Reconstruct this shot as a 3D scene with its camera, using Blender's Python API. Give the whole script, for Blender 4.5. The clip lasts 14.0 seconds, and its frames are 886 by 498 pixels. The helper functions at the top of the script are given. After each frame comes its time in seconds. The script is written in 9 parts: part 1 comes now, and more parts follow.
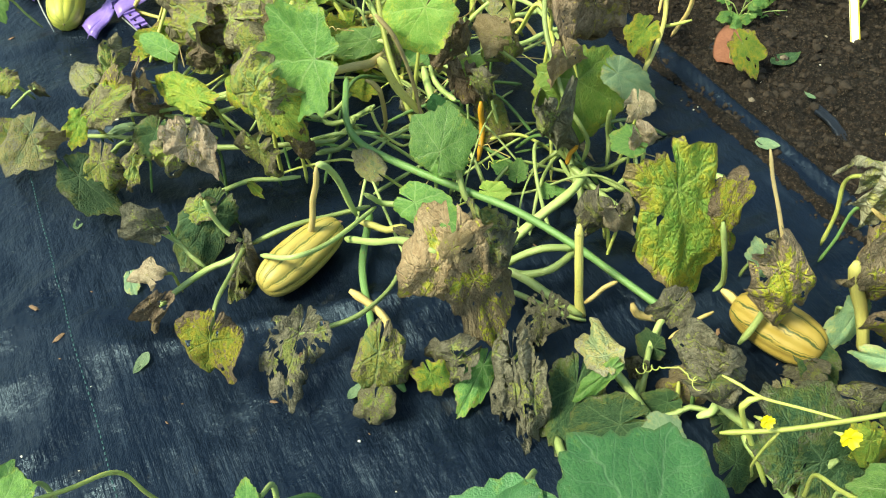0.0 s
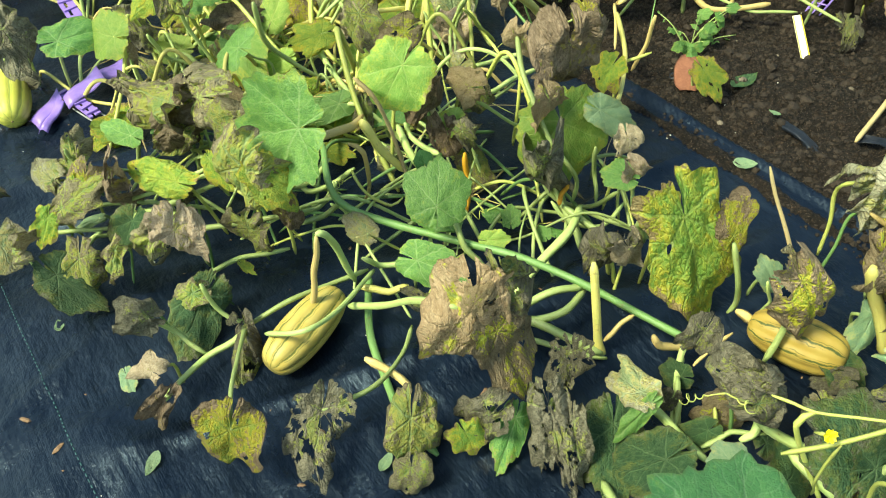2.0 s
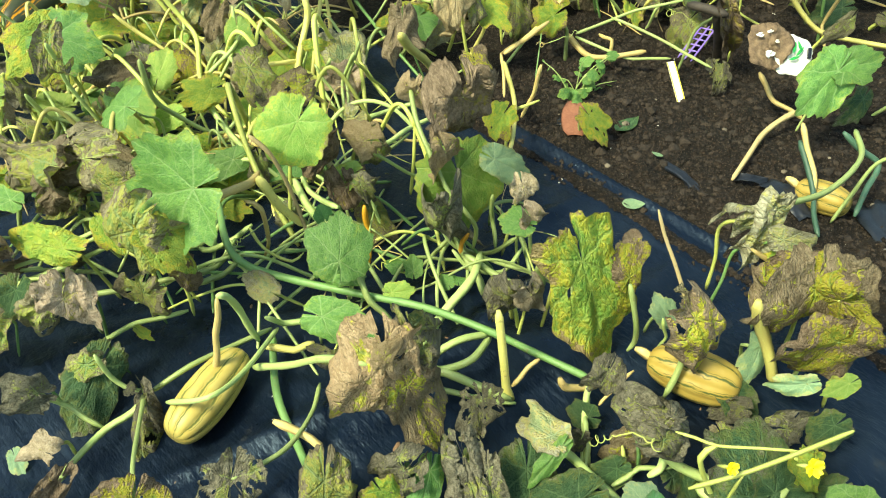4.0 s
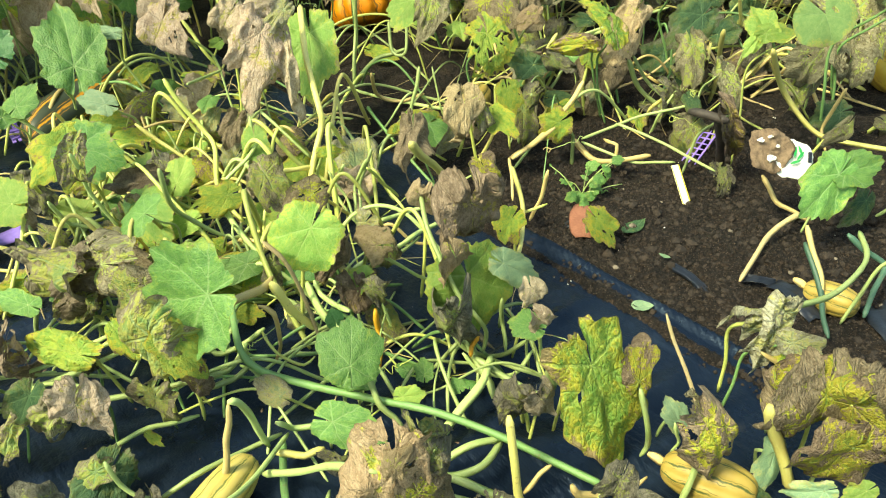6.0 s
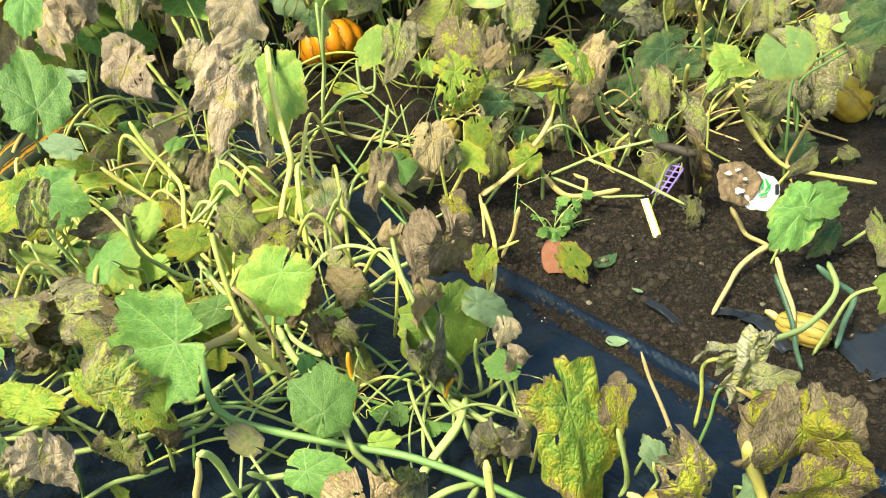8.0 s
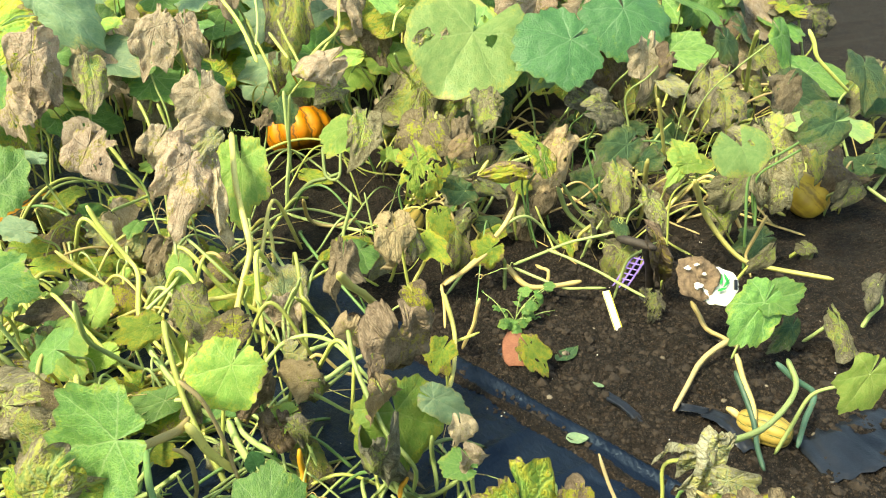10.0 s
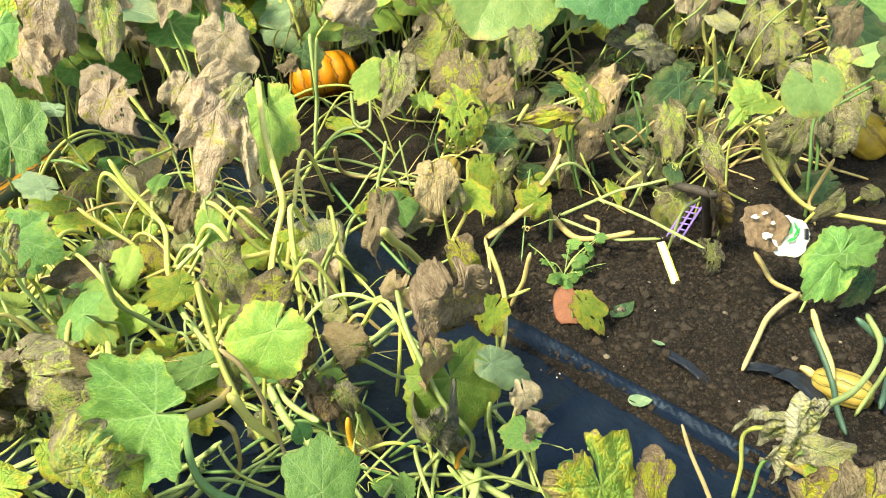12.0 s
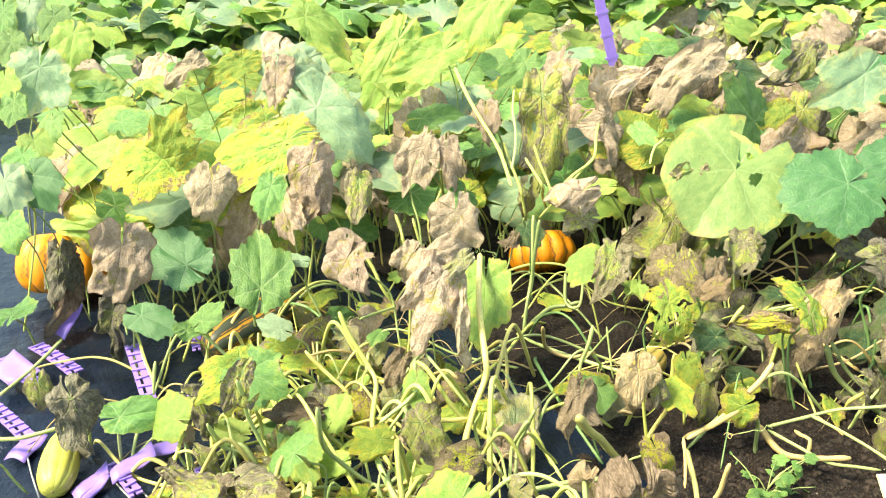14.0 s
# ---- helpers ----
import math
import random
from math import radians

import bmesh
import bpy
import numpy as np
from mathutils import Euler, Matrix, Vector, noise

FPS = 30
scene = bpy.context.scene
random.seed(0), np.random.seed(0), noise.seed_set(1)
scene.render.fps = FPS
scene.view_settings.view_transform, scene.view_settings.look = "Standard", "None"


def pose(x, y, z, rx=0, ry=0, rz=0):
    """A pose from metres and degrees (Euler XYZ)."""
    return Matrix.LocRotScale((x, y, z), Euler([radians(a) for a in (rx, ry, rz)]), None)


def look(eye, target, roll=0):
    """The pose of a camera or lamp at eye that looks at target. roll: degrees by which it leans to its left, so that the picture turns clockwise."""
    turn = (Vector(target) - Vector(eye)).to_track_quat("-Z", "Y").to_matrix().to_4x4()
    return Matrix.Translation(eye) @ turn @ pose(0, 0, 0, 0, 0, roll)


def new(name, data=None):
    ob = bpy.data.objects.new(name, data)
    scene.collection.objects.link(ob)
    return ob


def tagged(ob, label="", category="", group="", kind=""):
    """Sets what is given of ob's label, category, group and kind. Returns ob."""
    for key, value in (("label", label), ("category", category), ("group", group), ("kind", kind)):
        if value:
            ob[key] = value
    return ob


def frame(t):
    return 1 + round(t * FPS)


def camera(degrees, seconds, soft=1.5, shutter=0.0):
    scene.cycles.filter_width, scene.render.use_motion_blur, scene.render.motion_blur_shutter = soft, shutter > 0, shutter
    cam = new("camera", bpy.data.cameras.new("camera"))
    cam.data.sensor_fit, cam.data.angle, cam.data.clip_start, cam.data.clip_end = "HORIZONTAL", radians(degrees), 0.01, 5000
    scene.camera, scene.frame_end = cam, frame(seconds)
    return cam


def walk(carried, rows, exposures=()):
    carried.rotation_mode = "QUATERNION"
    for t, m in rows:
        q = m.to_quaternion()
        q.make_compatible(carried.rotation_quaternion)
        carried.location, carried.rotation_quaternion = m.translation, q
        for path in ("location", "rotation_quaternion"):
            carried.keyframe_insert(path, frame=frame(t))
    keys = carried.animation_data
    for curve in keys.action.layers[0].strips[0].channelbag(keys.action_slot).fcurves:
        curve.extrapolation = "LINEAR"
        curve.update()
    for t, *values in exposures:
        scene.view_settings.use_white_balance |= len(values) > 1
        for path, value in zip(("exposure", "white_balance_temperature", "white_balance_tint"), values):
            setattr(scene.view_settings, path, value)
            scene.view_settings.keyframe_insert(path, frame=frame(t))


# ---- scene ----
cam = camera(56.5, 14.0, 1.1)
PATH = [
    (0, (0.061, 0.268, 1.063), (-0.063, 1.627, -0.4), -6.9),
    (0.5, (0.046, 0.27, 1.066), (-0.092, 1.698, -0.326), -8.8),
    (1, (-0.02, 0.287, 1.072), (-0.123, 1.773, -0.263), -11.8),
    (1.5, (-0.044, 0.284, 1.067), (-0.114, 1.769, -0.271), -10.9),
    (2, (-0.049, 0.293, 1.059), (-0.008, 1.734, -0.328), -8.9),
    (2.5, (-0.06, 0.302, 1.054), (0.059, 1.687, -0.384), -8.1),
    (3, (-0.063, 0.306, 1.058), (0.12, 1.669, -0.394), -7.4),
    (3.5, (-0.059, 0.305, 1.067), (0.184, 1.69, -0.355), -6.1),
    (3.6, (-0.062, 0.285, 1.073), (0.188, 1.687, -0.331), -6.1),
    (4, (-0.057, 0.306, 1.078), (0.248, 1.76, -0.261), -4.8),
    (4.2, (-0.055, 0.3, 1.086), (0.269, 1.783, -0.216), -4.6),
    (6.5, (-0.054, 0.301, 1.102), (0.272, 1.905, -0.047), -5.3),
    (7, (-0.051, 0.308, 1.101), (0.292, 1.92, -0.033), -5.1),
    (7.5, (-0.048, 0.308, 1.105), (0.322, 1.926, -0.011), -5.1),
    (8, (-0.047, 0.319, 1.109), (0.359, 1.938, 0.007), -5.1),
    (8.5, (-0.044, 0.315, 1.108), (0.384, 1.961, 0.055), -4.6),
    (9, (-0.046, 0.312, 1.115), (0.402, 2.0, 0.143), -4.3),
    (9.2, (-0.047, 0.314, 1.119), (0.42, 2.018, 0.181), -4.3),
    (11.3, (0.044, 0.434, 1.07), (0.602, 2.078, 0.076), -1.0),
    (11.5, (0.015, 0.452, 1.061), (0.535, 2.088, 0.034), -2.2),
    (12, (-0.049, 0.461, 1.071), (0.406, 2.105, 0.026), -4.4),
    (12.5, (-0.036, 0.46, 1.086), (0.352, 2.174, 0.131), -3.8),
    (13, (-0.02, 0.456, 1.107), (0.233, 2.269, 0.302), -4.4),
    (13.5, (-0.033, 0.429, 1.128), (0.12, 2.299, 0.437), -3.6),
    (14, (-0.05, 0.412, 1.133), (-0.031, 2.301, 0.475), -3.3),
]
walk(cam, [(t, look(eye, target, roll)) for t, eye, target, roll in PATH], [(0.0, 1.04, 7700, -14), (4.0, 1.16, 7800, -13), (9.0, 1.38, 8300, -7), (12.5, 1.45, 8300, -5), (14.0, 1.74, 7900, 2)])

# ---- world, sun and exposure ----
SUN_ELEVATION, SUN_TURN = 56.0, 246.0
world = bpy.data.worlds.new("sky")
scene.world = world
world.use_nodes = True
wn = world.node_tree.nodes
sky = wn.new("ShaderNodeTexSky")
sky.sky_type, sky.sun_disc = "NISHITA", False
sky.sun_elevation, sky.sun_rotation = radians(SUN_ELEVATION), radians(SUN_TURN)
sky.air_density, sky.dust_density = 1.0, 2.0
world.node_tree.links.new(sky.outputs[0], wn["Background"].inputs[0])
wn["Background"].inputs[1].default_value = 0.15
sun = new("sun", bpy.data.lights.new("sun", "SUN"))
sun.data.energy, sun.data.angle, sun.data.color = 3.2, radians(14), (1.0, 0.93, 0.80)
sun.matrix_world = look((4 * math.sin(radians(SUN_TURN)), 4 * math.cos(radians(SUN_TURN)), 4 * math.tan(radians(SUN_ELEVATION))), (0, 0, 0))

# ---- materials ----


class Nodes:
    """A short way to write a node material."""

    def __init__(self, name):
        self.mat = bpy.data.materials.new(name)
        self.mat.use_nodes = True
        self.tree = self.mat.node_tree
        self.bsdf = self.tree.nodes["Principled BSDF"]

    def put(self, socket, value):
        if isinstance(value, bpy.types.NodeSocket):
            self.tree.links.new(value, socket)
        elif isinstance(value, tuple) and len(value) == 3 and socket.type == "RGBA":
            socket.default_value = (*value, 1)
        else:
            socket.default_value = value

    def math(self, op, a, b=0.0, c=0.0, clamp=False):
        n = self.tree.nodes.new("ShaderNodeMath")
        n.operation, n.use_clamp = op, clamp
        for s, v in zip(n.inputs, (a, b, c)):
            self.put(s, v)
        return n.outputs[0]

    def step(self, a, lo, hi):
        n = self.tree.nodes.new("ShaderNodeMapRange")
        n.interpolation_type = "SMOOTHSTEP"
        self.put(n.inputs[0], a)
        self.put(n.inputs[1], lo)
        self.put(n.inputs[2], hi)
        return n.outputs[0]

    def noise(self, vec, scale, detail=3.0, rough=0.55):
        n = self.tree.nodes.new("ShaderNodeTexNoise")
        self.put(n.inputs["Vector"], vec)
        n.inputs["Scale"].default_value, n.inputs["Detail"].default_value, n.inputs["Roughness"].default_value = scale, detail, rough
        return n.outputs[0]

    def mix(self, f, a, b):
        n = self.tree.nodes.new("ShaderNodeMix")
        n.data_type = "RGBA"
        self.put(n.inputs[0], f)
        self.put(n.inputs[6], a)
        self.put(n.inputs[7], b)
        return n.outputs[2]

    def coords(self, kind="Object"):
        n = self.tree.nodes.new("ShaderNodeTexCoord")
        return n.outputs[kind]

    def chance(self):
        return self.tree.nodes.new("ShaderNodeObjectInfo").outputs["Random"]

    def shifted(self, vec, amount):
        n = self.tree.nodes.new("ShaderNodeVectorMath")
        n.operation = "ADD"
        self.put(n.inputs[0], vec)
        self.put(n.inputs[1], amount)
        return n.outputs[0]

    def scaled(self, vec, by):
        n = self.tree.nodes.new("ShaderNodeVectorMath")
        n.operation = "MULTIPLY"
        self.put(n.inputs[0], vec)
        n.inputs[1].default_value = by
        return n.outputs[0]

    def bump(self, height, strength, distance):
        n = self.tree.nodes.new("ShaderNodeBump")
        n.inputs["Strength"].default_value, n.inputs["Distance"].default_value = strength, distance
        self.put(n.inputs["Height"], height)
        self.put(self.bsdf.inputs["Normal"], n.outputs[0])
        return n.outputs[0]

    def finish(self, colour, rough, sheen=0.0, spec=0.5):
        self.put(self.bsdf.inputs["Base Color"], colour)
        self.put(self.bsdf.inputs["Roughness"], rough)
        self.bsdf.inputs["Specular IOR Level"].default_value = spec
        return self.mat


def leaf_material(name, live, ripe, dead, dry, vein, decay, veins=0.4, rough=0.55, through_light=0.28, relief=0.6, dots=0.3, rim=0.3):
    """A leaf that dies from its rim inwards in patches between the veins: live and ripe are its living tints, dead and dry its withered ones."""
    n = Nodes(name)
    uv = n.coords("UV")
    own = n.scaled(n.shifted(uv, n.math("MULTIPLY", n.chance(), 37.0)), (1.5, 1.5, 1.5))
    sep = n.tree.nodes.new("ShaderNodeSeparateXYZ")
    n.put(sep.inputs[0], uv)
    u, v = n.math("SUBTRACT", sep.outputs[0], 0.5), n.math("SUBTRACT", sep.outputs[1], 0.5)
    r = n.math("SQRT", n.math("ADD", n.math("MULTIPLY", u, u), n.math("MULTIPLY", v, v)))
    wander = n.math("MULTIPLY", n.math("SUBTRACT", n.noise(own, 5.0, 2.0), 0.5), 0.35)
    off = n.math("PINGPONG", n.math("ADD", n.math("ARCTAN2", v, u), wander), 0.476)
    across, along = n.math("MULTIPLY", r, n.math("SINE", off)), n.math("MULTIPLY", r, n.math("COSINE", off))
    main_vein = n.math("SUBTRACT", 1.0, n.step(across, 0.0025, 0.010))
    side = n.math("PINGPONG", n.math("MULTIPLY", n.math("SUBTRACT", along, n.math("MULTIPLY", across, 1.2)), 8.0), 0.5)
    side_vein = n.math("MULTIPLY", n.math("SUBTRACT", 1.0, n.step(side, 0.02, 0.08)), 0.6)
    net = n.tree.nodes.new("ShaderNodeTexVoronoi")
    net.feature = "DISTANCE_TO_EDGE"
    n.put(net.inputs["Vector"], n.shifted(own, n.math("MULTIPLY", n.noise(own, 24.0, 2.0), 0.04)))
    net.inputs["Scale"].default_value = 24.0
    veinlet = n.math("MULTIPLY", n.math("SUBTRACT", 1.0, n.step(net.outputs[0], 0.0, 0.07)), 0.45)
    vein_mask = n.math("MAXIMUM", n.math("MAXIMUM", main_vein, side_vein), veinlet)
    cells = n.tree.nodes.new("ShaderNodeTexVoronoi")
    n.put(cells.inputs["Vector"], n.shifted(own, n.math("MULTIPLY", n.noise(own, 40.0, 2.0), 0.035)))
    cells.inputs["Scale"].default_value = 30.0
    tile = n.tree.nodes.new("ShaderNodeSeparateColor")
    n.put(tile.inputs[0], cells.outputs["Color"])
    big, mid, fine, grain = n.noise(own, 3.2, 4.0, 0.55), n.noise(own, 11.0, 5.0, 0.65), n.noise(own, 34.0, 5.0, 0.75), n.noise(own, 110.0, 2.0)
    rim_uv = n.tree.nodes.new("ShaderNodeUVMap")
    rim_uv.uv_map = "Rim"
    at_rim = n.tree.nodes.new("ShaderNodeSeparateXYZ")
    n.put(at_rim.inputs[0], rim_uv.outputs[0])
    outer = at_rim.outputs[0]
    # how far each spot has withered
    field = n.math("ADD", n.math("MULTIPLY", big, 0.9), n.math("ADD", n.math("MULTIPLY", mid, 0.45), n.math("ADD", n.math("MULTIPLY", tile.outputs[0], 0.16), n.math("MULTIPLY", fine, 0.30))))
    field = n.math("ADD", field, n.math("MULTIPLY", n.math("SUBTRACT", n.math("MULTIPLY", outer, outer), 0.4), rim))
    field = n.math("ADD", field, n.math("SUBTRACT", n.math("MULTIPLY", n.chance(), 0.16), n.math("MULTIPLY", n.math("MAXIMUM", main_vein, side_vein), 0.08)))
    limit = 1.45 - 0.75 * decay
    withered = n.step(field, limit - 0.03, limit + 0.05)
    turning = n.step(field, limit - 0.24, limit - 0.02)
    # living part
    col = n.mix(n.step(n.math("ADD", n.math("MULTIPLY", mid, 0.6), n.math("MULTIPLY", fine, 0.4)), 0.40, 0.60), live, ripe)
    yellowed = (min(0.6, ripe[0] * 1.5 + 0.05), min(0.5, ripe[1] * 1.12 + 0.03), ripe[2] * 0.8)
    col = n.mix(n.math("MULTIPLY", turning, 0.75), col, yellowed)
    col = n.mix(n.math("MULTIPLY", n.step(fine, 0.58, 0.70), 0.35), col, tuple(c * 0.55 for c in live))
    # withered part: mottled, with dark stains and pale dry flecks
    gone = n.mix(n.step(n.math("ADD", n.math("MULTIPLY", mid, 0.45), n.math("MULTIPLY", fine, 0.55)), 0.42, 0.58), dead, dry)
    gone = n.mix(n.math("MULTIPLY", n.step(n.math("ADD", n.math("MULTIPLY", fine, 0.5), n.math("MULTIPLY", n.noise(own, 7.0, 5.0, 0.7), 0.5)), 0.55, 0.62), 0.6), gone, tuple(c * 0.5 for c in dead))
    gone = n.mix(n.math("MULTIPLY", n.step(grain, 0.60, 0.72), 0.5), gone, tuple(min(0.6, c * 1.5 + 0.03) for c in dry))
    gone = n.mix(n.math("MULTIPLY", n.math("SUBTRACT", 1.0, n.step(grain, 0.28, 0.40)), 0.55), gone, tuple(c * 0.40 for c in dead))
    gone = n.mix(n.math("MULTIPLY", vein_mask, 0.22), gone, tuple(c * 0.55 for c in dry))
    col = n.mix(n.math("MULTIPLY", vein_mask, veins), col, vein)
    col = n.mix(withered, col, gone)
    # pale specks of mildew
    speck = n.tree.nodes.new("ShaderNodeTexVoronoi")
    n.put(speck.inputs["Vector"], own)
    speck.inputs["Scale"].default_value = 42.0
    col = n.mix(n.math("MULTIPLY", n.math("SUBTRACT", 1.0, n.step(speck.outputs["Distance"], 0.08, 0.22)), n.math("MULTIPLY", n.step(mid, 0.45, 0.62), dots)), col, tuple(min(0.6, c * 1.1 + 0.12) for c in dry))
    col = n.mix(n.math("MULTIPLY", n.step(n.math("ADD", outer, n.math("MULTIPLY", n.math("SUBTRACT", fine, 0.5), 0.12)), 0.955, 1.0), 0.25 + 0.5 * decay), col, tuple(c * 0.6 for c in dead))
    hue = n.tree.nodes.new("ShaderNodeHueSaturation")
    n.put(hue.inputs["Hue"], n.math("ADD", 0.488, n.math("MULTIPLY", n.chance(), 0.024)))
    n.put(hue.inputs["Value"], n.math("ADD", 0.72, n.math("MULTIPLY", n.math("FRACT", n.math("MULTIPLY", n.chance(), 7.3)), 0.5)))
    n.put(hue.inputs["Color"], col)
    col = hue.outputs[0]
    quilt = n.math("MULTIPLY", n.step(net.outputs[0], 0.0, 0.3), 0.5)
    height = n.math("ADD", n.math("MULTIPLY", n.math("MAXIMUM", main_vein, side_vein), -0.6), n.math("ADD", quilt, n.math("ADD", n.math("MULTIPLY", mid, 0.9), n.math("ADD", n.math("MULTIPLY", fine, 1.0), n.math("MULTIPLY", grain, 0.3)))))
    normal = n.bump(height, relief, 0.006)
    n.finish(col, rough, spec=0.35)
    tr = n.tree.nodes.new("ShaderNodeBsdfTranslucent")
    n.put(tr.inputs[0], col)
    n.put(tr.inputs[1], normal)
    add = n.tree.nodes.new("ShaderNodeMixShader")
    add.inputs[0].default_value = through_light
    n.put(add.inputs[1], n.bsdf.outputs[0])
    n.put(add.inputs[2], tr.outputs[0])
    n.put(n.tree.nodes["Material Output"].inputs[0], add.outputs[0])
    return n.mat


LEAF = {
    "green": leaf_material("green_leaf", (0.092, 0.224, 0.057), (0.155, 0.316, 0.075), (0.220, 0.165, 0.066), (0.330, 0.297, 0.154), (0.310, 0.437, 0.196), 0.16, 0.45, 0.45, 0.3, 0.34),
    "teal": leaf_material("blue_green_leaf", (0.068, 0.200, 0.072), (0.095, 0.245, 0.088), (0.20, 0.16, 0.07), (0.30, 0.33, 0.22), (0.24, 0.38, 0.22), 0.04, 0.35, 0.42, 0.28, 0.28, 0.35),
    # green darkened in its own colour to stand for leaves in shade
    "deep": leaf_material("shade_toned_green_leaf", (0.025, 0.071, 0.030), (0.052, 0.109, 0.044), (0.058, 0.049, 0.029), (0.169, 0.182, 0.111), (0.138, 0.218, 0.103), 0.36, 0.5, 0.55, 0.2),
    "pale": leaf_material("pale_leaf", (0.165, 0.281, 0.165), (0.231, 0.341, 0.187), (0.286, 0.242, 0.121), (0.374, 0.374, 0.242), (0.363, 0.462, 0.297), 0.2, 0.35, 0.45, 0.3, 0.3),
    "round": leaf_material("round_leaf", (0.180, 0.318, 0.102), (0.252, 0.372, 0.126), (0.330, 0.286, 0.088), (0.396, 0.374, 0.176), (0.360, 0.480, 0.216), 0.15, 0.3, 0.45, 0.3, 0.22, rim=0.5),
    "lime": leaf_material("lime_leaf", (0.196, 0.347, 0.067), (0.280, 0.398, 0.090), (0.286, 0.220, 0.077), (0.396, 0.352, 0.165), (0.403, 0.504, 0.179), 0.2, 0.4, 0.5, 0.35, 0.35),
    "yellow": leaf_material("yellowing_leaf", (0.186, 0.342, 0.060), (0.360, 0.444, 0.072), (0.237, 0.163, 0.069), (0.388, 0.300, 0.150), (0.396, 0.480, 0.144), 0.34, 0.35, 0.5, 0.32, 0.7),
    "mildew": leaf_material("mildewed_leaf", (0.163, 0.280, 0.078), (0.260, 0.358, 0.111), (0.167, 0.142, 0.084), (0.312, 0.283, 0.181), (0.351, 0.442, 0.234), 0.66, 0.4, 0.75, 0.22, 0.85, 0.5, 0.2),
    "silver": leaf_material("silvery_leaf", (0.216, 0.294, 0.138), (0.312, 0.372, 0.204), (0.257, 0.230, 0.149), (0.419, 0.412, 0.290), (0.396, 0.456, 0.300), 0.6, 0.45, 0.75, 0.25, 0.8, 0.6, 0.2),
    "half": leaf_material("half_browned_leaf", (0.209, 0.330, 0.061), (0.319, 0.407, 0.077), (0.318, 0.228, 0.130), (0.450, 0.342, 0.210), (0.396, 0.396, 0.198), 0.86, 0.35, 0.65, 0.28, 0.8, 0.5, 0.05),
    "mosaic": leaf_material("mosaic_leaf", (0.218, 0.345, 0.052), (0.345, 0.425, 0.063), (0.181, 0.133, 0.084), (0.341, 0.268, 0.174), (0.345, 0.391, 0.138), 0.72, 0.3, 0.65, 0.25, 0.85, 0.3, 0.15),
    "umber": leaf_material("umber_leaf", (0.14, 0.19, 0.05), (0.20, 0.22, 0.07), (0.135, 0.100, 0.064), (0.265, 0.205, 0.138), (0.24, 0.20, 0.12), 0.92, 0.3, 0.65, 0.2, 0.75, 0.4, 0.1),
    "brown": leaf_material("browned_leaf", (0.22, 0.30, 0.10), (0.29, 0.34, 0.13), (0.41, 0.312, 0.215), (0.60, 0.490, 0.360), (0.44, 0.38, 0.25), 0.90, 0.3, 0.8, 0.3, 0.7, 0.5, 0.1),
    "dark": leaf_material("dark_withered_leaf", (0.095, 0.165, 0.058), (0.165, 0.230, 0.090), (0.080, 0.074, 0.052), (0.205, 0.190, 0.138), (0.240, 0.290, 0.160), 0.74, 0.4, 0.7, 0.16, 0.75, 0.5, 0.15),
}
LEAF["lacy"], LEAF["lacyy"] = LEAF["dark"], LEAF["yellow"]


def stem_material(name, main, second, rough=0.45):
    n = Nodes(name)
    uv = n.coords("UV")
    own = n.shifted(uv, n.math("MULTIPLY", n.chance(), 21.0))
    streak = n.noise(n.scaled(own, (5.0, 22.0, 1.0)), 1.0, 3.0)
    patch = n.noise(n.scaled(own, (22.0, 2.0, 1.0)), 1.0, 4.0)
    fine = n.noise(n.scaled(own, (140.0, 16.0, 1.0)), 1.0, 2.0)
    col = n.mix(n.step(n.math("ADD", n.math("MULTIPLY", streak, 0.25), n.math("MULTIPLY", patch, 0.5)), 0.38, 0.62), main, second)
    col = n.mix(n.math("MULTIPLY", n.step(fine, 0.6, 0.75), 0.35), col, tuple(min(1.0, c * 1.5) for c in main))
    scar = n.noise(n.scaled(own, (70.0, 5.0, 1.0)), 1.0, 5.0, 0.7)
    col = n.mix(n.math("MULTIPLY", n.step(scar, 0.60, 0.68), 0.6), col, (0.20, 0.145, 0.06))
    col = n.mix(n.math("MULTIPLY", n.math("SUBTRACT", 1.0, n.step(scar, 0.30, 0.40)), 0.5), col, tuple(min(0.7, c * 1.3 + 0.05) for c in main))
    hue = n.tree.nodes.new("ShaderNodeHueSaturation")
    n.put(hue.inputs["Value"], n.math("ADD", 0.65, n.math("MULTIPLY", n.chance(), 0.55)))
    n.put(hue.inputs["Color"], col)
    n.bump(n.math("ADD", streak, n.math("MULTIPLY", fine, 0.4)), 0.4, 0.002)
    n.bsdf.inputs["Subsurface Weight"].default_value = 0.12
    n.bsdf.inputs["Subsurface Radius"].default_value = (0.004, 0.005, 0.002)
    return n.finish(hue.outputs[0], rough, spec=0.4)


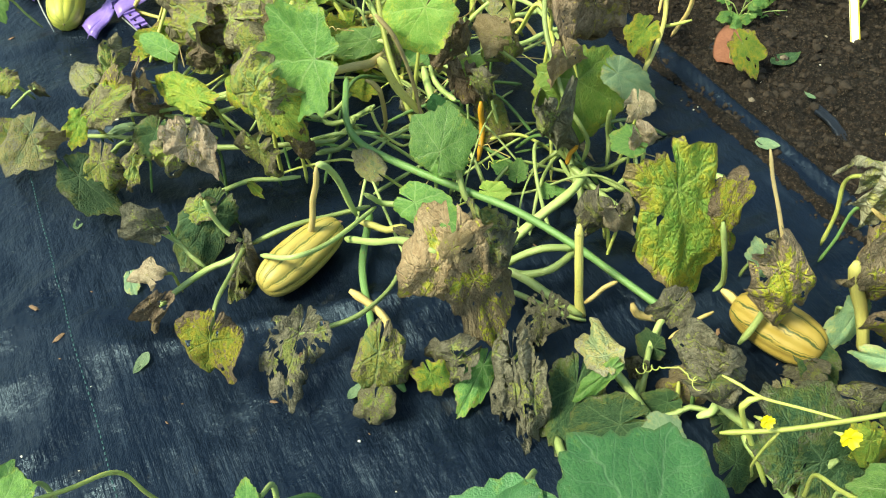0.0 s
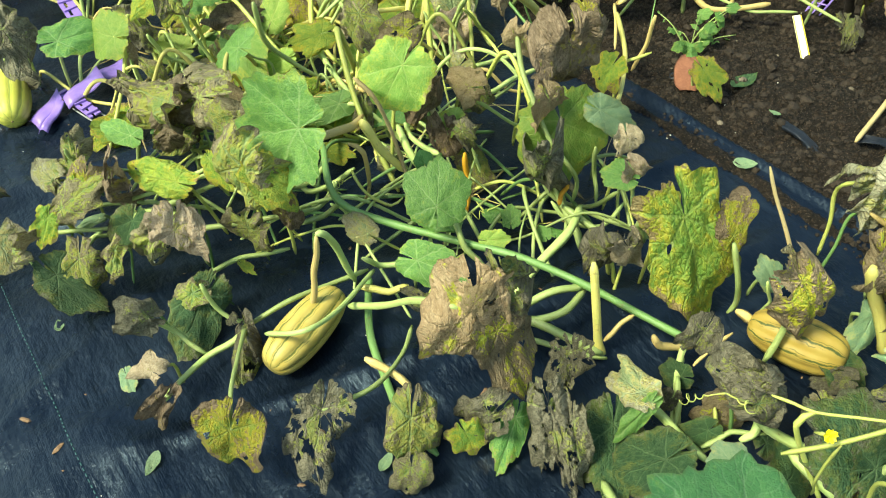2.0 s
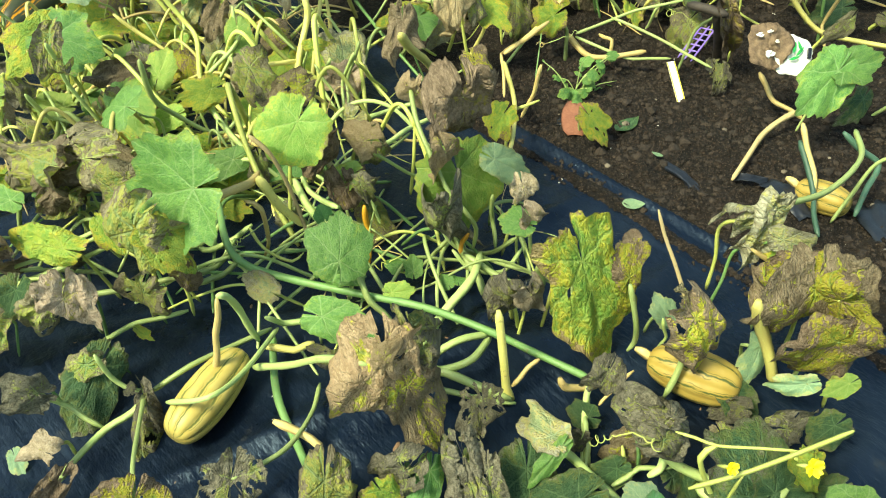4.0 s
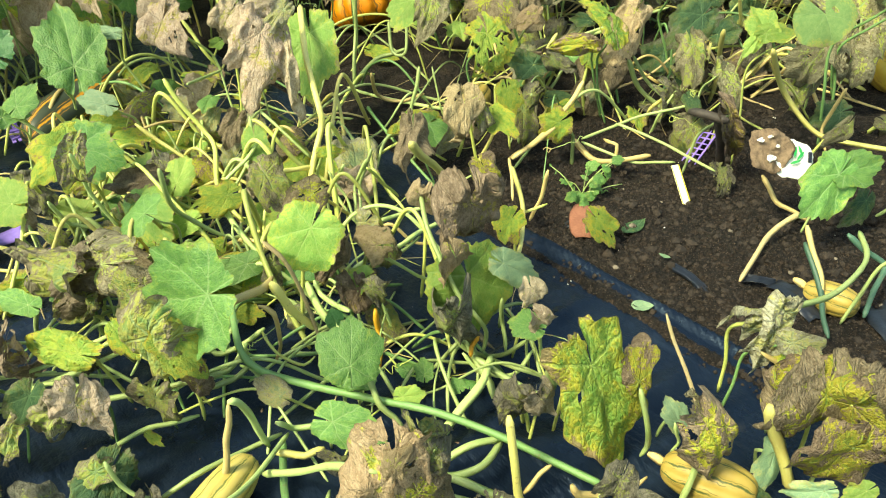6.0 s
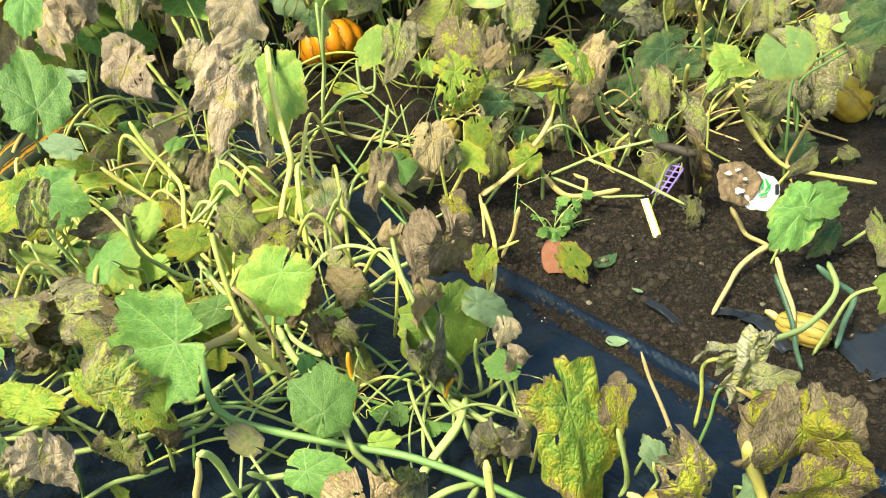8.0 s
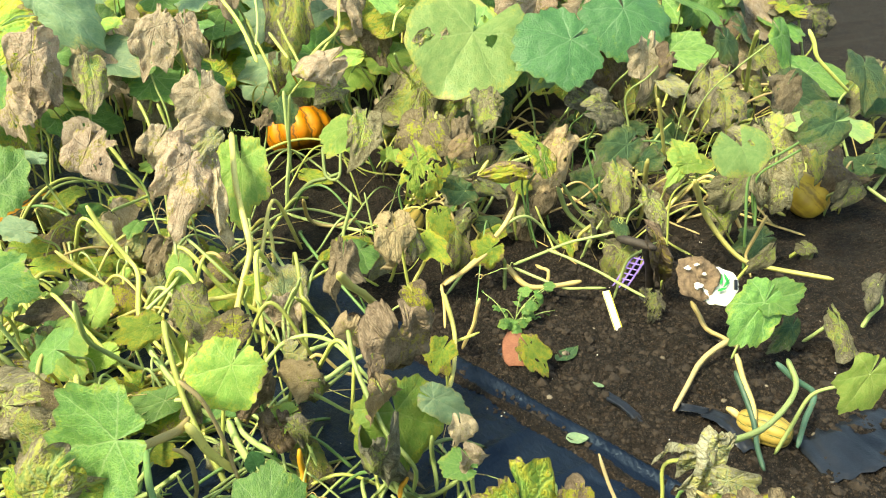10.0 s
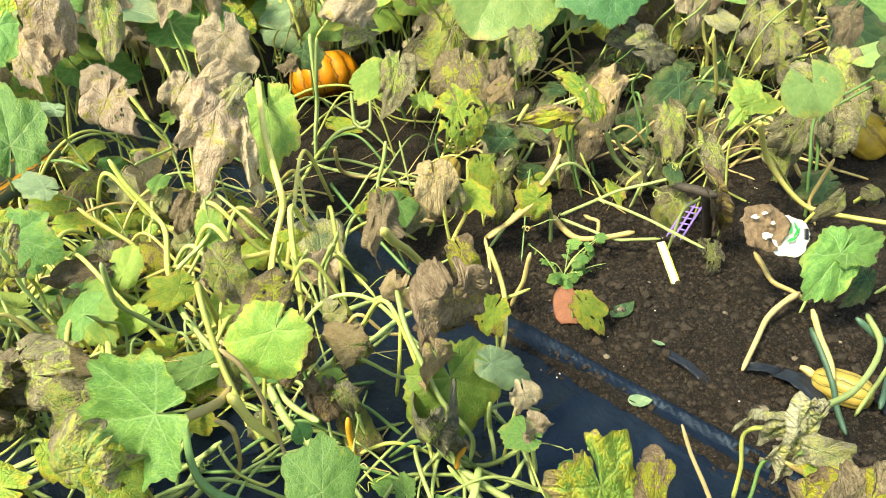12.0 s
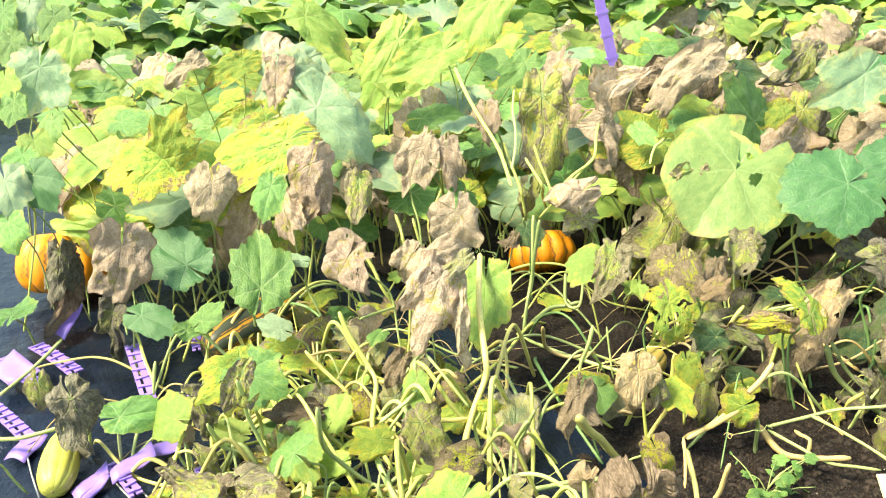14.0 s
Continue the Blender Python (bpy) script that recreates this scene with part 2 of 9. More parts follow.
STEM = {
    "green": stem_material("green_stem", (0.36, 0.45, 0.17), (0.20, 0.33, 0.09)),
    "main": stem_material("main_vine", (0.13, 0.24, 0.08), (0.22, 0.34, 0.14)),
    "lime": stem_material("lime_stem", (0.47, 0.51, 0.14), (0.30, 0.42, 0.09)),
    "yellow": stem_material("yellow_stem", (0.54, 0.49, 0.16), (0.41, 0.45, 0.13)),
    "tan": stem_material("tan_stem", (0.56, 0.43, 0.18), (0.46, 0.34, 0.13), 0.6),
    "dry": stem_material("dry_stem", (0.42, 0.33, 0.17), (0.30, 0.23, 0.11), 0.8),
    "orange": stem_material("orange_flower", (0.62, 0.32, 0.03), (0.55, 0.24, 0.04), 0.6),
    "blue": stem_material("blue_green_stem", (0.05, 0.11, 0.075), (0.11, 0.18, 0.11)),
}


def simple(name, a, b, scale, rough, relief=0.3, depth=0.003, spec=0.5):
    n = Nodes(name)
    c = n.coords("Object")
    big, fine = n.noise(c, scale, 4.0), n.noise(c, scale * 7, 3.0)
    n.bump(n.math("ADD", big, n.math("MULTIPLY", fine, 0.5)), relief, depth)
    return n.finish(n.mix(n.step(n.math("ADD", n.math("MULTIPLY", big, 0.6), n.math("MULTIPLY", fine, 0.4)), 0.35, 0.65), a, b), rough, spec=spec)


def fabric_material():
    n = Nodes("black_woven_fabric")
    c = n.coords("Object")
    turn = n.tree.nodes.new("ShaderNodeVectorRotate")
    turn.rotation_type = "Z_AXIS"
    n.put(turn.inputs["Vector"], c)
    turn.inputs["Angle"].default_value = radians(-28)
    t = turn.outputs[0]
    warp_threads = n.noise(n.scaled(t, (900.0, 40.0, 1.0)), 1.0, 1.0)
    weft_threads = n.noise(n.scaled(t, (40.0, 900.0, 1.0)), 1.0, 1.0)
    streak = n.noise(n.scaled(t, (120.0, 7.0, 1.0)), 1.0, 4.0, 0.65)
    pleat = n.noise(n.scaled(t, (30.0, 4.0, 1.0)), 1.0, 4.0, 0.6)
    crease = n.noise(n.scaled(c, (14.0, 9.0, 1.0)), 1.0, 5.0, 0.6)
    dust = n.noise(c, 5.0, 6.0, 0.7)
    mud = n.math("MULTIPLY", n.step(n.noise(c, 17.0, 6.0, 0.75), 0.60, 0.72), 0.5)
    col = n.mix(n.step(dust, 0.45, 0.8), (0.003, 0.006, 0.014), (0.009, 0.015, 0.027))
    patch = n.step(n.noise(c, 3.0, 3.0), 0.46, 0.64)
    streak = n.math("MULTIPLY", streak, n.math("ADD", 0.15, patch))
    col = n.mix(n.math("MULTIPLY", n.step(streak, 0.50, 0.75), 0.4), col, (0.016, 0.026, 0.045))
    col = n.mix(mud, col, (0.026, 0.026, 0.024))
    n.bump(n.math("ADD", n.math("MULTIPLY", crease, 2.4), n.math("ADD", n.math("MULTIPLY", pleat, 0.9), n.math("ADD", n.math("MULTIPLY", streak, 0.25), n.math("MULTIPLY", n.math("ADD", warp_threads, weft_threads), 0.10)))), 0.42, 0.012)
    # blue of the reflected sky put into the sheen by tint
    n.put(n.bsdf.inputs["Specular Tint"], (0.50, 0.72, 1.0))
    return n.finish(col, n.math("ADD", n.math("ADD", 0.15, n.math("MULTIPLY", dust, 0.30)), n.math("MULTIPLY", mud, 0.5)), spec=0.36)


def soil_material():
    n = Nodes("moist_soil")
    c = n.coords("Object")
    a, b, d = n.noise(c, 9.0, 5.0), n.noise(c, 60.0, 5.0, 0.7), n.noise(c, 330.0, 2.0)
    crumb = n.tree.nodes.new("ShaderNodeTexVoronoi")
    n.put(crumb.inputs["Vector"], n.shifted(c, n.math("MULTIPLY", d, 0.004)))
    crumb.inputs["Scale"].default_value = 110.0
    lump = n.math("SUBTRACT", 1.0, crumb.outputs["Distance"])
    col = n.mix(n.step(a, 0.35, 0.65), (0.005, 0.0032, 0.0022), (0.013, 0.0082, 0.0052))
    col = n.mix(n.math("MULTIPLY", n.step(b, 0.42, 0.60), n.step(lump, 0.35, 0.75)), col, (0.048, 0.031, 0.020))
    col = n.mix(n.math("MULTIPLY", n.step(d, 0.60, 0.68), 0.6), col, (0.20, 0.15, 0.11))
    n.bump(n.math("ADD", n.math("MULTIPLY", b, 1.4), n.math("ADD", n.math("MULTIPLY", lump, 0.7), n.math("MULTIPLY", d, 0.4))), 1.0, 0.02)
    return n.finish(col, 0.8, spec=0.3)


def squash_material(name, pale, second, dark, ribs, bands):
    n = Nodes(name)
    sep = n.tree.nodes.new("ShaderNodeSeparateXYZ")
    uv = n.coords("UV")
    n.put(sep.inputs[0], uv)
    wob = n.math("MULTIPLY", n.math("SUBTRACT", n.noise(uv, 9.0, 3.0), 0.5), 0.06)
    s = n.math("PINGPONG", n.math("MULTIPLY", n.math("ADD", sep.outputs[1], wob), ribs), 0.5)
    broken = n.noise(n.scaled(uv, (9.0, 30.0, 1.0)), 1.0, 3.0)
    stripe = n.math("MULTIPLY", n.math("SUBTRACT", 1.0, n.step(s, 0.03, 0.10)), n.step(broken, 0.28, 0.45))
    edge_lines = n.math("MULTIPLY", n.math("SUBTRACT", 1.0, n.step(n.math("ABSOLUTE", n.math("SUBTRACT", s, 0.18)), 0.012, 0.04)), n.step(broken, 0.42, 0.58))
    blot = n.noise(uv, 7.0, 4.0)
    col = n.mix(n.step(blot, 0.35, 0.7), pale, second)
    col = n.mix(n.math("MULTIPLY", n.math("MAXIMUM", stripe, n.math("MULTIPLY", edge_lines, 0.7)), bands), col, dark)
    n.bump(n.noise(uv, 60.0, 2.0), 0.08, 0.002)
    return n.finish(col, 0.45, spec=0.35)


FABRIC, SOIL = fabric_material(), soil_material()
WARTY = squash_material("warty_yellow_skin", (0.52, 0.36, 0.05), (0.42, 0.27, 0.05), (0.15, 0.085, 0.03), 5, 0.6)
CLOD = simple("drier_soil_crumb", (0.008, 0.005, 0.0034), (0.038, 0.025, 0.016), 70.0, 0.85, 0.8, 0.006)
SQUASH = squash_material("striped_squash_skin", (0.43, 0.33, 0.085), (0.44, 0.37, 0.12), (0.11, 0.13, 0.03), 10, 0.95)
SQUASH_GREEN = squash_material("green_striped_skin", (0.45, 0.46, 0.08), (0.50, 0.49, 0.12), (0.20, 0.26, 0.06), 10, 0.75)
SQUASH_TAN = squash_material("tan_striped_skin", (0.33, 0.235, 0.055), (0.36, 0.27, 0.07), (0.05, 0.075, 0.022), 9, 0.95)
PUMPKIN = squash_material("orange_pumpkin_skin", (0.66, 0.21, 0.012), (0.68, 0.27, 0.015), (0.05, 0.05, 0.02), 12, 0.75)
MARROW = squash_material("dark_striped_skin", (0.025, 0.035, 0.022), (0.04, 0.05, 0.03), (0.62, 0.28, 0.02), 8, 0.9)
TERRACOTTA = simple("terracotta", (0.17, 0.062, 0.036), (0.24, 0.098, 0.056), 40.0, 0.8)
PURPLE = simple("lilac_plastic", (0.22, 0.14, 0.52), (0.27, 0.18, 0.60), 20.0, 0.35, 0.05)
WIRE = simple("grey_wire", (0.25, 0.27, 0.28), (0.35, 0.36, 0.36), 80.0, 0.35)
WHITE = simple("white_plastic", (0.82, 0.82, 0.78), (0.78, 0.78, 0.72), 30.0, 0.4, 0.05)
YELLOW = simple("yellow_plastic", (0.72, 0.60, 0.06), (0.68, 0.56, 0.08), 30.0, 0.4, 0.05)
DIRTY = simple("dirty_plastic", (0.09, 0.058, 0.035), (0.24, 0.165, 0.10), 70.0, 0.7, 0.9, 0.006)
INK_GREEN = simple("green_print", (0.02, 0.28, 0.06), (0.03, 0.32, 0.08), 30.0, 0.5, 0.05)
DARK_WOOD = simple("dark_wood", (0.018, 0.014, 0.011), (0.045, 0.034, 0.026), 50.0, 0.7)
BLACK_FILM = simple("black_plastic_film", (0.006, 0.009, 0.016), (0.014, 0.018, 0.028), 30.0, 0.38, 0.4)
BLUE_THREAD = simple("blue_green_thread", (0.018, 0.065, 0.08), (0.025, 0.09, 0.10), 90.0, 0.7)
PETAL = simple("yellow_petal", (0.80, 0.66, 0.02), (0.76, 0.70, 0.04), 60.0, 0.5)
STONE = simple("small_stone", (0.10, 0.08, 0.06), (0.20, 0.17, 0.13), 60.0, 0.8)
CRUMB = simple("pale_crumb", (0.60, 0.57, 0.50), (0.72, 0.70, 0.64), 60.0, 0.8)
CHIP = simple("bark_chip", (0.14, 0.08, 0.045), (0.24, 0.15, 0.09), 60.0, 0.8)

# ---- mesh helpers ----


def mesh_of(name, verts, faces, material, uvs=None, smooth=True, rims=None):
    me = bpy.data.meshes.new(name)
    me.from_pydata([tuple(v) for v in verts], [], faces)
    me.materials.append(material)
    if uvs is not None:
        layer = me.uv_layers.new(name="UVMap")
        index = np.zeros(len(me.loops), dtype=np.int32)
        me.loops.foreach_get("vertex_index", index)
        layer.data.foreach_set("uv", np.asarray(uvs, dtype=np.float32)[index].ravel())
    if rims is not None:
        layer = me.uv_layers.new(name="Rim")
        layer.data.foreach_set("uv", np.asarray(rims, dtype=np.float32)[index].ravel())
    if smooth:
        me.polygons.foreach_set("use_smooth", [True] * len(me.polygons))
    me.update()
    return me


def part(name, me, parent=None, label="", m=None):
    ob = new(name, me)
    if parent is not None:
        ob.parent = parent
        ob.matrix_parent_inverse = parent.matrix_basis.inverted()
    if m is not None:
        ob.matrix_basis = m
    return tagged(ob, label)


def smooth_path(points, step=0.012):
    """Points along a Catmull-Rom curve."""
    p = [np.array(q, float) for q in points]
    p = [2 * p[0] - p[1]] + p + [2 * p[-1] - p[-2]]
    out = []
    for i in range(1, len(p) - 2):
        k = max(2, int(np.linalg.norm(p[i + 1] - p[i]) / step))
        for j in range(k):
            t = j / k
            out.append(0.5 * (2 * p[i] + (p[i + 1] - p[i - 1]) * t + (2 * p[i - 1] - 5 * p[i] + 4 * p[i + 1] - p[i + 2]) * t * t + (3 * p[i] - p[i - 1] - 3 * p[i + 1] + p[i + 2]) * t ** 3))
    out.append(p[-2])
    return out


def tube(name, points, radius, material, sides=8, taper=0.85, ridge=0.08, wobble=0.12, rnd=None, step=0.012):
    """A ridged, slightly uneven tube with closed ends along a curve through points."""
    rnd = rnd or random.Random(len(points))
    path = smooth_path(points, step)
    verts, faces, uvs = [], [], []
    side = None
    run = 0.0
    phase = rnd.uniform(0, 9)
    total = sum(np.linalg.norm(b - a) for a, b in zip(path, path[1:]))
    for i, c in enumerate(path):
        d = path[min(i + 1, len(path) - 1)] - path[max(i - 1, 0)]
        d = d / (np.linalg.norm(d) + 1e-9)
        if side is None:
            side = np.cross(d, (0.31, 0.2, 0.93))
        side = side - d * side.dot(d)
        side = side / (np.linalg.norm(side) + 1e-9)
        up = np.cross(d, side)
        f = i / (len(path) - 1)
        run += 0 if i == 0 else np.linalg.norm(c - path[i - 1])
        tipped = min(1.0, 0.5 + 0.5 * min(run, total - run) / (radius * 1.2))
        r = radius * tipped * (1 + (taper - 1) * f) * (1 + wobble * noise.noise((run * 30, phase, 0)))
        for k in range(sides):
            a = 2 * math.pi * k / sides
            rr = r * (1 + ridge * (1 if k % 2 else -1))
            verts.append(c + side * (rr * math.cos(a)) + up * (rr * math.sin(a)))
            uvs.append((run, k / sides if k <= sides / 2 else 1 - k / sides))
    n = len(path)
    for i in range(n - 1):
        for k in range(sides):
            a, b = i * sides + k, i * sides + (k + 1) % sides
            faces.append((a, b, b + sides, a + sides))
    faces.append(tuple(range(sides))[::-1])
    faces.append(tuple(range((n - 1) * sides, n * sides)))
    return mesh_of(name, verts, faces, material, uvs)


# how each kind of leaf is bent: midrib fold, droop, crumple, rolled margin, ragged edge, holes, depth of its lobes
SHAPE = {
    "green": (0.16, 0.20, 0.05, 0.25, 0.05, 0.0, 0.15),
    "teal": (0.10, 0.16, 0.04, 0.20, 0.04, 0.0, 0.10),
    "deep": (0.20, 0.30, 0.07, 0.35, 0.07, 0.0, 0.16),
    "pale": (0.18, 0.22, 0.05, 0.30, 0.06, 0.0, 0.16),
    "round": (0.12, 0.16, 0.03, 0.22, 0.02, 0.0, 0.05),
    "lime": (0.20, 0.24, 0.05, 0.30, 0.05, 0.0, 0.14),
    "yellow": (0.20, 0.30, 0.08, 0.45, 0.10, 0.02, 0.20),
    "mildew": (0.25, 0.70, 0.13, 1.20, 0.13, 0.05, 0.12),
    "silver": (0.25, 0.30, 0.10, 0.85, 0.12, 0.0, 0.14),
    "half": (0.20, 0.65, 0.12, 1.00, 0.12, 0.04, 0.10),
    "mosaic": (0.20, 0.60, 0.10, 0.90, 0.11, 0.03, 0.13),
    "brown": (0.25, 0.60, 0.15, 1.50, 0.13, 0.03, 0.08),
    "umber": (0.25, 0.60, 0.17, 1.40, 0.14, 0.03, 0.10),
    "dark": (0.30, 0.65, 0.17, 1.50, 0.16, 0.07, 0.12),
    "lacy": (0.20, 0.35, 0.12, 0.80, 0.18, 0.42, 0.20),
    "lacyy": (0.20, 0.30, 0.10, 0.70, 0.18, 0.25, 0.20),
}
LEAF_LABEL = {
    "teal": "large blue-green healthy leaf", "deep": "green leaf with shade put into its dark colour", "pale": "pale bluish-green leaf", "round": "large round light green leaf", "lime": "bright lime-green leaf",
    "yellow": "yellowing leaf with brown edges", "mildew": "grey-green mildewed leaf", "silver": "silvery withered leaf",
    "half": "half-browned wilted leaf", "mosaic": "brown leaf with yellow-green mosaic patches", "brown": "brown crumpled dead leaf", "umber": "dark brown leathery dead leaf", "dark": "blackened shrivelled leaf", "lacy": "eaten lacy leaf", "lacyy": "eaten yellowing leaf",
}
leaf_count = 0


def leaf_mesh(kind, length, width, seed, detail=1.0):
    """A lobed squash leaf that grows from the origin along +x, its face to +z."""
    rnd = random.Random(seed)
    fold, droop, crumple, roll, ragged, holes, lobed = SHAPE[kind]
    fold, droop, lobed = fold * rnd.uniform(-0.4, 1.3), droop * rnd.uniform(0.5, 1.4), lobed * rnd.uniform(0.7, 1.3)
    dead = min(1.0, max(0.0, (crumple - 0.05) / 0.12))
    rings, sectors = max(6, int((15 if dead > 0.2 else 11) * detail)), max(30, int(84 * detail))
    if "lacy" in kind:
        rings, sectors = rings * 2, int(sectors * 1.6)
    o1, o2, o3 = rnd.uniform(0, 50), rnd.uniform(0, 50), rnd.uniform(0, 50)
    bends = []
    for _ in range(rnd.choice((1, 2, 2)) if dead > 0.4 else rnd.choice((0, 1))):
        phi = rnd.uniform(-2.4, 2.4)
        bends.append((math.cos(phi), math.sin(phi), rnd.uniform(0.25, 0.55) * (1 - 0.5 * abs(phi) / math.pi), rnd.uniform(0.3, 0.5 + 0.9 * dead), -1 if rnd.random() < 0.75 else 1, rnd.uniform(0.10, 0.28)))
    back = {"round": 0.80}.get(kind, 0.40 * min(1.0, max(0.35, width / 0.9)))
    verts, uvs, rims = [(0, 0, 0)], [(0.5, 0.5)], [(0.0, 0.0)]
    sway = rnd.uniform(-0.12, 0.12)
    columns = []
    for k in range(sectors):
        th = (k / (sectors - 1) * 2 - 1) * math.pi * (0.87 if kind == "round" else 0.955)
        ct, st = math.cos(th), math.sin(th)
        reach = back + (1 - back) * (0.5 + 0.5 * ct) ** 0.75
        reach *= 1 - lobed * (0.5 - 0.5 * math.cos(th * 6.6)) * (1 - 0.35 * abs(th) / math.pi)
        reach *= 1 + ragged * (1.1 * noise.noise((ct * 1.5 + o2, st * 1.5, o1)) + 0.6 * noise.noise((ct * 6, st * 6 + o3, o1)))
        reach *= 1 - min(0.45, ragged * 4.0 * max(0.0, noise.noise((ct * 2.6 + o3, st * 2.6, o2)) - 0.22))
        tooth = (0.010 if kind == "round" else 0.045 - 0.025 * dead) * (abs(((th * 3.4 + 0.5 * noise.noise((th * 2.5, o1, 0))) % 1.0) * 2 - 1) * 2 - 1)
        edge = roll * (0.25 + 1.3 * noise.noise((ct * 1.3 + o1, st * 1.3 + o2, o3)))
        columns.append((th, ct, st, reach, tooth, edge))
    for i in range(1, rings + 1):
        f = i / rings
        late = max(0.0, (f - 0.4) / 0.6)
        for th, ct, st, reach, tooth, edge in columns:
            r = f * reach * (1 + tooth * f ** 5)
            x, y = r * ct, r * st
            uvs.append((0.5 + x * 0.5, 0.5 + y * 0.5 * min(1.2, width / 1.1)))
            rims.append((f, th))
            ang = edge * late ** 1.4
            shrunk = r * (1 - 0.42 * (1 - math.cos(ang)))
            x, yy = shrunk * ct, shrunk * st * width / 1.55
            inner = min(1.0, f * 2)
            z = -0.34 * r * math.sin(ang) * late
            z += crumple * (0.8 * noise.noise((x * 2.3 + o1, y * 2.3, o2)) + 0.5 * noise.noise((x * 5.5 + o2, y * 5.5, o3))) * inner
            z += 0.028 * dead * (abs(noise.noise((x * 7 + o1, y * 7, o1))) + 0.6 * abs(noise.noise((x * 15 + o2, y * 15, o3))) - 0.2) * inner
            z += 0.035 * (abs(math.sin(th * 3.3)) - 0.5) * f * (1 - 0.75 * dead) + 0.012 * abs(noise.noise((x * 9 + o3, y * 9, o1)))
            z += dead * 0.14 * f * f * math.sin(th * 2.2 + o3) + fold * abs(yy) - droop * (0.32 * r * r + 0.30 * max(0.0, x) ** 2)
            x += crumple * 0.35 * noise.noise((x * 3.4, y * 3.4 + o1, o3)) * f
            yy += crumple * 0.5 * noise.noise((x * 3.3 + o3, y * 3.3, o2)) * f + sway * x * x
            px, py, pz = x, yy, z
            for fx, fy, far, turned, way, soft in bends:
                over = px * fx + py * fy - far + 0.08 * noise.noise((px * 3, py * 3, o1))
                if over > 0:
                    bent = min(over / soft, turned)
                    rest = max(0.0, over - soft * turned)
                    moved = soft * math.sin(bent) + rest * math.cos(bent) - pz * way * math.sin(bent)
                    pz = pz * math.cos(bent) + way * (soft * (1 - math.cos(bent)) + rest * math.sin(bent))
                    px, py = px + (moved - over) * fx, py + (moved - over) * fy
            verts.append((px * length, py * length, pz * length))
    faces = [(0, 1 + k, 2 + k) for k in range(sectors - 1)]
    for i in range(rings - 1):
        for k in range(sectors - 1):
            a = 1 + i * sectors + k
            u, v = uvs[a]
            if kind == "round" and (u - 0.50) ** 2 + (v - 0.66) ** 2 < 0.0022:
                continue
            if holes and i > 1:
                h = noise.noise((u * 9 + o1, v * 9, o3)) + 0.5 * noise.noise((u * 24, v * 24 + o2, o3))
                if h > 0.70 - holes * 1.05 and abs(math.sin(columns[k][0] * 3.3)) > 0.14:
                    continue
            faces.append((a, a + sectors, a + sectors + 1, a + 1))
    return mesh_of("leaf", verts, faces, LEAF[kind], uvs, True, rims)


pool = {}


def pooled_leaf(kind, width):
    """One of a few ready leaf meshes of that kind, 1 m long, for leaves in the undergrowth and far off."""
    if kind not in pool:
        pool[kind] = [leaf_mesh(kind, 1.0, 0.7 + 0.1 * k, 500 + k * 13 + len(kind), 0.62) for k in range(6)]
    return pool[kind][max(0, min(5, round((width - 0.7) / 0.1)))]


def leaf(plant, kind, base, tip, width, face=None, name="leaf", ready=False):
    global leaf_count
    leaf_count += 1
    rnd = random.Random(leaf_count * 7 + 3)
    a, b = Vector(base), Vector(tip)
    ahead = b - a
    length = ahead.length
    ahead.normalize()
    n = Vector(face) if face else Vector((rnd.uniform(-0.3, 0.3), -0.75, 0.65 + rnd.uniform(-0.15, 0.25)))
    n = (n - ahead * n.dot(ahead)).normalized()
    m = Matrix((ahead, n.cross(ahead), n)).transposed().to_4x4()
    m.translation = a
    ob = new(name, pooled_leaf(kind, width) if ready else leaf_mesh(kind, length, width, leaf_count, max(0.65, min(1.7, length / 0.11))))
    ob.matrix_basis = m @ Matrix.Diagonal((length, length, length, 1)) if ready else m
    ob.parent = plant
    ob.matrix_parent_inverse = plant.matrix_basis.inverted()
    return tagged(ob, LEAF_LABEL.get(kind, ""))


def stem(plant, kind, radius, *points):
    rnd = random.Random(len(plant.children))
    name = {"main": "vine", "orange": "wilted_flower"}.get(kind, "stalk" if kind in ("tan", "dry", "blue") else "petiole")
    if len(points) <= 3 and radius > 0.0018:
        bowed = [Vector(points[0])]
        for a, b in zip(points, points[1:]):
            a, b = Vector(a), Vector(b)
            k = (b - a).length * 0.035
            bowed += [(a + b) / 2 + Vector((rnd.uniform(-k, k), rnd.uniform(-k, k), rnd.uniform(-k, k) * 0.6)), b]
        points = bowed
    return part(name, tube(name, points, radius * (0.92 if radius > 0.004 else 1.0), STEM[kind], taper=0.68 if kind == "dry" else 0.85, rnd=rnd), plant)


# ---- ground: fabric, soil ----
EDGE_A, EDGE_B = Vector((0.473, 1.782, 0)), Vector((0.692, 1.311, 0))
ALONG = (EDGE_B - EDGE_A).normalized()
RIGHT = Vector((-ALONG.y, ALONG.x, 0))


def beside(p):
    """How far a place lies to the soil's side of the fabric's edge, and how far along it."""
    d = Vector((p[0], p[1], 0)) - EDGE_A
    return d.dot(RIGHT), d.dot(ALONG)


def axis(stops):
    """Grid lines from stops of (place, spacing)."""
    out = [stops[0][0]]
    for (a, s), (b, _) in zip(stops, stops[1:]):
        k = max(1, round((b - a) / s))
        out += [a + (b - a) * (j + 1) / k for j in range(k)]
    return out


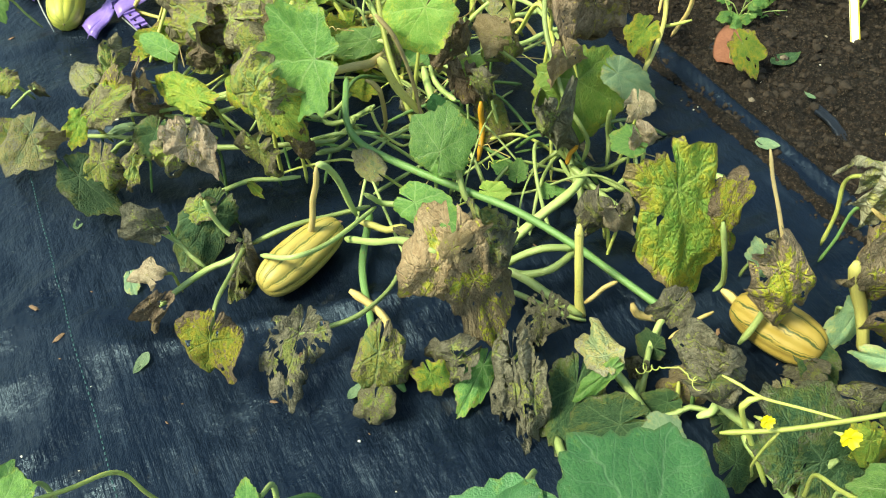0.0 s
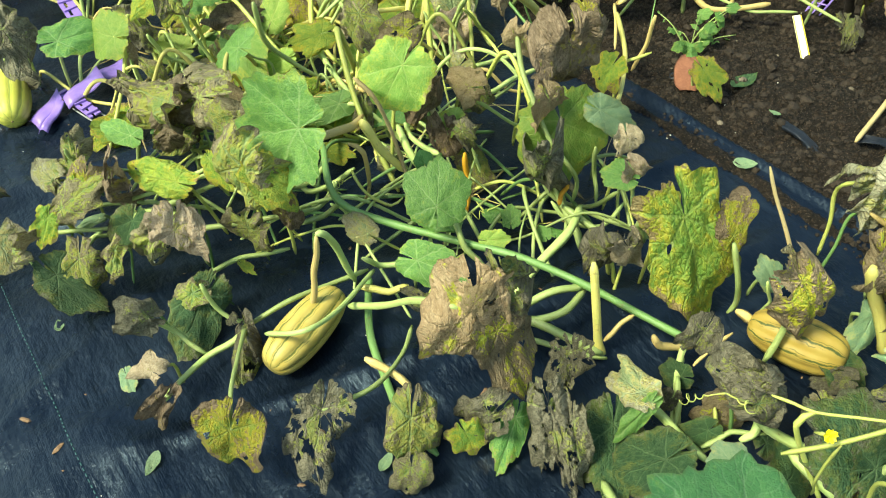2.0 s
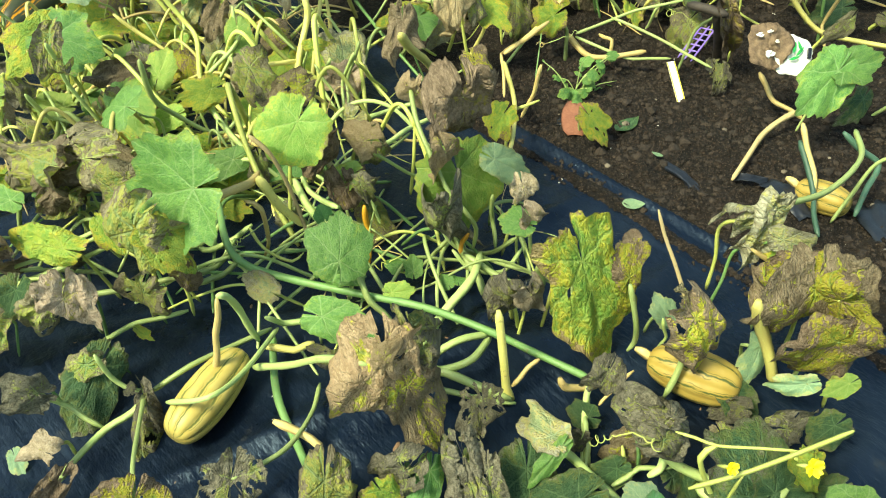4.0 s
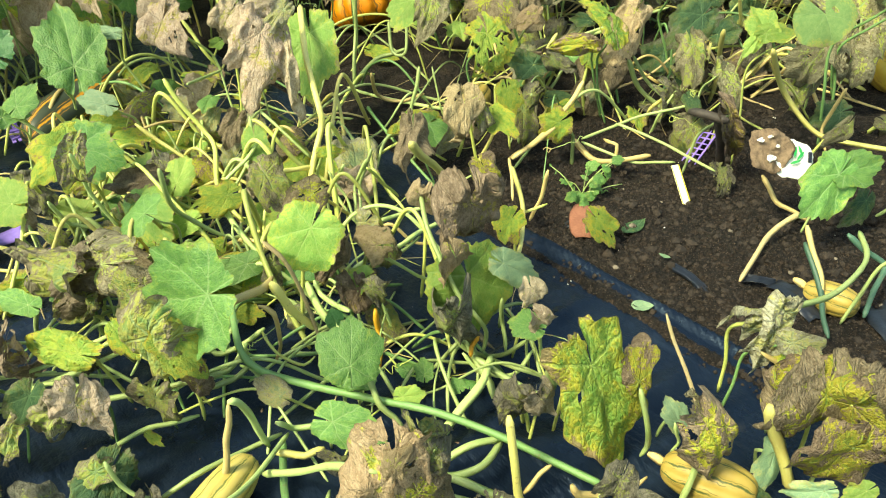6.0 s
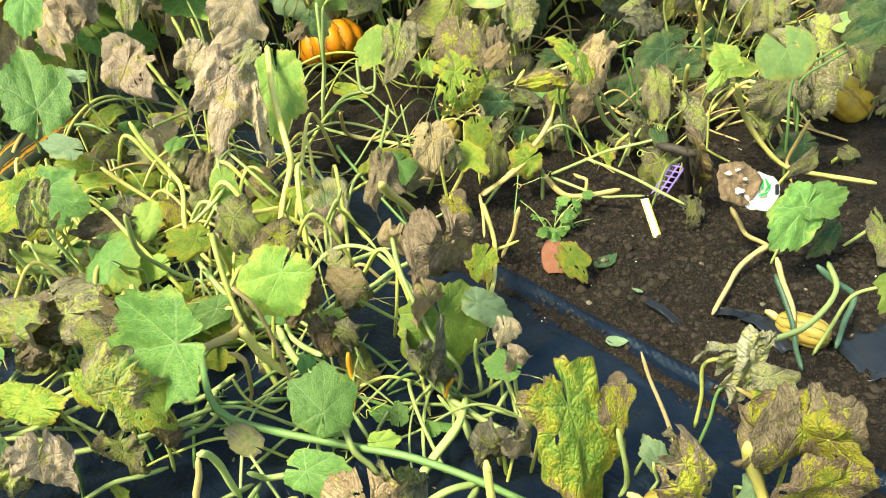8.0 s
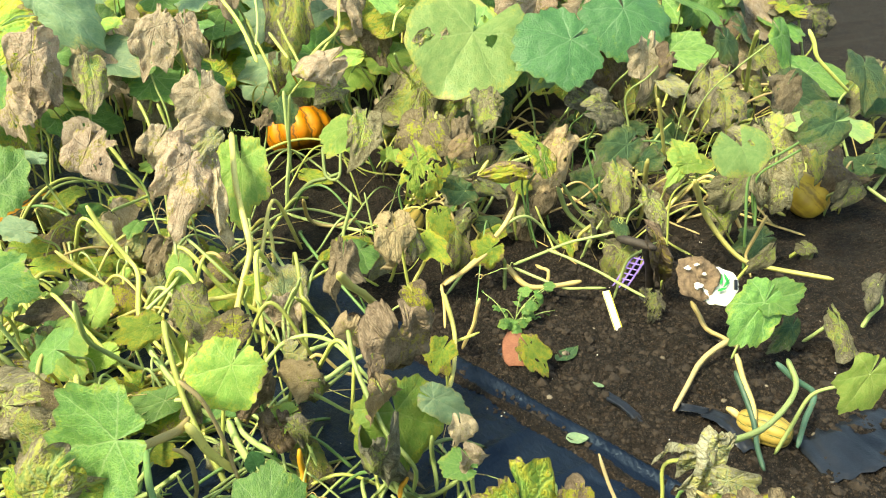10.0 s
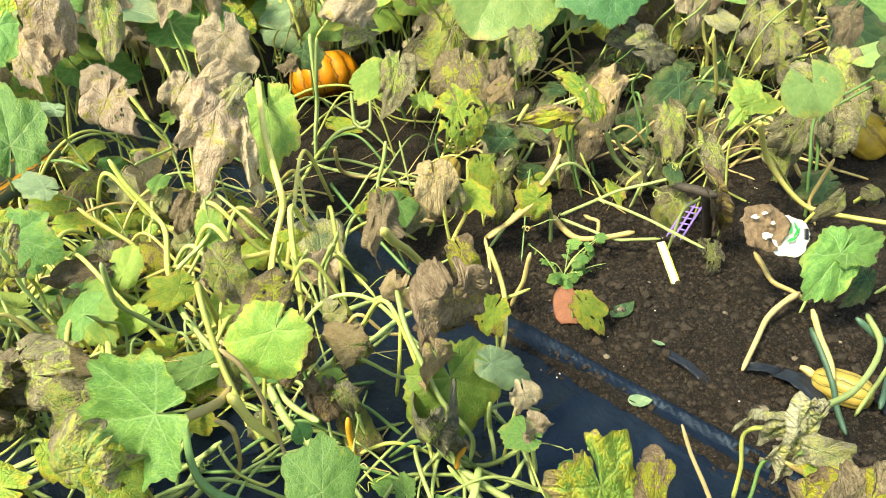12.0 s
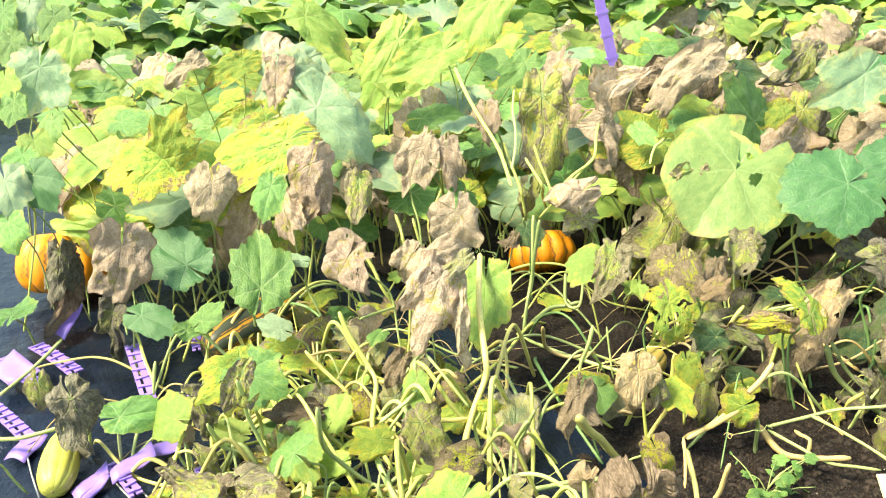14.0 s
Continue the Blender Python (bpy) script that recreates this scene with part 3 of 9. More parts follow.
def sheet(name, xs, ys, height, material, keep=None):
    verts = [(x, y, height(x, y)) for y in ys for x in xs]
    w = len(xs)
    faces = []
    for j in range(len(ys) - 1):
        for i in range(w - 1):
            if keep is None or keep(0.5 * (xs[i] + xs[i + 1]), 0.5 * (ys[j] + ys[j + 1])):
                a = j * w + i
                faces.append((a, a + 1, a + 1 + w, a + w))
    return mesh_of(name, verts, faces, material)


def soil_height(x, y):
    s, _ = beside((x, y))
    near = max(0.0, min(1.0, (s + 0.10) / 0.10))
    fine = 0.012 * noise.noise((x * 14, y * 14, 0)) + 0.014 * abs(noise.noise((x * 34, y * 34, 3))) + 0.010 * abs(noise.noise((x * 80, y * 80, 6))) + 0.02 * noise.noise((x * 3, y * 3, 5))
    return -0.05 * (1 - near) + (fine + 0.004) * near


ground = part("ground", sheet("ground", axis([(-400, 80), (-12, 1.0), (-3, 0.3), (0.2, 0.02), (0.4, 0.0065), (1.25, 0.02), (1.9, 0.3), (8, 1.5), (14, 80), (400, 1)]),
                              axis([(-400, 80), (-8, 1.0), (0.6, 0.02), (1.15, 0.0065), (2.25, 0.02), (2.8, 0.05), (4.5, 0.5), (14, 80), (500, 1)]), soil_height, SOIL))
tagged(ground, "dark brown crumbly garden soil", "soil", kind="structure")


def fabric_height(x, y):
    s, l = beside((x, y))
    h = 0.006 * noise.noise((x * 2.2, y * 2.2, 1)) + 0.010 * noise.noise((x * 1.1 + y * 4.5, y * 1.2, 7)) + 0.003 * noise.noise((x * 14, y * 14, 2))
    # sharp crests where the sheet is rucked up, and fine cross pleats
    warp = 0.25 * noise.noise((x * 1.7, y * 1.7, 21))
    h += 0.020 * max(0.0, 0.16 - abs(noise.noise((x * 1.5 + warp, y * 5.2 - x * 2.0, 12)))) / 0.16 * max(0.0, 0.4 + noise.noise((x * 2, y * 2, 30)))
    h += 0.012 * max(0.0, 0.12 - abs(noise.noise((x * 4.5 + y * 1.5, y * 3.0 + warp, 17)))) / 0.12 * max(0.0, 0.2 + noise.noise((x * 1.6, y * 1.6, 33)))
    h += 0.0022 * noise.noise((x * 45 + y * 12, y * 9, 40)) * max(0.0, 0.3 + noise.noise((x * 3, y * 3, 41)))
    ridge = math.exp(-((s + 0.004) / 0.008) ** 2) * (0.014 + 0.006 * noise.noise((l * 6, 0, 0)))
    tuck = -0.03 * max(0.0, min(1.0, (s - 0.01) / 0.02))
    return 0.004 + h * max(0.15, min(1.0, -s * 6)) + ridge + tuck


fabric = part("ground_fabric", sheet("ground_fabric", axis([(-6, 0.2), (-1.6, 0.014), (-0.8, 0.008), (1.25, 1)]), axis([(-3, 0.3), (0.5, 0.009), (1.7, 0.02), (2.4, 0.04), (3.4, 0.15), (9, 1)]), fabric_height, FABRIC,
              lambda x, y: beside((x, y))[0] < 0.03))
tagged(fabric, "black woven weed-control fabric, creased, bluish sheen", "ground fabric", kind="structure")

# ---- the plants ----


def plant_at(x, y, label):
    e = new("squash_plant")
    e.matrix_basis = pose(x, y, 0)
    return tagged(e, label, "squash plant", "squash plants of the bed")


PLANTS = {
    "centre": plant_at(0.1, 1.6, "sprawling squash plant, yellowing and half withered, on fabric"),
    "near": plant_at(0.4, 0.95, "squash plant with large green and mildewed leaves"),
    "rear": plant_at(0.3, 2.3, "withered squash plant, brown leaves and yellow stalks"),
    "rearleft": plant_at(-0.7, 3.0, "squash plant with green, yellow and dead leaves"),
    "rearright": plant_at(0.9, 2.9, "tall squash plant with big round leaves"),
}

# ---- leaves and stems of the plants ----

plant = PLANTS["centre"]
leaf(plant, "dark", (-0.916, 2.133, 0.220), (-0.859, 2.098, 0.071), .8)
stem(plant, "green", 0.0042, (-0.946, 2.234, 0.010), (-0.921, 2.210, 0.137), (-0.916, 2.133, 0.220))
leaf(plant, "green", (-0.786, 2.071, 0.200), (-0.676, 2.101, 0.200), .8)
stem(plant, "green", 0.0043, (-0.841, 2.154, 0.010), (-0.824, 2.136, 0.125), (-0.786, 2.071, 0.200))
leaf(plant, "mildew", (-1.078, 2.307, 0.180), (-1.084, 2.287, 0.092), 1)
stem(plant, "green", 0.0033, (-1.017, 2.375, 0.010), (-1.049, 2.362, 0.113), (-1.078, 2.307, 0.180))
leaf(plant, "green", (-1.089, 2.020, 0.150), (-1.066, 1.985, 0.080), 1)
stem(plant, "green", 0.0033, (-1.037, 2.076, 0.010), (-1.073, 2.066, 0.095), (-1.089, 2.020, 0.150))
leaf(plant, "mildew", (-0.709, 1.557, 0.120), (-0.628, 1.550, 0.180), .9)
stem(plant, "main", 0.0045, (-0.744, 1.605, 0.010), (-0.721, 1.596, 0.077), (-0.709, 1.557, 0.120))
leaf(plant, "mildew", (-0.748, 1.656, 0.120), (-0.828, 1.782, 0.100), .6)
stem(plant, "main", 0.0034, (-0.777, 1.707, 0.010), (-0.769, 1.696, 0.077), (-0.748, 1.656, 0.120))
leaf(plant, "mildew", (-0.694, 1.656, 0.160), (-0.697, 1.709, 0.200), .5)
leaf(plant, "dark", (-0.884, 1.688, 0.100), (-0.857, 1.676, 0.074), .6)
leaf(plant, "mildew", (-0.956, 1.726, 0.100), (-1.018, 1.713, 0.044), .7)
stem(plant, "green", 0.0041, (-0.950, 1.773, 0.010), (-0.971, 1.761, 0.065), (-0.956, 1.726, 0.100))
leaf(plant, "dark", (-1.046, 1.809, 0.100), (-1.021, 1.797, 0.065), 1)
stem(plant, "green", 0.0038, (-1.031, 1.855, 0.010), (-1.050, 1.844, 0.065), (-1.046, 1.809, 0.100))
leaf(plant, "mildew", (-0.891, 1.553, 0.080), (-0.940, 1.518, 0.030), 1.1)
stem(plant, "lime", 0.0032, (-0.914, 1.586, 0.010), (-0.918, 1.579, 0.053), (-0.891, 1.553, 0.080))
stem(plant, "main", 0.0075, (-0.211, 1.616, 0.120), (-0.206, 1.514, 0.100), (-0.177, 1.452, 0.090), (-0.094, 1.382, 0.090), (0.014, 1.308, 0.090), (0.100, 1.250, 0.090), (0.186, 1.178, 0.080), (0.252, 1.122, 0.060), (0.318, 1.054, 0.050))
stem(plant, "main", 0.0080, (-0.155, 1.309, 0.050), (-0.164, 1.197, 0.030), (-0.148, 1.107, 0.020), (-0.128, 1.027, 0.020), (-0.084, 0.951, 0.020))
stem(plant, "tan", 0.0065, (-0.252, 1.233, 0.070), (-0.230, 1.240, 0.150), (-0.211, 1.241, 0.220))
stem(plant, "green", 0.0070, (-0.210, 1.241, 0.225), (-0.199, 1.253, 0.210), (-0.192, 1.285, 0.150), (-0.185, 1.300, 0.080), (-0.178, 1.300, 0.050))
stem(plant, "green", 0.0050, (-0.356, 1.235, 0.060), (-0.283, 1.254, 0.080), (-0.209, 1.297, 0.060), (-0.153, 1.313, 0.060))
stem(plant, "green", 0.0050, (-0.325, 1.189, 0.080), (-0.253, 1.135, 0.130), (-0.204, 1.193, 0.100), (-0.143, 1.310, 0.060))
stem(plant, "green", 0.0050, (-0.409, 1.244, 0.160), (-0.403, 1.248, 0.100), (-0.382, 1.242, 0.070), (-0.356, 1.239, 0.060))
stem(plant, "green", 0.0060, (-0.356, 1.235, 0.060), (-0.386, 1.212, 0.050), (-0.431, 1.199, 0.040), (-0.479, 1.149, 0.040), (-0.490, 1.115, 0.050))
stem(plant, "green", 0.0040, (-0.432, 1.203, 0.040), (-0.475, 1.230, 0.080), (-0.501, 1.219, 0.140))
stem(plant, "green", 0.0040, (-0.365, 1.231, 0.060), (-0.362, 1.130, 0.100), (-0.356, 1.034, 0.140), (-0.358, 0.985, 0.120))
stem(plant, "green", 0.0040, (-0.093, 1.186, 0.040), (-0.115, 1.122, 0.050), (-0.160, 1.047, 0.080), (-0.234, 1.006, 0.100))
stem(plant, "tan", 0.0070, (-0.170, 1.103, 0.080), (-0.135, 1.085, 0.060), (-0.112, 1.061, 0.050), (-0.115, 1.055, 0.030))
stem(plant, "green", 0.0070, (-0.191, 1.236, 0.060), (-0.130, 1.186, 0.100), (-0.082, 1.130, 0.160), (-0.041, 1.063, 0.215), (-0.016, 1.047, 0.215))
stem(plant, "yellow", 0.0070, (-0.170, 1.275, 0.060), (-0.123, 1.261, 0.050), (-0.088, 1.267, 0.050))
stem(plant, "green", 0.0060, (-0.157, 1.301, 0.100), (-0.133, 1.318, 0.060), (-0.079, 1.306, 0.060))
stem(plant, "green", 0.0090, (0.064, 1.197, 0.040), (0.138, 1.251, 0.070), (0.196, 1.297, 0.080), (0.237, 1.377, 0.060))
stem(plant, "green", 0.0060, (0.003, 1.326, 0.160), (0.016, 1.282, 0.100), (0.048, 1.264, 0.050))
stem(plant, "green", 0.0070, (0.067, 1.157, 0.050), (0.093, 1.169, 0.060), (0.139, 1.170, 0.080), (0.193, 1.177, 0.070))
stem(plant, "green", 0.0070, (0.078, 1.152, 0.050), (0.105, 1.143, 0.050), (0.149, 1.134, 0.070), (0.194, 1.180, 0.060))
stem(plant, "green", 0.0080, (0.076, 1.157, 0.050), (0.108, 1.134, 0.050), (0.148, 1.093, 0.050), (0.192, 1.069, 0.030))
stem(plant, "green", 0.0050, (0.078, 1.121, 0.040), (0.107, 1.112, 0.030), (0.153, 1.080, 0.030), (0.199, 1.067, 0.020))
stem(plant, "yellow", 0.0085, (0.197, 1.076, 0.020), (0.189, 1.082, 0.040), (0.187, 1.088, 0.100), (0.185, 1.103, 0.200))
stem(plant, "tan", 0.0040, (0.196, 1.078, 0.050), (0.225, 1.089, 0.070), (0.247, 1.093, 0.080))
stem(plant, "green", 0.0060, (0.318, 1.054, 0.050), (0.294, 1.018, 0.040), (0.274, 0.968, 0.030), (0.265, 0.928, 0.020))
stem(plant, "tan", 0.0070, (0.263, 1.048, 0.080), (0.270, 1.045, 0.060), (0.289, 1.045, 0.050), (0.324, 1.044, 0.040))
stem(plant, "green", 0.0070, (0.198, 0.945, 0.100), (0.231, 0.919, 0.070), (0.263, 0.880, 0.040), (0.285, 0.861, 0.020))
stem(plant, "green", 0.0060, (0.414, 0.995, 0.040), (0.439, 1.004, 0.100), (0.439, 0.988, 0.200))
stem(plant, "green", 0.0050, (0.387, 1.092, 0.200), (0.400, 1.082, 0.120), (0.409, 1.095, 0.060), (0.399, 1.097, 0.040))
stem(plant, "dry", 0.0040, (0.487, 1.080, 0.120), (0.470, 1.115, 0.200), (0.452, 1.152, 0.280))
stem(plant, "green", 0.0030, (0.454, 1.095, 0.100), (0.467, 1.097, 0.050), (0.457, 1.103, 0.020))
stem(plant, "green", 0.0070, (0.411, 1.334, 0.080), (0.446, 1.290, 0.100), (0.460, 1.293, 0.050))
stem(plant, "green", 0.0050, (0.174, 1.575, 0.310), (0.168, 1.512, 0.280), (0.177, 1.463, 0.240), (0.196, 1.423, 0.180), (0.221, 1.403, 0.140), (0.237, 1.401, 0.100), (0.228, 1.395, 0.060))
stem(plant, "yellow", 0.0060, (0.471, 1.952, 0.100), (0.441, 1.790, 0.100), (0.399, 1.669, 0.100), (0.366, 1.601, 0.100))
stem(plant, "tan", 0.0060, (0.497, 1.775, 0.180), (0.490, 1.798, 0.100), (0.467, 1.817, 0.030))
stem(plant, "lime", 0.0040, (0.432, 1.780, 0.080), (0.492, 1.767, 0.100))
stem(plant, "tan", 0.0070, (0.499, 2.059, 0.060), (0.558, 2.039, 0.100), (0.611, 2.029, 0.140))
stem(plant, "lime", 0.0040, (0.119, 1.903, 0.200), (0.154, 1.964, 0.120), (0.196, 2.004, 0.050))
stem(plant, "green", 0.0040, (0.040, 2.015, 0.150), (0.070, 1.998, 0.080), (0.079, 1.951, 0.030))
stem(plant, "green", 0.0040, (0.145, 1.988, 0.200), (0.106, 2.004, 0.100), (0.084, 1.933, 0.040))
stem(plant, "green", 0.0060, (0.030, 1.646, 0.120), (0.144, 1.725, 0.100), (0.257, 1.812, 0.080))
stem(plant, "green", 0.0040, (0.030, 1.646, 0.120), (0.101, 1.675, 0.100), (0.200, 1.773, 0.080))
stem(plant, "green", 0.0040, (0.073, 1.582, 0.200), (0.158, 1.608, 0.100), (0.200, 1.628, 0.060))
stem(plant, "tan", 0.0080, (-0.206, 1.434, 0.260), (-0.166, 1.447, 0.260), (-0.134, 1.486, 0.240), (-0.117, 1.513, 0.240))
stem(plant, "yellow", 0.0100, (-0.120, 1.482, 0.250), (-0.098, 1.500, 0.170), (-0.062, 1.515, 0.100))
stem(plant, "dry", 0.0050, (-0.119, 1.508, 0.320), (-0.091, 1.499, 0.280), (-0.073, 1.504, 0.200), (-0.063, 1.504, 0.120), (-0.054, 1.477, 0.040))
stem(plant, "tan", 0.0050, (-0.151, 1.491, 0.200), (-0.128, 1.473, 0.190), (-0.133, 1.512, 0.080), (-0.149, 1.509, 0.050))
stem(plant, "green", 0.0060, (-0.312, 1.586, 0.100), (-0.287, 1.579, 0.060), (-0.244, 1.576, 0.070), (-0.202, 1.594, 0.100))
stem(plant, "green", 0.0060, (-0.275, 1.491, 0.060), (-0.236, 1.502, 0.060), (-0.193, 1.522, 0.080))
stem(plant, "green", 0.0060, (-0.271, 1.475, 0.050), (-0.227, 1.486, 0.050), (-0.185, 1.503, 0.070))
stem(plant, "green", 0.0060, (-0.300, 1.845, 0.320), (-0.303, 1.874, 0.220), (-0.274, 1.896, 0.160), (-0.223, 1.907, 0.100), (-0.188, 1.918, 0.080), (-0.151, 1.933, 0.100))
stem(plant, "green", 0.0050, (-0.470, 1.923, 0.350), (-0.483, 2.011, 0.220), (-0.453, 2.029, 0.100))
stem(plant, "green", 0.0050, (-0.552, 1.947, 0.240), (-0.543, 2.000, 0.150), (-0.487, 2.019, 0.100))
stem(plant, "green", 0.0050, (-0.456, 1.689, 0.200), (-0.418, 1.715, 0.140), (-0.382, 1.727, 0.100))
stem(plant, "green", 0.0050, (-0.401, 1.657, 0.100), (-0.486, 1.673, 0.060), (-0.571, 1.672, 0.040))
stem(plant, "green", 0.0060, (-0.373, 1.661, 0.120), (-0.474, 1.680, 0.060), (-0.553, 1.677, 0.040))
stem(plant, "green", 0.0040, (-0.683, 1.628, 0.200), (-0.708, 1.693, 0.120), (-0.693, 1.721, 0.080))
stem(plant, "green", 0.0030, (-0.975, 1.715, 0.030), (-0.909, 1.700, 0.080), (-0.877, 1.683, 0.100))
stem(plant, "green", 0.0070, (-1.212, 2.252, 0.060), (-1.098, 2.212, 0.080), (-0.982, 2.232, 0.100))
stem(plant, "green", 0.0060, (-1.263, 2.437, 0.080), (-1.164, 2.442, 0.150), (-1.100, 2.522, 0.200))
stem(plant, "green", 0.0050, (-0.555, 1.607, 0.060), (-0.647, 1.625, 0.060), (-0.748, 1.636, 0.050))
stem(plant, "green", 0.0040, (-0.438, 1.563, 0.050), (-0.519, 1.577, 0.070), (-0.599, 1.594, 0.080))
stem(plant, "green", 0.0040, (-0.648, 1.567, 0.030), (-0.671, 1.542, 0.050), (-0.663, 1.431, 0.100))
stem(plant, "orange", 0.0060, (0.051, 1.485, 0.140), (0.051, 1.490, 0.080), (0.039, 1.449, 0.030))
stem(plant, "green", 0.0050, (0.177, 1.408, 0.100), (0.205, 1.401, 0.060), (0.263, 1.405, 0.030), (0.298, 1.354, 0.100))
stem(plant, "green", 0.0050, (0.186, 1.382, 0.080), (0.213, 1.367, 0.040), (0.269, 1.349, 0.030), (0.317, 1.377, 0.050))
stem(plant, "green", 0.0050, (0.273, 1.412, 0.160), (0.278, 1.432, 0.080), (0.272, 1.400, 0.040))
stem(plant, "green", 0.0070, (0.328, 1.291, 0.030), (0.313, 1.284, 0.080), (0.321, 1.273, 0.120))

plant = PLANTS["near"]
leaf(plant, "teal", (0.059, 0.620, 0.300), (0.066, 0.667, 0.300), 1.5)
stem(plant, "green", 0.0037, (0.090, 0.759, 0.010), (0.093, 0.726, 0.185), (0.059, 0.620, 0.300))
leaf(plant, "green", (-0.459, 0.644, 0.300), (-0.457, 0.696, 0.300), 1.1)
stem(plant, "lime", 0.0030, (-0.393, 0.774, 0.010), (-0.407, 0.745, 0.185), (-0.459, 0.644, 0.300))
leaf(plant, "green", (-0.237, 0.679, 0.200), (-0.244, 0.719, 0.200), 1)
stem(plant, "main", 0.0035, (-0.157, 0.745, 0.010), (-0.179, 0.736, 0.125), (-0.237, 0.679, 0.200))
leaf(plant, "green", (0.433, 0.635, 0.250), (0.407, 0.630, 0.200), 1.2)
stem(plant, "lime", 0.0030, (0.436, 0.753, 0.010), (0.416, 0.724, 0.155), (0.433, 0.635, 0.250))
stem(plant, "yellow", 0.0100, (0.531, 0.987, 0.220), (0.565, 0.988, 0.120), (0.583, 0.968, 0.040))
stem(plant, "tan", 0.0050, (0.608, 1.122, 0.180), (0.658, 1.107, 0.140), (0.685, 1.080, 0.120))
stem(plant, "lime", 0.0030, (0.308, 0.758, 0.200), (0.368, 0.747, 0.220), (0.425, 0.732, 0.260), (0.470, 0.718, 0.300))
stem(plant, "lime", 0.0020, (0.322, 0.823, 0.220), (0.360, 0.790, 0.220), (0.429, 0.739, 0.250))
stem(plant, "lime", 0.0040, (0.360, 0.790, 0.220), (0.341, 0.791, 0.200), (0.373, 0.791, 0.100), (0.398, 0.774, 0.030))
stem(plant, "lime", 0.0020, (0.367, 0.744, 0.220), (0.349, 0.741, 0.150), (0.360, 0.752, 0.100))
stem(plant, "green", 0.0080, (0.342, 0.892, 0.100), (0.361, 0.869, 0.070), (0.401, 0.842, 0.050), (0.450, 0.806, 0.040))
stem(plant, "green", 0.0070, (0.408, 0.771, 0.030), (0.419, 0.769, 0.050), (0.451, 0.768, 0.080), (0.471, 0.771, 0.100))
stem(plant, "green", 0.0080, (0.378, 0.833, 0.060), (0.410, 0.767, 0.050), (0.439, 0.714, 0.040))
stem(plant, "green", 0.0050, (0.449, 0.764, 0.080), (0.447, 0.739, 0.050), (0.443, 0.710, 0.030))
stem(plant, "green", 0.0070, (0.135, 0.863, 0.020), (0.139, 0.829, 0.030), (0.149, 0.776, 0.020))
stem(plant, "green", 0.0070, (0.207, 0.872, 0.040), (0.244, 0.862, 0.050), (0.260, 0.853, 0.060))
stem(plant, "green", 0.0070, (0.360, 0.887, 0.100), (0.346, 0.871, 0.060), (0.326, 0.869, 0.050))
stem(plant, "green", 0.0050, (0.282, 0.990, 0.050), (0.270, 0.948, 0.040), (0.255, 0.918, 0.030))

plant = PLANTS["rear"]
leaf(plant, "brown", (-0.425, 2.907, 0.480), (-0.468, 2.874, 0.380), 1)
stem(plant, "green", 0.0026, (-0.396, 3.131, 0.010), (-0.409, 3.077, 0.293), (-0.425, 2.907, 0.480))
leaf(plant, "mildew", (0.864, 2.646, 0.320), (0.797, 2.616, 0.235), 1)
stem(plant, "green", 0.0038, (0.895, 2.794, 0.010), (0.865, 2.759, 0.197), (0.864, 2.646, 0.320))
stem(plant, "yellow", 0.0090, (0.070, 2.515, 0.380), (0.051, 2.302, 0.320), (0.053, 2.166, 0.240), (0.051, 2.154, 0.200), (0.010, 2.094, 0.130), (-0.015, 1.990, 0.100), (-0.014, 1.964, 0.060))
stem(plant, "yellow", 0.0070, (-0.079, 2.051, 0.150), (-0.025, 2.067, 0.140), (0.012, 2.097, 0.120))
stem(plant, "lime", 0.0060, (-0.242, 2.557, 0.380), (-0.203, 2.518, 0.300), (-0.169, 2.522, 0.240))
stem(plant, "lime", 0.0070, (-0.300, 2.317, 0.320), (-0.279, 2.306, 0.260), (-0.237, 2.289, 0.180), (-0.217, 2.244, 0.150), (-0.225, 2.131, 0.100), (-0.201, 2.063, 0.070), (-0.178, 2.029, 0.050))
stem(plant, "green", 0.0040, (-0.253, 2.355, 0.280), (-0.169, 2.514, 0.240))
stem(plant, "yellow", 0.0060, (-0.403, 2.355, 0.200), (-0.357, 2.337, 0.150), (-0.292, 2.293, 0.100))
stem(plant, "green", 0.0040, (-0.112, 2.148, 0.260), (-0.127, 2.117, 0.180), (-0.193, 2.090, 0.100), (-0.236, 2.080, 0.060))
stem(plant, "green", 0.0040, (-0.088, 2.213, 0.240), (-0.034, 2.168, 0.180), (0.011, 2.148, 0.120))
stem(plant, "green", 0.0060, (0.262, 2.723, 0.400), (0.240, 2.765, 0.200), (0.203, 2.697, 0.050))
stem(plant, "green", 0.0080, (0.203, 2.687, 0.060), (0.303, 2.804, 0.080), (0.401, 2.796, 0.100))
stem(plant, "green", 0.0060, (0.358, 2.845, 0.180), (0.350, 2.790, 0.100), (0.386, 2.762, 0.100), (0.408, 2.803, 0.180))
stem(plant, "green", 0.0060, (0.356, 2.402, 0.200), (0.323, 2.391, 0.100), (0.308, 2.356, 0.040))
stem(plant, "tan", 0.0060, (0.223, 2.411, 0.200), (0.244, 2.487, 0.100), (0.303, 2.461, 0.080), (0.371, 2.441, 0.100))
stem(plant, "green", 0.0030, (0.389, 2.387, 0.200), (0.396, 2.358, 0.100), (0.403, 2.358, 0.060))
stem(plant, "yellow", 0.0100, (0.191, 1.717, 0.340), (0.262, 1.857, 0.200), (0.334, 1.939, 0.080))
stem(plant, "lime", 0.0060, (0.695, 2.670, 0.300), (0.647, 2.598, 0.240), (0.622, 2.569, 0.180))
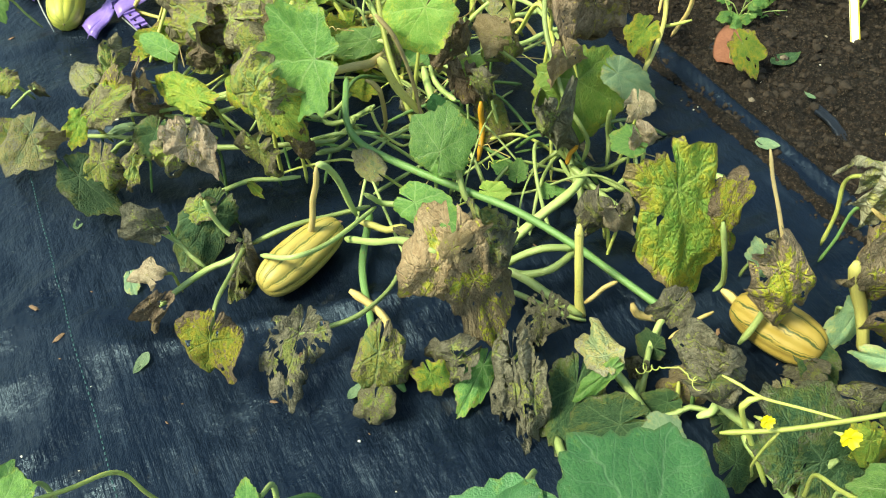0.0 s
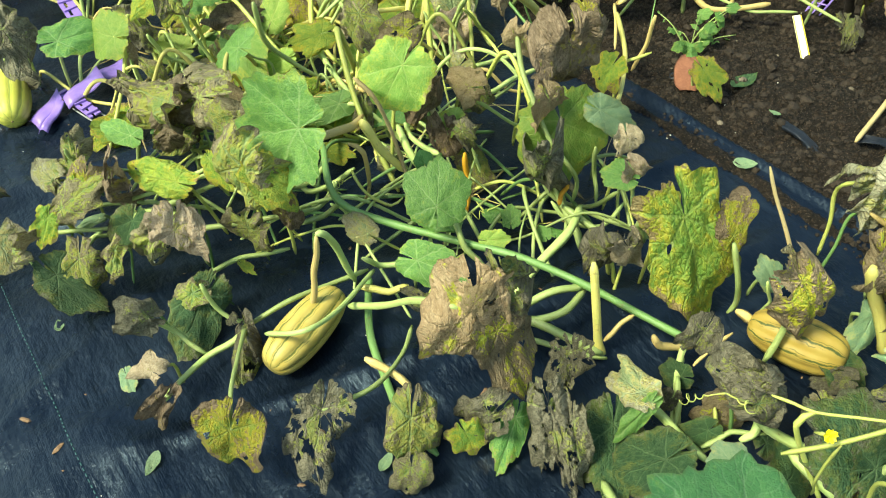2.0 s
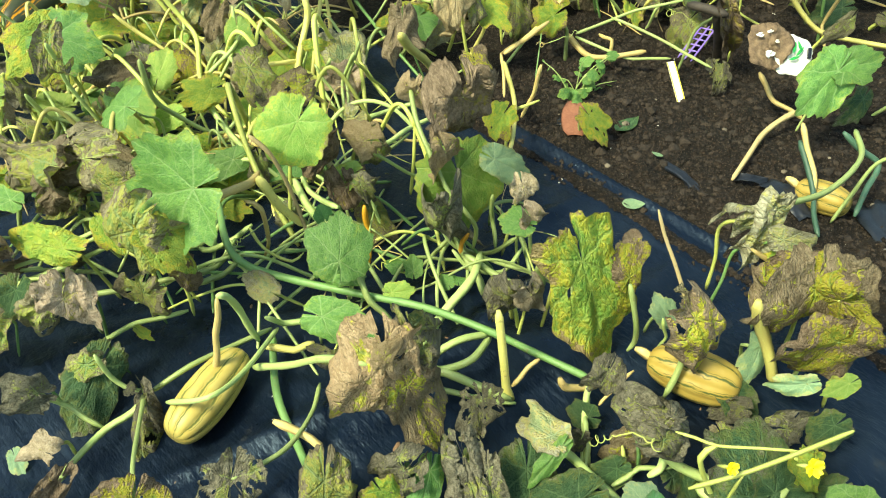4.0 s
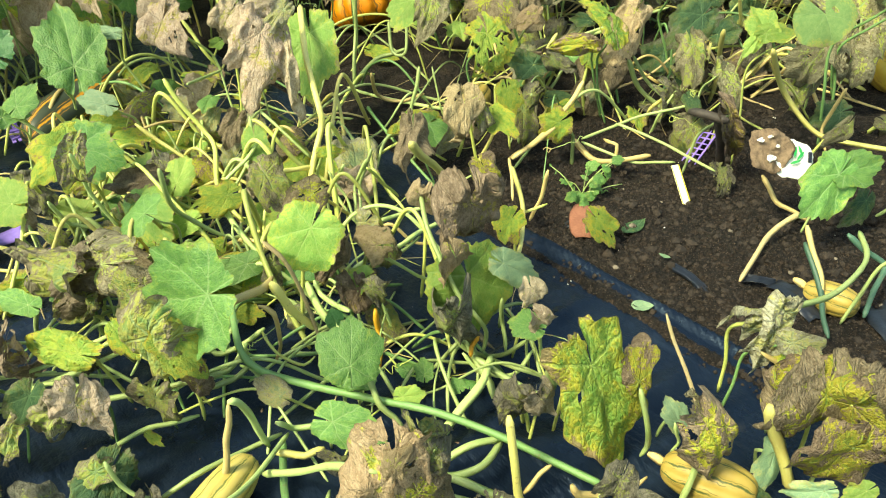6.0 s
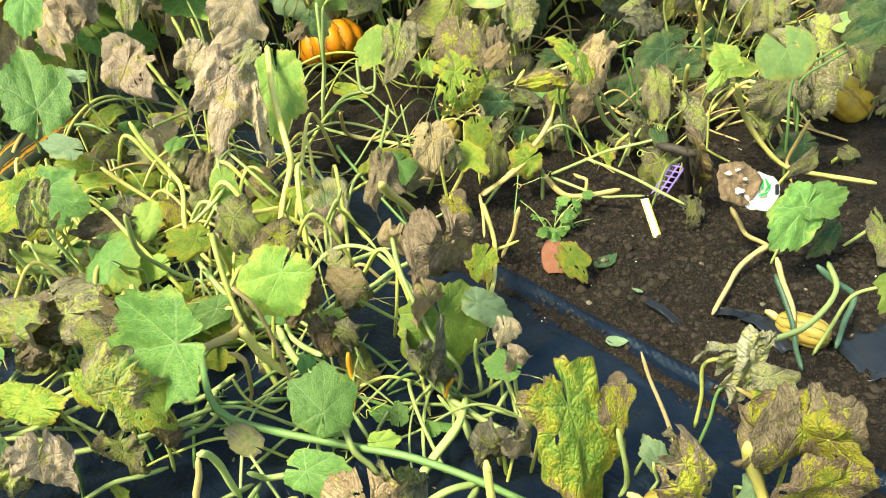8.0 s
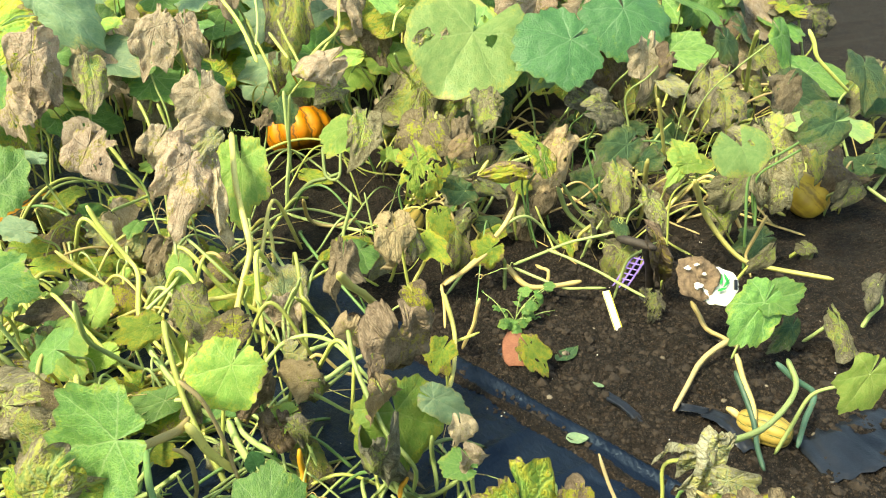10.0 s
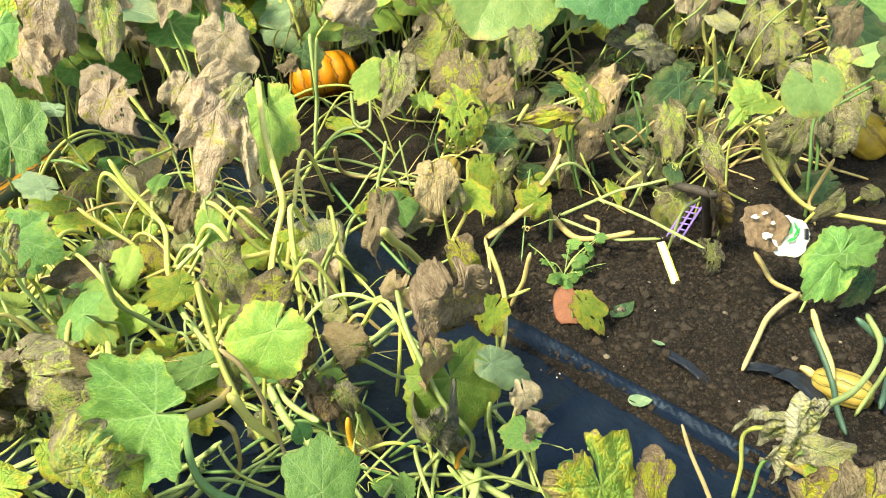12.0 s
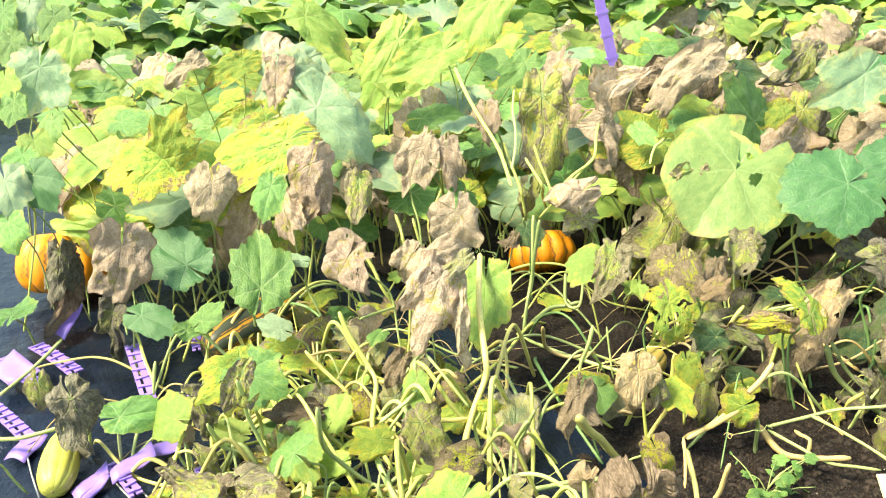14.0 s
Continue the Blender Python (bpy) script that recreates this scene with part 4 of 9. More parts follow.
stem(plant, "lime", 0.0060, (0.515, 2.207, 0.200), (0.504, 2.204, 0.080))
stem(plant, "yellow", 0.0060, (0.784, 2.467, 0.200), (0.730, 2.443, 0.140), (0.677, 2.431, 0.080))
stem(plant, "tan", 0.0070, (0.728, 2.134, 0.200), (0.657, 2.122, 0.120), (0.495, 2.023, 0.080))
stem(plant, "tan", 0.0040, (0.488, 2.029, 0.080), (0.453, 1.898, 0.040))
stem(plant, "green", 0.0040, (0.692, 2.053, 0.080), (0.850, 2.057, 0.110), (0.994, 2.015, 0.140))
stem(plant, "green", 0.0040, (0.773, 2.028, 0.120), (0.864, 1.926, 0.090), (0.917, 1.787, 0.080))
stem(plant, "green", 0.0040, (0.686, 2.039, 0.080), (0.775, 1.929, 0.060), (0.870, 1.889, 0.060))
stem(plant, "green", 0.0070, (0.867, 2.169, 0.220), (0.915, 2.192, 0.120), (0.979, 2.145, 0.060), (1.015, 2.084, 0.050))
stem(plant, "green", 0.0060, (0.911, 2.234, 0.200), (0.952, 2.215, 0.120), (1.013, 2.160, 0.060))
stem(plant, "green", 0.0050, (0.866, 2.514, 0.160), (1.013, 2.478, 0.200), (1.136, 2.470, 0.220))
stem(plant, "green", 0.0050, (0.716, 2.386, 0.050), (0.792, 2.419, 0.120), (0.845, 2.380, 0.160))
stem(plant, "yellow", 0.0080, (1.072, 2.068, 0.300), (1.127, 2.157, 0.160), (1.136, 2.199, 0.030))
stem(plant, "yellow", 0.0070, (1.051, 1.832, 0.340), (1.143, 1.897, 0.200), (1.211, 1.856, 0.100), (1.258, 1.806, 0.080), (1.372, 1.689, 0.080))
stem(plant, "tan", 0.0050, (1.278, 1.841, 0.200), (1.257, 1.871, 0.080), (1.234, 1.813, 0.050))
stem(plant, "yellow", 0.0060, (1.190, 2.227, 0.400), (1.266, 2.288, 0.200))
stem(plant, "tan", 0.0060, (1.005, 1.730, 0.080), (0.991, 1.644, 0.060), (1.031, 1.581, 0.040))
stem(plant, "dry", 0.0070, (1.015, 1.589, 0.060), (0.919, 1.560, 0.040), (0.790, 1.454, 0.030))
stem(plant, "green", 0.0060, (1.018, 1.418, 0.120), (0.950, 1.314, 0.140), (0.802, 1.210, 0.180), (0.656, 1.142, 0.240))
stem(plant, "blue", 0.0060, (0.900, 1.423, 0.120), (0.889, 1.337, 0.060), (0.850, 1.249, 0.030))
stem(plant, "blue", 0.0070, (0.971, 1.396, 0.140), (1.032, 1.349, 0.080), (0.945, 1.278, 0.030))
stem(plant, "tan", 0.0060, (0.908, 1.437, 0.150), (0.902, 1.361, 0.080), (0.881, 1.306, 0.030))
stem(plant, "green", 0.0050, (0.758, 1.084, 0.150), (0.791, 1.094, 0.080), (0.782, 1.087, 0.050))
stem(plant, "tan", 0.0080, (0.686, 2.096, 0.060), (0.699, 1.996, 0.050), (0.740, 1.950, 0.060), (0.814, 1.911, 0.080))
stem(plant, "tan", 0.0050, (0.744, 2.030, 0.080), (0.753, 1.974, 0.090), (0.748, 1.966, 0.030))
stem(plant, "green", 0.0050, (0.129, 1.978, 0.180), (0.097, 2.032, 0.080), (0.085, 1.975, 0.020))
stem(plant, "green", 0.0050, (0.079, 2.027, 0.150), (0.047, 2.088, 0.060), (0.079, 1.978, 0.020))
stem(plant, "lime", 0.0050, (0.146, 2.040, 0.120), (0.178, 2.037, 0.050), (0.205, 1.979, 0.020))
stem(plant, "green", 0.0060, (0.127, 1.926, 0.040), (0.215, 1.959, 0.030), (0.311, 1.940, 0.050))
stem(plant, "lime", 0.0050, (-0.490, 2.064, 0.260), (-0.478, 2.096, 0.150), (-0.472, 2.073, 0.100))
stem(plant, "lime", 0.0060, (-0.330, 2.053, 0.200), (-0.333, 2.087, 0.120), (-0.270, 2.068, 0.060))

plant = PLANTS["rearleft"]
leaf(plant, "green", (-0.851, 3.016, 0.360), (-0.970, 2.878, 0.280), .9)
stem(plant, "green", 0.0029, (-0.724, 3.149, 0.010), (-0.806, 3.126, 0.221), (-0.851, 3.016, 0.360))
leaf(plant, "green", (-0.719, 2.420, 0.250), (-0.655, 2.525, 0.240), .6)
stem(plant, "lime", 0.0031, (-0.716, 2.537, 0.010), (-0.702, 2.508, 0.155), (-0.719, 2.420, 0.250))
leaf(plant, "brown", (-0.965, 2.720, 0.400), (-1.007, 2.670, 0.217), 1.1)
stem(plant, "green", 0.0026, (-0.956, 2.908, 0.010), (-0.973, 2.862, 0.245), (-0.965, 2.720, 0.400))
leaf(plant, "dark", (-1.276, 2.985, 0.300), (-1.288, 2.947, 0.167), .9)
stem(plant, "lime", 0.0028, (-1.380, 3.096, 0.010), (-1.313, 3.077, 0.185), (-1.276, 2.985, 0.300))
leaf(plant, "dark", (-1.017, 2.691, 0.200), (-1.046, 2.654, 0.062), .8)
leaf(plant, "yellow", (-1.059, 3.058, 0.360), (-1.531, 3.308, 0.300), .4)
stem(plant, "green", 0.0040, (-0.978, 3.214, 0.010), (-1.028, 3.179, 0.221), (-1.059, 3.058, 0.360))
leaf(plant, "brown", (-0.697, 2.798, 0.551), (-0.706, 2.750, 0.417), 1.2)
stem(plant, "green", 0.0032, (-0.798, 3.043, 0.010), (-0.766, 2.987, 0.336), (-0.697, 2.798, 0.551))
leaf(plant, "brown", (-0.417, 2.909, 0.567), (-0.462, 2.839, 0.391), .9)
stem(plant, "green", 0.0027, (-0.521, 3.162, 0.010), (-0.470, 3.104, 0.345), (-0.417, 2.909, 0.567))
leaf(plant, "mildew", (-0.265, 2.807, 0.527), (-0.261, 2.737, 0.425), .8)
stem(plant, "green", 0.0040, (-0.359, 3.043, 0.010), (-0.321, 2.988, 0.321), (-0.265, 2.807, 0.527))
leaf(plant, "brown", (-0.075, 3.005, 0.579), (-0.147, 2.935, 0.435), .9)
stem(plant, "green", 0.0036, (0.099, 3.236, 0.010), (-0.000, 3.190, 0.353), (-0.075, 3.005, 0.579))
leaf(plant, "brown", (0.006, 3.005, 0.574), (0.015, 2.935, 0.453), .7)
stem(plant, "main", 0.0039, (-0.091, 3.263, 0.010), (-0.038, 3.203, 0.350), (0.006, 3.005, 0.574))
leaf(plant, "brown", (0.153, 3.227, 0.655), (0.144, 3.157, 0.568), 1)
stem(plant, "green", 0.0040, (0.338, 3.495, 0.010), (0.240, 3.440, 0.398), (0.153, 3.227, 0.655))
leaf(plant, "yellow", (-0.874, 2.935, 0.604), (-1.063, 2.865, 0.600), 1.3)
stem(plant, "green", 0.0029, (-1.009, 3.196, 0.010), (-0.955, 3.138, 0.367), (-0.874, 2.935, 0.604))
leaf(plant, "yellow", (-0.874, 2.935, 0.604), (-0.788, 2.865, 0.758), .9)
stem(plant, "lime", 0.0040, (-0.715, 3.187, 0.010), (-0.812, 3.133, 0.367), (-0.874, 2.935, 0.604))
leaf(plant, "yellow", (-0.508, 3.036, 0.617), (-0.810, 2.966, 0.538), .8)
stem(plant, "lime", 0.0041, (-0.380, 3.307, 0.010), (-0.446, 3.246, 0.375), (-0.508, 3.036, 0.617))
leaf(plant, "yellow", (-0.585, 3.148, 0.665), (-0.698, 3.078, 0.620), 1)
stem(plant, "main", 0.0044, (-0.535, 3.458, 0.010), (-0.578, 3.383, 0.404), (-0.585, 3.148, 0.665))
leaf(plant, "yellow", (-0.705, 3.482, 0.828), (-0.871, 3.412, 0.762), .8)
stem(plant, "lime", 0.0027, (-0.890, 3.841, 0.010), (-0.808, 3.761, 0.502), (-0.705, 3.482, 0.828))
leaf(plant, "pale", (-0.501, 3.482, 0.816), (-0.673, 3.412, 0.734), .9)
stem(plant, "green", 0.0035, (-0.490, 3.865, 0.010), (-0.488, 3.772, 0.495), (-0.501, 3.482, 0.816))
leaf(plant, "pale", (-0.510, 3.466, 0.809), (-0.393, 3.396, 0.680), .7)
stem(plant, "lime", 0.0034, (-0.736, 3.798, 0.010), (-0.641, 3.729, 0.490), (-0.510, 3.466, 0.809))
leaf(plant, "brown", (-0.578, 3.434, 0.796), (-0.602, 3.364, 0.673), 1)
stem(plant, "green", 0.0029, (-0.700, 3.795, 0.010), (-0.624, 3.710, 0.483), (-0.578, 3.434, 0.796))
leaf(plant, "brown", (-0.885, 3.466, 0.830), (-1.039, 3.396, 0.758), .7)
stem(plant, "green", 0.0027, (-0.904, 3.856, 0.010), (-0.899, 3.760, 0.503), (-0.885, 3.466, 0.830))
leaf(plant, "pale", (-0.423, 3.227, 0.689), (-0.233, 3.157, 0.507), .95)
stem(plant, "green", 0.0037, (-0.307, 3.537, 0.010), (-0.381, 3.465, 0.419), (-0.423, 3.227, 0.689))
leaf(plant, "green", (-0.521, 2.782, 0.536), (-0.552, 2.712, 0.454), .9)
stem(plant, "green", 0.0034, (-0.702, 2.984, 0.010), (-0.623, 2.947, 0.326), (-0.521, 2.782, 0.536))
leaf(plant, "green", (-1.400, 2.842, 0.150), (-1.409, 2.982, 0.150), 1)
stem(plant, "lime", 0.0035, (-1.381, 2.911, 0.010), (-1.393, 2.894, 0.095), (-1.400, 2.842, 0.150))
stem(plant, "green", 0.0050, (-0.869, 3.023, 0.220), (-0.872, 3.016, 0.100), (-0.863, 2.986, 0.050))
stem(plant, "lime", 0.0060, (-0.619, 3.002, 0.340), (-0.591, 2.970, 0.300))
stem(plant, "green", 0.0050, (-0.574, 2.538, 0.280), (-0.610, 2.721, 0.150), (-0.633, 2.776, 0.050))
stem(plant, "lime", 0.0060, (-0.998, 2.709, 0.200), (-0.968, 2.719, 0.100), (-0.856, 2.493, 0.060))
stem(plant, "green", 0.0050, (-0.836, 2.472, 0.140), (-0.848, 2.446, 0.050))

plant = PLANTS["rearright"]
leaf(plant, "round", (0.894, 2.877, 0.477), (0.720, 2.735, 0.340), 1.35)
stem(plant, "main", 0.0039, (1.048, 3.061, 0.010), (0.952, 3.027, 0.291), (0.894, 2.877, 0.477))
leaf(plant, "round", (0.919, 2.909, 0.485), (0.997, 2.839, 0.372), .9)
stem(plant, "green", 0.0028, (0.743, 3.084, 0.010), (0.851, 3.055, 0.296), (0.919, 2.909, 0.485))
leaf(plant, "pale", (1.191, 2.798, 0.434), (1.049, 2.728, 0.321), 1.35)
leaf(plant, "green", (1.050, 3.148, 0.567), (0.931, 3.078, 0.698), 1.3)
stem(plant, "main", 0.0041, (1.052, 3.414, 0.010), (1.062, 3.349, 0.345), (1.050, 3.148, 0.567))
leaf(plant, "pale", (1.553, 3.418, 0.664), (1.364, 3.348, 0.563), 1.1)
stem(plant, "green", 0.0034, (1.665, 3.717, 0.010), (1.594, 3.647, 0.404), (1.553, 3.418, 0.664))
leaf(plant, "brown", (1.000, 3.514, 0.747), (0.773, 3.444, 0.666), .7)
stem(plant, "green", 0.0031, (0.847, 3.842, 0.010), (0.935, 3.767, 0.453), (1.000, 3.514, 0.747))
leaf(plant, "brown", (0.723, 3.418, 0.713), (0.535, 3.348, 0.703), .5)
stem(plant, "green", 0.0041, (0.718, 3.753, 0.010), (0.711, 3.671, 0.433), (0.723, 3.418, 0.713))
leaf(plant, "brown", (0.792, 3.291, 0.646), (0.726, 3.221, 0.554), 1)
stem(plant, "green", 0.0033, (0.561, 3.527, 0.010), (0.692, 3.487, 0.393), (0.792, 3.291, 0.646))
leaf(plant, "mildew", (0.356, 3.291, 0.672), (0.342, 3.221, 0.382), .75)
stem(plant, "green", 0.0043, (0.469, 3.593, 0.010), (0.422, 3.523, 0.408), (0.356, 3.291, 0.672))
leaf(plant, "brown", (0.549, 3.132, 0.591), (0.640, 3.062, 0.405), .7)
stem(plant, "green", 0.0034, (0.452, 3.398, 0.010), (0.511, 3.336, 0.360), (0.549, 3.132, 0.591))
leaf(plant, "brown", (0.444, 3.466, 0.753), (0.350, 3.396, 0.652), 1.1)
stem(plant, "green", 0.0040, (0.212, 3.764, 0.010), (0.335, 3.705, 0.457), (0.444, 3.466, 0.753))
leaf(plant, "lime", (0.235, 3.832, 0.978), (0.063, 3.762, 0.764), .8)
stem(plant, "lime", 0.0036, (0.030, 4.260, 0.010), (0.123, 4.163, 0.592), (0.235, 3.832, 0.978))
leaf(plant, "lime", (0.026, 3.545, 0.820), (-0.190, 3.475, 0.717), .8)
stem(plant, "green", 0.0030, (0.158, 3.916, 0.010), (0.084, 3.829, 0.497), (0.026, 3.545, 0.820))
leaf(plant, "lime", (-0.140, 3.609, 0.865), (-0.284, 3.539, 0.625), .7)
stem(plant, "green", 0.0036, (-0.301, 3.994, 0.010), (-0.229, 3.905, 0.524), (-0.140, 3.609, 0.865))
leaf(plant, "lime", (-0.498, 3.736, 0.960), (-0.319, 3.666, 0.817), .7)
stem(plant, "green", 0.0026, (-0.731, 4.145, 0.010), (-0.633, 4.056, 0.581), (-0.498, 3.736, 0.960))
leaf(plant, "brown", (0.392, 2.750, 0.470), (0.264, 2.680, 0.412), .8)
stem(plant, "main", 0.0044, (0.546, 2.931, 0.010), (0.463, 2.897, 0.287), (0.392, 2.750, 0.470))
leaf(plant, "mildew", (0.767, 2.877, 0.484), (0.661, 2.807, 0.438), .6)
stem(plant, "lime", 0.0028, (0.706, 3.100, 0.010), (0.726, 3.047, 0.296), (0.767, 2.877, 0.484))
leaf(plant, "dark", (1.395, 3.545, 0.742), (1.314, 3.475, 0.588), .9)
stem(plant, "green", 0.0030, (1.161, 3.836, 0.010), (1.287, 3.780, 0.450), (1.395, 3.545, 0.742))
leaf(plant, "yellow", (1.187, 3.227, 0.594), (1.064, 3.157, 0.565), .7)
stem(plant, "green", 0.0034, (1.116, 3.500, 0.010), (1.157, 3.435, 0.361), (1.187, 3.227, 0.594))
leaf(plant, "green", (0.322, 3.482, 0.769), (0.229, 3.412, 0.671), .9)
stem(plant, "green", 0.0032, (0.020, 3.740, 0.010), (0.183, 3.703, 0.466), (0.322, 3.482, 0.769))
leaf(plant, "green", (0.646, 3.100, 0.572), (0.685, 3.030, 0.528), .9)
stem(plant, "lime", 0.0028, (0.669, 3.368, 0.010), (0.646, 3.303, 0.348), (0.646, 3.100, 0.572))
stem(plant, "lime", 0.0070, (0.061, 3.450, 0.767), (0.128, 3.164, 0.629), (0.188, 2.782, 0.492))
stem(plant, "lime", 0.0050, (0.718, 3.052, 0.549), (0.677, 3.005, 0.534), (0.635, 2.909, 0.503))
stem(plant, "lime", 0.0060, (0.577, 3.259, 0.644), (0.464, 2.941, 0.524), (0.300, 2.750, 0.458))
stem(plant, "lime", 0.0070, (1.210, 2.766, 0.423), (1.089, 2.745, 0.340), (1.023, 2.847, 0.200))
stem(plant, "green", 0.0050, (0.602, 2.782, 0.466), (0.724, 3.080, 0.300), (0.734, 3.137, 0.200))
stem(plant, "lime", 0.0060, (-0.173, 3.002, 0.360), (-0.150, 2.945, 0.280), (-0.147, 3.061, 0.200))
stem(plant, "yellow", 0.0060, (0.043, 2.750, 0.492), (0.038, 2.958, 0.360))
stem(plant, "lime", 0.0050, (-0.018, 2.877, 0.533), (-0.011, 3.237, 0.300))
stem(plant, "green", 0.0050, (0.261, 3.323, 0.693), (0.238, 3.100, 0.597), (0.199, 2.877, 0.519))
stem(plant, "lime", 0.0050, (0.250, 2.941, 0.537), (0.280, 2.782, 0.486), (0.347, 3.161, 0.300))

plant = PLANTS["centre"]
stem(plant, "orange", 0.0050, (0.197, 1.369, 0.080), (0.203, 1.375, 0.100), (0.215, 1.371, 0.120))
stem(plant, "green", 0.0080, (0.198, 1.426, 0.100), (0.207, 1.388, 0.060), (0.220, 1.329, 0.040), (0.217, 1.303, 0.030))
stem(plant, "green", 0.0070, (0.204, 1.378, 0.070), (0.250, 1.323, 0.050), (0.310, 1.254, 0.040))
stem(plant, "green", 0.0060, (0.004, 1.496, 0.140), (-0.039, 1.618, 0.100), (-0.047, 1.641, 0.120))
stem(plant, "green", 0.0090, (-0.010, 1.483, 0.100), (-0.046, 1.590, 0.080), (-0.062, 1.665, 0.100))
stem(plant, "lime", 0.0030, (-0.162, 1.545, 0.100), (-0.151, 1.511, 0.090), (-0.134, 1.484, 0.080), (-0.097, 1.447, 0.080), (-0.074, 1.452, 0.090))
stem(plant, "lime", 0.0020, (0.058, 1.440, 0.060), (0.082, 1.417, 0.030), (0.120, 1.396, 0.030), (0.156, 1.408, 0.030))
stem(plant, "lime", 0.0020, (0.310, 1.354, 0.100), (0.311, 1.329, 0.080), (0.313, 1.305, 0.060), (0.316, 1.285, 0.050))
stem(plant, "green", 0.0060, (-0.277, 1.601, 0.080), (-0.258, 1.569, 0.050), (-0.208, 1.578, 0.050), (-0.158, 1.576, 0.080))
stem(plant, "green", 0.0060, (-0.265, 1.499, 0.050), (-0.221, 1.532, 0.050), (-0.194, 1.558, 0.070))
stem(plant, "green", 0.0050, (-0.459, 1.504, 0.080), (-0.513, 1.516, 0.100), (-0.584, 1.561, 0.080))
stem(plant, "green", 0.0040, (-0.589, 1.519, 0.050), (-0.513, 1.491, 0.060), (-0.429, 1.509, 0.050))
stem(plant, "lime", 0.0050, (-0.403, 1.719, 0.180), (-0.349, 1.711, 0.100), (-0.314, 1.740, 0.060))
stem(plant, "green", 0.0050, (-0.394, 1.922, 0.170), (-0.366, 1.950, 0.100), (-0.370, 1.930, 0.060))
stem(plant, "green", 0.0070, (-0.217, 2.002, 0.140), (-0.191, 1.931, 0.100), (-0.141, 1.805, 0.080), (-0.119, 1.726, 0.100))
stem(plant, "green", 0.0050, (-0.200, 2.058, 0.150), (-0.139, 2.091, 0.180), (-0.104, 2.087, 0.220))

plant = PLANTS["rear"]
leaf(plant, "lime", (0.982, 1.193, 0.250), (0.931, 1.186, 0.180), 1)
stem(plant, "green", 0.0036, (0.911, 1.295, 0.010), (0.949, 1.274, 0.155), (0.982, 1.193, 0.250))
leaf(plant, "umber", (0.960, 1.824, 0.200), (1.022, 1.797, 0.028), .42)
stem(plant, "green", 0.0039, (0.901, 1.905, 0.010), (0.925, 1.889, 0.125), (0.960, 1.824, 0.200))
leaf(plant, "yellow", (0.582, 1.701, 0.080), (0.614, 1.654, 0.030), 0.9)
stem(plant, "green", 0.0026, (0.579, 1.738, 0.010), (0.572, 1.729, 0.053), (0.582, 1.701, 0.080))

plant = PLANTS["rear"]
leaf(plant, "brown", (0.010, 2.534, 0.500), (-0.008, 2.504, 0.375), 1.5)
stem(plant, "green", 0.0035, (-0.089, 2.755, 0.010), (-0.026, 2.705, 0.305), (0.010, 2.534, 0.500))
leaf(plant, "mildew", (0.291, 3.226, 0.350), (0.280, 3.204, 0.229), 1)
stem(plant, "main", 0.0030, (0.164, 3.353, 0.010), (0.235, 3.332, 0.215), (0.291, 3.226, 0.350))
leaf(plant, "mildew", (0.414, 2.795, 0.380), (0.293, 2.785, 0.412), .8)
stem(plant, "main", 0.0041, (0.547, 2.936, 0.010), (0.472, 2.911, 0.233), (0.414, 2.795, 0.380))
leaf(plant, "lime", (0.529, 3.040, 0.400), (0.427, 3.104, 0.380), .6)
stem(plant, "green", 0.0038, (0.675, 3.184, 0.010), (0.620, 3.160, 0.245), (0.529, 3.040, 0.400))
leaf(plant, "umber", (0.946, 3.423, 0.150), (0.860, 3.398, 0.041), 1)
stem(plant, "lime", 0.0033, (0.925, 3.492, 0.010), (0.941, 3.476, 0.095), (0.946, 3.423, 0.150))
leaf(plant, "deep", (1.070, 3.122, 0.200), (0.928, 2.992, 0.100), .9)
stem(plant, "green", 0.0031, (1.082, 3.216, 0.010), (1.077, 3.193, 0.125), (1.070, 3.122, 0.200))
leaf(plant, "umber", (1.430, 3.065, 0.300), (1.395, 3.030, 0.154), 1.1)
stem(plant, "green", 0.0034, (1.549, 3.166, 0.010), (1.474, 3.151, 0.185), (1.430, 3.065, 0.300))
leaf(plant, "dark", (1.251, 2.759, 0.250), (1.370, 2.727, 0.101), 1)
stem(plant, "main", 0.0040, (1.290, 2.872, 0.010), (1.255, 2.846, 0.155), (1.251, 2.759, 0.250))
leaf(plant, "brown", (1.418, 2.665, 0.400), (1.432, 2.635, 0.256), 1)
stem(plant, "green", 0.0043, (1.284, 2.817, 0.010), (1.357, 2.789, 0.245), (1.418, 2.665, 0.400))
leaf(plant, "silver", (1.484, 2.656, 0.300), (1.531, 2.567, 0.260), .8)
leaf(plant, "round", (1.565, 1.996, 0.350), (1.621, 2.133, 0.360), 1.3)
stem(plant, "green", 0.0025, (1.520, 2.157, 0.010), (1.555, 2.119, 0.215), (1.565, 1.996, 0.350))
leaf(plant, "umber", (1.726, 2.795, 0.300), (1.687, 2.745, 0.157), 1)
stem(plant, "green", 0.0032, (1.634, 2.914, 0.010), (1.692, 2.890, 0.185), (1.726, 2.795, 0.300))
leaf(plant, "umber", (0.639, 3.141, 0.450), (0.660, 3.103, 0.337), 1.2)
stem(plant, "main", 0.0032, (0.502, 3.319, 0.010), (0.558, 3.284, 0.275), (0.639, 3.141, 0.450))
leaf(plant, "deep", (1.480, 2.355, 0.500), (1.524, 2.322, 0.420), 1)
stem(plant, "green", 0.0030, (1.493, 2.590, 0.010), (1.494, 2.532, 0.305), (1.480, 2.355, 0.500))
